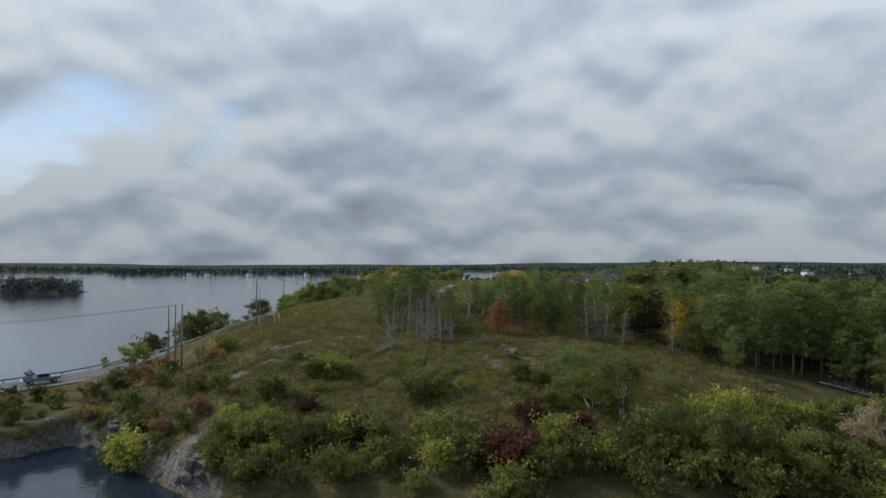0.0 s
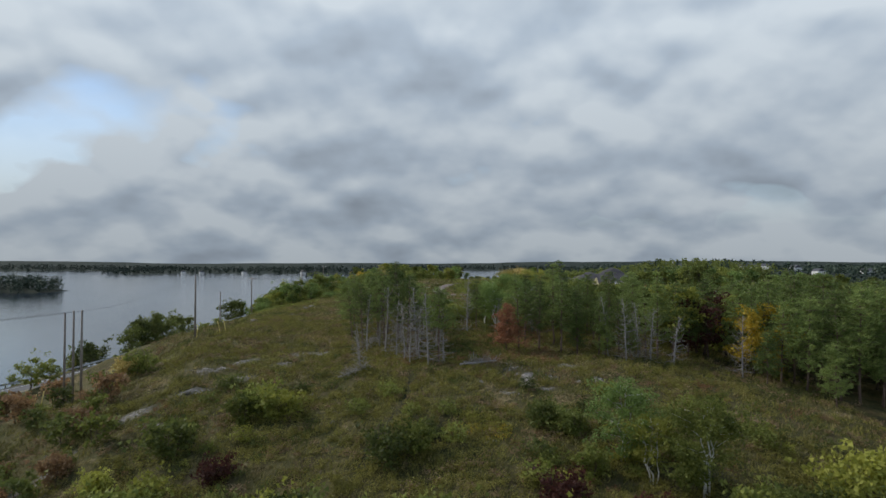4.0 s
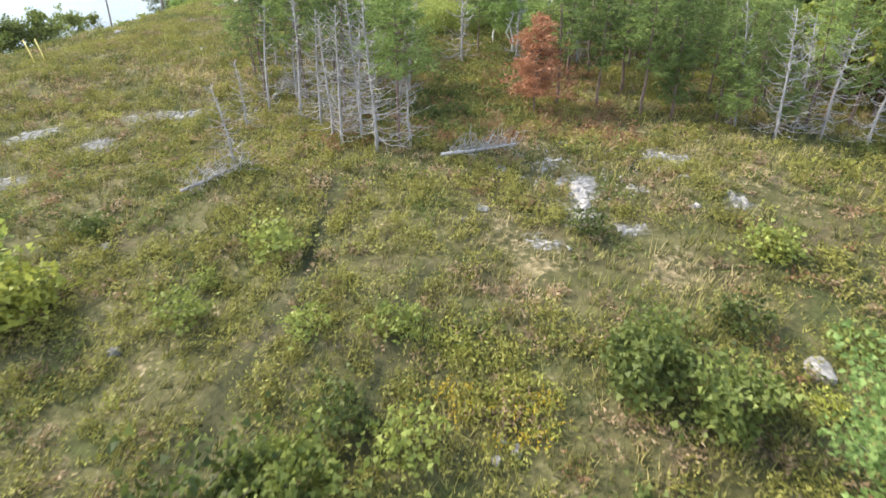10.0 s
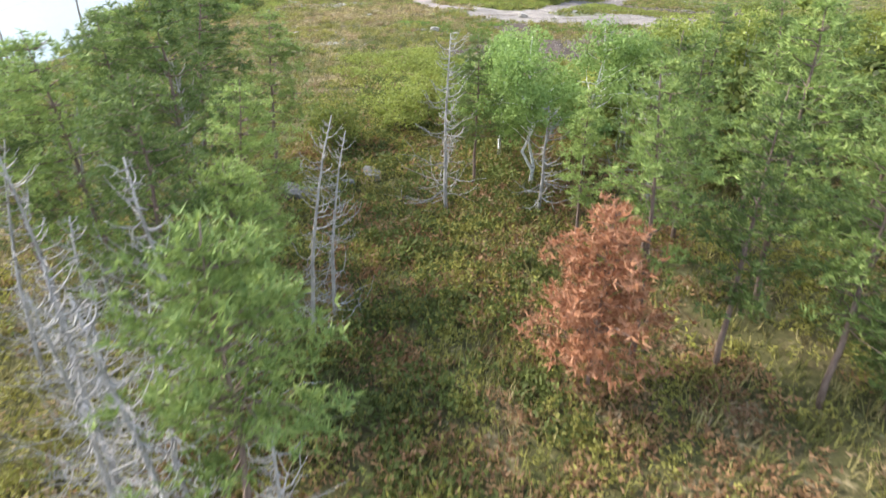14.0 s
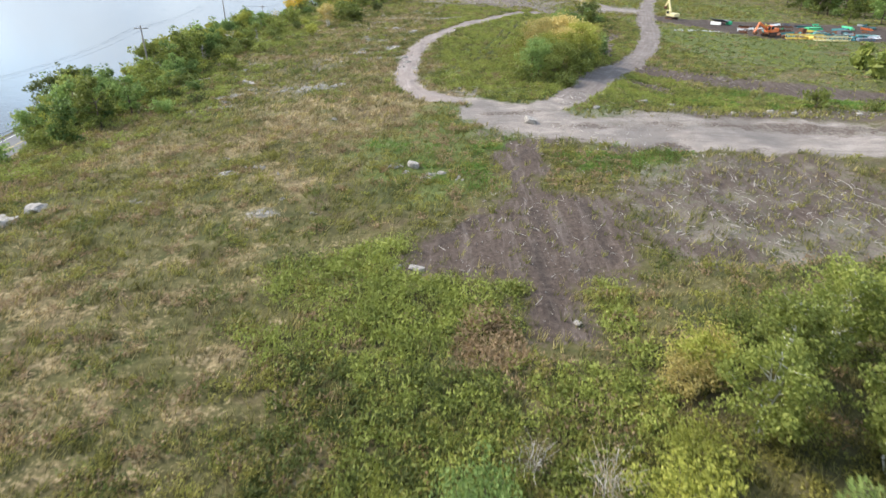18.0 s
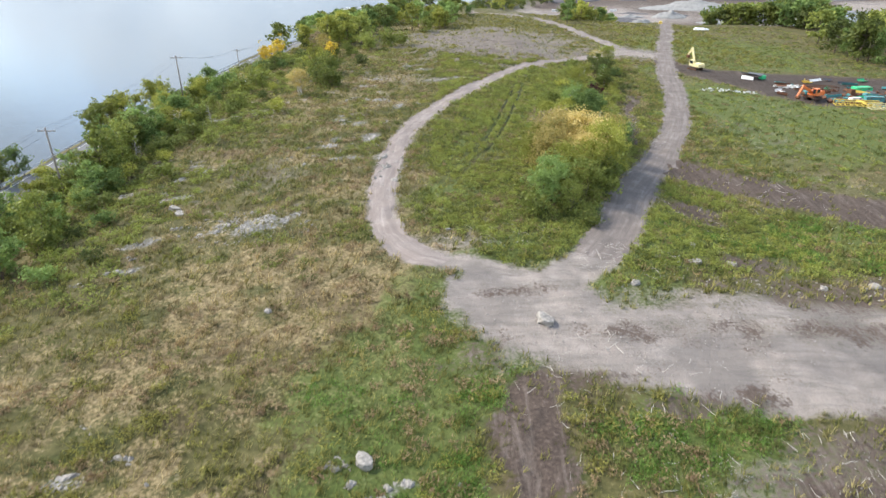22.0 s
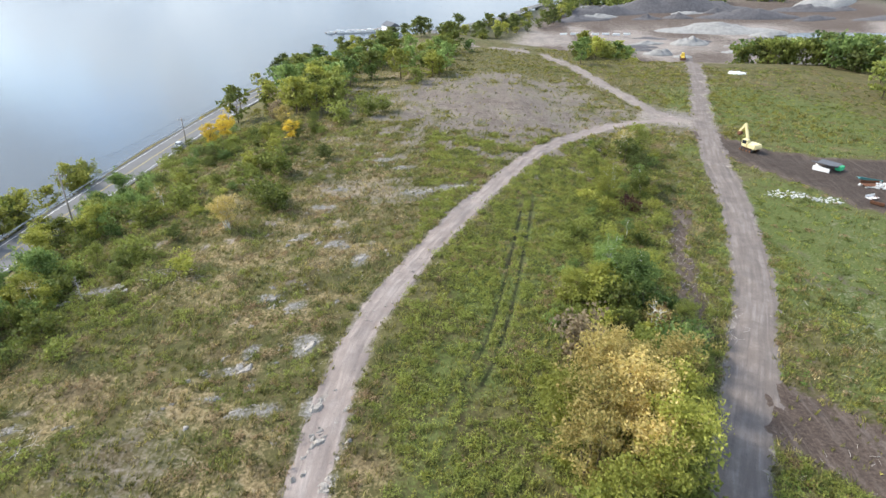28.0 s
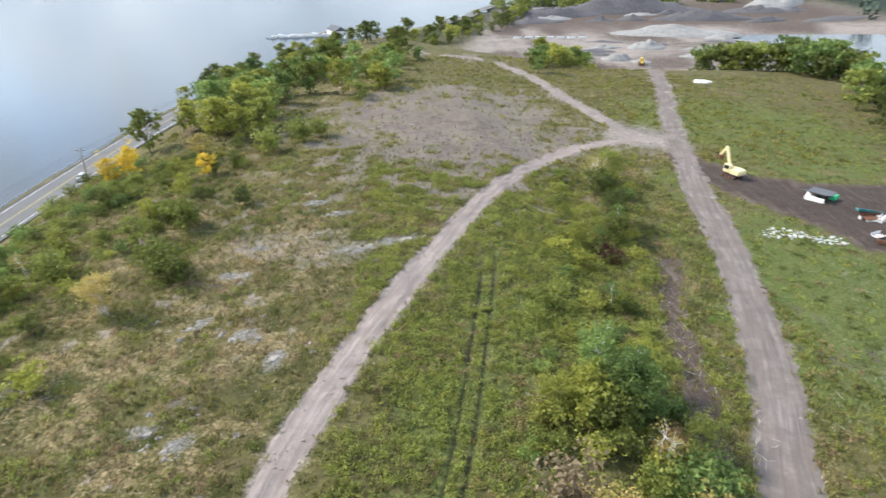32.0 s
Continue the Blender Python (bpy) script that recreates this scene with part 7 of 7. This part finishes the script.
for i in range(95):
    y = rw.uniform(205, 335)
    x = float(np.interp(y, [205, 250, 290, 335], [-40, -44, -44, -40])) + rw.uniform(-14, 9)
    if x - float(road_x(y)) > 17:
        plant(rw.choice(["shrub_b", "shrub_a", "shrub_c", "shrub_a"]) if y < 270 else "shrub_b", x, y, rw.uniform(0.5, 0.95) * (0.8 if x > -38 else 1.0), rw.choice(["green", "green", "poplar", "dark"]), group="bushes above the road", label="leafy bush on the bank above the road", name="shrub")
for i in range(34):
    x, y = rw.uniform(-46, -26), rw.uniform(200, 300)
    if rw.random() < (-20 - x) / 26:
        plant(rw.choice(["shrub_b", "shrub_b", "shrub_a"]), x, y, rw.uniform(0.6, 1.0), rw.choice(["green", "lime", "dark"]), group="meadow edge shrubs", name="meadow_shrub")
for i in range(70):
    y = rw.uniform(205, 300)
    x = float(np.interp(y, [205, 225, 250, 300], [-50, -46, -45, -45])) + rw.uniform(-8, 9)
    plant(rw.choice(["tree_b", "tree_f", "tree_f", "shrub_c"]), x, y, rw.uniform(0.5, 0.85) * (0.75 if x > -40 else 1.0), rw.choice(["green", "poplar", "lime", "green", "poplar"]), group="trees above the road", label="leafy young tree on the bank above the road", name="bank_tree")
for i in range(46):
    y = rw.uniform(296, 352)
    x = float(np.interp(y, [296, 318, 352], [-38, -30, -26])) + rw.uniform(-8, 12)
    plant(rw.choice(["shrub_c", "shrub_b", "shrub_a", "tree_b"]), x, y, rw.uniform(0.4, 0.7), rw.choice(["green", "poplar", "dark", "lime", "green"]), group="trees above the road", label="small bush on the bank above the road", name="bank_bush")
for x, y, s in ((-40.5, 246, 1.0), (-21.7, 280.6, 0.9), (-34, 262, 0.8)):
    plant("snag_d", x, y, s * 0.8, "", "small dead tree with pale bare limbs", group="bleached dead trees")
for kind, x, y, s in (("birch_c", 31.4, 267.1, 1.0), ("birch_c", 33.9, 263.9, 1.05), ("birch_c", 32.4, 265.6, 0.8), ("birch_c", 46.2, 304.5, 0.9), ("birch_c", 38.0, 283.0, 0.6), ("birch_d", 34.2, 256.4, 0.85), ("birch_d", 48.5, 329.0, 1.1), ("birch_d", 51.0, 330.5, 1.0), ("birch_d", -21.6, 280.9, 0.85), ("birch_d", -40.2, 262.0, 0.7), ("birch_d", -36.4, 292.0, 0.7)):
    plant(kind, x, y, s, group="birches between the tracks" if x > 0 else "birches on the bank", lean=13)
for x, y, r in ((-30.6, 264.6, 0.5), (-29.8, 263.8, 0.42), (-31.3, 262.9, 0.5), (-30.2, 262.4, 0.36), (-29.0, 262.9, 0.4), (38.4, 210.2, 0.5), (35.6, 214.0, 0.45), (-19.6, 215.9, 0.35)):
    boulder(x, y, r)
# trees and hedges round the yard, the pond and the scrap
for i in range(34):
    u = rw.random()
    plant(rw.choice(["tree_lo", "bush_lo"]), 62 + 34 * u + rw.uniform(-6, 6), 448 + 66 * u + rw.uniform(-8, 8), rw.uniform(0.8, 1.3), rw.choice(["lime", "green", "poplar", "lime"]), name="yard_tree", group="trees by the yard", label="leafy bush beside the gravel yard")
for i in range(70):
    y = rw.uniform(505, 760)
    x = float(road_x(y)) + rw.uniform(11, 52)
    plant(rw.choice(["tree_lo", "bush_lo"]), x, y, rw.uniform(0.8, 1.35), rw.choice(["green", "dark", "lime", "dark"]), name="yard_tree", group="trees by the yard", label="leafy tree between road and gravel yard")
for i in range(34):
    u = rw.random()
    plant("bush_lo", 138 + 36 * u + rw.uniform(-6, 6), 480 - 52 * u + rw.uniform(-7, 7), rw.uniform(1.7, 2.7), rw.choice(["green", "dark", "poplar"]), name="pond_tree", group="trees by the pond", label="leafy tree near the pond")
for i in range(26):
    y = rw.uniform(324, 415)
    plant(rw.choice(["tree_lo", "tree_a"]), 128 + 0.2 * (y - 324) + rw.uniform(0, 26), y, rw.uniform(1.1, 1.6), rw.choice(["green", "dark", "poplar"]), name="poplar_tree", group="trees beyond the scrap yard", label="tall poplar with a pale bare trunk")
for i in range(30):
    plant("tree_lo", rw.uniform(160, 215), rw.uniform(300, 400), rw.uniform(0.9, 1.3), rw.choice(["green", "dark", "poplar"]), name="pond_tree", group="trees by the pond", label="leafy tree near the pond")

# ---- far woods, one mass of small crowns ----
rf = rng_of(77)


def crown_mass(name, xs, ys, size, per, tone, label, leaf, top=None):
    buf = Buf()
    zs = ground(xs, ys)
    ok = zs > WATER + 0.4
    xs, ys, zs = xs[ok], ys[ok], zs[ok]
    m_ = len(xs)
    sz_ = size * rf.uniform(0.6, 1.3, m_)
    if top:
        sz_ = np.clip((top + rf.normal(size=m_) * 1.1 - zs) / 1.32, 4, 16)
    g = rf.normal(size=(m_, per, 3))
    g /= np.linalg.norm(g, axis=2)[..., None] ** 0.8
    c = np.stack([xs, ys, zs + sz_ * 0.55], 1)[:, None] + g * (sz_[:, None, None] * [0.36, 0.36, 0.6]) * rf.uniform(0.7, 1.1, (m_, per, 1))
    buf.leaves(c.reshape(-1, 3), leaf, rf, 0.5, 0.8, True)
    return tagged(part(name, buf.mesh(name, M[tone])), label, "woods", kind="stuff")


def scatter(n_, x0, x1, y0, y1):
    return rf.uniform(x0, x1, n_), rf.uniform(y0, y1, n_)


xs, ys = scatter(900, 72, 330, 92, 250)
ok = (ys < 205 + 0.05 * xs) & ((ys > 92) & (xs > 78))
crown_mass("woods", xs[ok], ys[ok], 13, 70, "dark", "dense mixed wood stretching away east of the hill", 0.75, 19.5)
xs, ys = scatter(260, 78, 330, 92, 250)
crown_mass("woods", xs, ys, 13, 90, "green", "brighter broad-leaved trees in the wood", 0.75, 19.5)
xs, ys = scatter(700, 60, 420, 775, 960)
crown_mass("woods", xs, ys, 9, 40, "dark", "woods behind the gravel yard", 1.2)
xs, ys = scatter(2600, 120, 1500, 790, 2000)
crown_mass("woods", xs, ys, 9, 24, "far", "far woods below the town hill", 1.7)
xs, ys = scatter(700, 330, 1000, 150, 700)
crown_mass("woods", xs, ys, 9, 22, "far", "woods beyond the yard", 1.5)
xs, ys = scatter(5200, -2400, 400, 1300, 2300)
ok = ys - far_shore(xs) < 420
crown_mass("woods", xs[ok], ys[ok], 9, 12, "far", "wooded far shore of the lake", 1.9)
a_ = rf.uniform(0, 2 * np.pi, 190)
r_ = np.sqrt(rf.uniform(0, 1, 190))
crown_mass("woods", -372 + 56 * r_ * np.cos(a_), 545 + 36 * r_ * np.sin(a_), 8, 60, "far", "small wooded island with pines", 0.7)

# ---- meadow plants, too many to count ----
gm2, n, l, b = mat("grass_blades", 0.7, 0, 0.2)
isl = n.new("ShaderNodeNewGeometry").outputs["Random Per Island"]
at = n.new("ShaderNodeAttribute")
at.attribute_name = "dry"
green = nramp(n, l, isl, (0.0, (0.06, 0.075, 0.018)), (0.5, (0.165, 0.16, 0.044)), (1.0, (0.3, 0.275, 0.085)))
straw = nramp(n, l, isl, (0.0, (0.12, 0.089, 0.045)), (0.5, (0.3, 0.23, 0.115)), (1.0, (0.55, 0.44, 0.24)))
c = nmix(n, l, at.outputs["Fac"], green, straw)
# whole swathes lie darker or paler
sw = nramp(n, l, ntex(n, l, 0.33, 4, 0.62, geo_pos(n)), (0.36, (0.62, 0.62, 0.6)), (0.5, (1.05, 1.05, 1.03)), (0.64, (1.45, 1.4, 1.3)))
c = nmix(n, l, 1.0, c, sw, "MULTIPLY")
l.new(c, b.inputs["Base Color"])
t = n.new("ShaderNodeBsdfTranslucent")
l.new(c, t.inputs["Color"])
x = n.new("ShaderNodeMixShader")
x.inputs[0].default_value = 0.25
l.new(b.outputs[0], x.inputs[1])
l.new(t.outputs[0], x.inputs[2])
l.new(x.outputs[0], n["Material Output"].inputs["Surface"])
M["blades"] = gm2

rg = rng_of(99)


def field(n_, x0, x1, y0, y1):
    x, y = rg.uniform(x0, x1, n_), rg.uniform(y0, y1, n_)
    keep = (y - shore(x) > 2.5) & (x - road_x(y) > 6.5)
    return x[keep], y[keep]


def off_ruts(x, y):
    side_ = np.abs(near_line(x, y, RUT) - 0.9)
    return ((side_ > 0.42) | (wobble(x, y, 2.2, 7.7) > 0.4)) & (near_line(x, y, FOOT_A) > 0.32) & (near_line(x, y, FOOT_B) > 0.32)


def grass(name, n_, box, blades, tall, wide, label):
    x, y = field(n_, *box)
    d, s, dry, lush, rock = masks(x, y)
    keep = rg.uniform(0, 1, len(x)) > np.maximum.reduce([d * 1.2, s * 0.95, rock * 0.95])
    keep &= off_ruts(x, y)
    x, y, dry, lush = x[keep], y[keep], dry[keep], lush[keep]
    dry = np.clip(dry * 1.1 - lush * 0.6 + 0.5 * wobble(x, y, 5.0, 3.3) + 0.4 * wobble(x, y, 1.9, 5.1) - 0.04 + rg.normal(size=len(x)) * 0.15, 0, 1)
    m_ = len(x)
    base = np.stack([x, y, ground(x, y) - 0.05], 1)
    base = np.repeat(base, blades, 0) + rg.normal(size=(m_ * blades, 3)) * [0.13, 0.13, 0]
    comb_ = np.repeat(0.35 + 0.5 * wobble(x, y, 11, 2.9), blades)[:, None]
    dirs = rg.normal(size=(m_ * blades, 3)) * [0.42, 0.42, 0.1] + [0, 0, 1.0] + comb_ * [0.8, 0.5, 0]
    dirs /= np.linalg.norm(dirs, axis=1)[:, None]
    buf = Buf()
    buf.spikes(base, dirs, np.repeat(tall * (1 + 0.55 * wobble(x, y, 3.4, 8.1)), blades) * rg.uniform(0.5, 1.4, m_ * blades), wide, rg)
    return tagged(part(name, buf.mesh(name, gm2, attrs={"dry": np.repeat(dry, blades * 3)})), label, "grass", kind="stuff")


grass("meadow_grass", 44000, (-46, 48, 64, 200), 7, 0.55, 0.06, "knee-high meadow grass, part green and part straw")
grass("meadow_grass", 44000, (-50, 62, 200, 345), 6, 0.55, 0.1, "knee-high meadow grass, part green and part straw")
grass("meadow_grass", 34000, (40, 150, 200, 440), 2, 0.4, 0.17, "short green grass on the levelled ground")


grass("meadow_grass", 26000, (-45, 110, 340, 480), 2, 0.5, 0.24, "grass on the northern rise")


def weeds(name, n_, box, per, tall, leaf, tone, label, thresh, seed, spread=0.16, avoid=1.0, where=None):
    """Leafy stems standing in clumps: each a sheaf of upturned leaves along a stalk."""
    clump = 7
    x, y = field(n_ // clump, *box)
    d, s, dry, lush, rock = masks(x, y)
    w = 0.5 + 0.75 * wobble(x, y, 13, seed) + 0.75 * wobble(x, y, 4.5, seed + 1) + 0.3 * wobble(x, y, 1.7, seed + 2) - avoid * dry
    if where is not None:
        w = w - 2 + 2 * where(x, y)
    keep = (w > thresh) & (np.maximum.reduce([d, s, rock]) < 0.3)
    x, y = x[keep], y[keep]
    size_ = np.repeat(rg.uniform(0.7, 1.35, len(x)), clump)
    near_ = rg.normal(size=(len(x) * clump, 2)) * 0.3
    x, y = np.repeat(x, clump) + near_[:, 0] * size_, np.repeat(y, clump) + near_[:, 1] * size_
    ok_ = off_ruts(x, y)
    x, y, size_ = x[ok_], y[ok_], size_[ok_]
    m_ = len(x)
    hgt = tall * rg.uniform(0.5, 1.2, m_) * size_
    g = rg.normal(size=(m_, per, 3)) * [spread, spread, 0]
    g[..., 2] = rg.uniform(0.0, 0.85, (m_, per)) * hgt[:, None]
    c = np.stack([x, y, ground(x, y)], 1)[:, None] + g
    dirs = rg.normal(size=(m_ * per, 3)) * [0.8, 0.8, 0.3] + [0, 0, 0.55]
    dirs /= np.linalg.norm(dirs, axis=1)[:, None]
    buf = Buf()
    buf.spikes(c.reshape(-1, 3), dirs, leaf * rg.uniform(0.7, 1.5, m_ * per), leaf * 0.55, rg)
    return tagged(part(name, buf.mesh(name, M[tone])), label, "weeds", kind="stuff")


SOUTH, NORTH, EAST = (-46, 50, 62, 200), (-50, 62, 200, 345), (45, 150, 200, 440)
weeds("weeds", 60000, (-34, 36, 66, 145), 8, 0.6, 0.155, "weed_meadow", "leafy green weeds and low scrub", 0.2, 3.0)
weeds("weeds", 22000, (-46, 50, 145, 200), 6, 0.55, 0.22, "weed_meadow", "leafy green weeds and low scrub", 0.6, 3.0)
weeds("weeds", 14000, SOUTH, 6, 0.5, 0.17, "weed_lime", "yellow-green goldenrod and weeds", 0.55, 6.5)
weeds("weeds", 9000, (-40, 45, 70, 150), 6, 0.45, 0.18, "weed_rust", "rusty autumn weeds", 0.95, 9.5)
weeds("weeds", 20000, SOUTH, 8, 0.8, 0.2, "weed_dark", "dark green scrub", 0.65, 12.0, 0.3, 0.6)
weeds("weeds", 7000, (-6, 13, 143, 170), 8, 0.8, 0.2, "weed_green", "dense dark green scrub beside the bare soil", 0.1, 14.0, 0.3, 0.3, lambda x, y: blob(x, y, 3, 156, 8, 9, 30, 0.4, 0.5))
weeds("weeds", 1600, (1, 10, 78, 87), 7, 0.5, 0.15, "weed_lime", "yellow-green goldenrod patch", 0.3, 2.6, 0.16, 0.0, lambda x, y: blob(x, y, 5.0, 83.2, 4.2, 2.4, -25, 0.6, 0.5))
weeds("weeds", 800, (1, 10, 78, 87), 7, 0.5, 0.14, "yellow", "patch of yellow goldenrod", 0.4, 2.0, 0.16, 0.0, lambda x, y: blob(x, y, 5.4, 82.6, 3.6, 2.0, -25, 0.6, 0.5))
weeds("weeds", 44000, NORTH, 7, 0.5, 0.19, "weed_green", "leafy green weeds and low scrub", 0.45, 4.0)
weeds("weeds", 14000, NORTH, 7, 0.45, 0.18, "weed_lime", "yellow-green goldenrod and weeds", 0.85, 7.5)
weeds("weeds", 34000, NORTH, 7, 0.7, 0.21, "weed_dark", "dark green scrub", 0.55, 11.0, 0.3, 0.6)
weeds("weeds", 18000, EAST, 6, 0.35, 0.24, "weed_dark", "low dark green growth on the levelled ground", 0.35, 43.0)
weeds("weeds", 18000, EAST, 6, 0.35, 0.24, "weed_green", "low green growth on the levelled ground", 0.3, 5.0)
weeds("weeds", 11000, EAST, 5, 0.35, 0.22, "weed_brown", "withered growth on the levelled ground", 0.45, 41.0, 0.16, 0.0)
weeds("weeds", 3000, EAST, 6, 0.35, 0.24, "weed_lime", "yellow-green growth on the levelled ground", 0.75, 8.0)
weeds("weeds", 44000, (6, 48, 208, 335), 7, 0.6, 0.2, "weed_green", "dense green weeds inside the track loop", 0.05, 15.0, 0.16, 0.4)
weeds("weeds", 14000, (6, 48, 208, 335), 7, 0.55, 0.19, "weed_lime", "yellow-green weeds inside the track loop", 0.45, 17.0)
weeds("weeds", 12000, (-50, -24, 180, 340), 8, 0.7, 0.26, "weed_green", "dense green growth along the hill's rim", 0.25, 19.0, 0.3)
weeds("weeds", 16000, (-45, 110, 340, 480), 6, 0.5, 0.4, "weed_meadow", "green growth on the northern rise", 0.4, 21.0)
weeds("weeds", 8000, (-2, 10, 104, 150), 8, 0.55, 0.2, "weed_dark", "dense weeds in the lane between the trees", 0.3, 23.0)
weeds("weeds", 5000, (2, 18, 140, 160), 8, 0.6, 0.2, "weed_green", "dense green weeds beside the dark soil", 0.0, 25.0)
weeds("weeds", 34000, NORTH, 6, 0.5, 0.2, "weed_brown", "brown seed heads and withered weeds", 0.6, 27.0, 0.16, 0.0)
weeds("weeds", 1500, (5, 13, 146, 156), 7, 0.7, 0.2, "weed_brown", "tan withered stand of tall weeds", -0.3, 39.0, 0.2, 0.0, lambda x, y: blob(x, y, 9.2, 151.3, 2.4, 2.8, 0, 0.4, 0.4))
weeds("weeds", 12000, (-4, 36, 172, 197), 6, 0.3, 0.17, "weed_bright", "fresh bright green growth beside bare soil", 0.15, 31.0, 0.2, 0.2, lambda x, y: np.maximum(blob(x, y, 6, 186, 8, 9, 30, 0.5, 0.5), blob(x, y, 26.5, 184, 7, 4.5, 0, 0.5, 0.6)))
weeds("weeds", 9000, (34, 82, 206, 232), 6, 0.4, 0.22, "weed_bright", "fresh bright green growth on the levelled ground", 0.25, 33.0, 0.2, 0.2, lambda x, y: blob(x, y, 56, 217, 24, 9, -8, 0.5, 0.6))
weeds("weeds", 3000, (20, 56, 208, 300), 6, 0.3, 0.2, "weed_bright", "bright green verge of the haul road", 0.2, 35.0, 0.2, 0.2, lambda x, y: sstep(2.2, 1.0, np.abs(near_line(x, y, EAST_TRACK) - 5.2)))
weeds("weeds", 7000, (-4, 16, 103, 136), 6, 0.45, 0.19, "weed_rust", "rusty undergrowth between the trees", 0.35, 37.0, 0.2, 0.0)
weeds("weeds", 34000, SOUTH, 6, 0.45, 0.2, "weed_brown", "brown seed heads and withered weeds", 0.5, 29.0, 0.16, 0.0)

# ---- trodden earth of the tracks, a bed of its own over the turf ----
def earth_mat(name, k, worn):
    """Trodden earth: streaks drawn out along the wheels' way, grit, damp stains, loose pale crumbs at the rim."""
    m_, n, l, b = mat(name, 0.95, 0, 0.15)
    p = geo_pos(n)
    ac, al = n.new("ShaderNodeAttribute"), n.new("ShaderNodeAttribute")
    ac.attribute_name, al.attribute_name = "across", "along"
    lane = n.new("ShaderNodeCombineXYZ")
    l.new(nmath(n, l, "MULTIPLY", al.outputs["Fac"], 0.09), lane.inputs[0])
    l.new(nmath(n, l, "MULTIPLY", ac.outputs["Fac"], 1.5), lane.inputs[1])

    def tone(*c_):
        return tuple(v_ * k for v_ in c_)

    streak = ntex(n, l, 1.0, 6, 0.62, lane.outputs[0], 0.5)
    mid, fine, grit = ntex(n, l, 0.45, 5, 0.62, p), ntex(n, l, 2.6, 5, 0.65, p), ntex(n, l, 13, 3, 0.6, p)
    c = nramp(n, l, streak, (0.3, tone(0.14, 0.112, 0.1)), (0.5, tone(0.25, 0.206, 0.182)), (0.7, tone(0.4, 0.345, 0.31)))
    c = nmix(n, l, 0.4, c, nramp(n, l, grit, (0.3, tone(0.12, 0.1, 0.088)), (0.7, tone(0.36, 0.31, 0.275))))
    c = nmix(n, l, nramp(n, l, mid, (0.42, (0.55, 0.55, 0.55)), (0.58, (0, 0, 0))), c, tone(*worn))
    c = nmix(n, l, nramp(n, l, fine, (0.6, (0, 0, 0)), (0.74, (0.6, 0.6, 0.6))), c, tone(0.1, 0.085, 0.075))
    l.new(c, b.inputs["Base Color"])
    nbump(n, l, b, nmath(n, l, "ADD", fine, nmath(n, l, "MULTIPLY", streak, 0.8)), 0.7, 0.12)
    return m_


def dirt_track(line, half, label, tm, seed):
    t = np.gradient(line, axis=0)
    t /= np.linalg.norm(t, axis=1)[:, None]
    nrm = np.stack([t[:, 1], -t[:, 0]], 1)
    k = 21
    u = np.linspace(-1, 1, k)
    P = line[:, None] + nrm[:, None] * (u * half)[None, :, None]
    X, Y = P[..., 0].ravel(), P[..., 1].ravel()
    au = np.tile(np.abs(u), len(line))
    # the bed thins out raggedly, so that turf closes in over its rim
    rim = au + 0.2 * wobble(X, Y, 9, seed) + 0.2 * wobble(X, Y, 3.3, seed + 1) + 0.1 * wobble(X, Y, 1.3, seed + 2)
    Z = ground(X, Y) - 0.03 - 0.05 * np.exp(-(((au - 0.42) / 0.12) ** 2)) + 0.02 * wobble(X, Y, 1.7, seed + 4) - 0.3 * sstep(0.6, 0.98, rim) - 0.3 * (au > 0.98)
    Z = Z - 0.3 * np.repeat(sstep(5, 0, np.arange(len(line))), k)
    q = np.array([[i * k + j, i * k + j + 1, (i + 1) * k + j + 1, (i + 1) * k + j] for i in range(len(line) - 1) for j in range(k - 1)])
    run = np.repeat(np.concatenate([[0], np.cumsum(np.linalg.norm(np.diff(line, axis=0), axis=1))]), k)
    ob = part("dirt_track", npmesh("dirt_track", np.stack([X, Y, Z], 1), [q], tm, True, {"across": np.tile(u * half, len(line)), "along": run}))
    return tagged(ob, label, "dirt road", kind="structure")


def dense(line, step=0.8):
    d_ = np.concatenate([[0], np.cumsum(np.linalg.norm(np.diff(line, axis=0), axis=1))])
    s_ = np.arange(0, d_[-1], step)
    return np.stack([np.interp(s_, d_, line[:, 0]), np.interp(s_, d_, line[:, 1])], 1)


dirt_track(dense(WEST_TRACK, 0.6)[16:], 2.7, "narrow pale dirt track curving over the meadow", earth_mat("pale_trodden_earth", 0.98, (0.2, 0.16, 0.14)), 2.2)
dirt_track(dense(EAST_TRACK, 0.6)[22:], 4.2, "wide grey dirt haul road with wheel marks", earth_mat("grey_trodden_earth", 0.72, (0.17, 0.143, 0.125)), 4.1)
dirt_track(dense(BRANCH), 3.2, "dirt track branching over the rise", earth_mat("trodden_gravel", 0.9, (0.2, 0.17, 0.15)), 6.3)
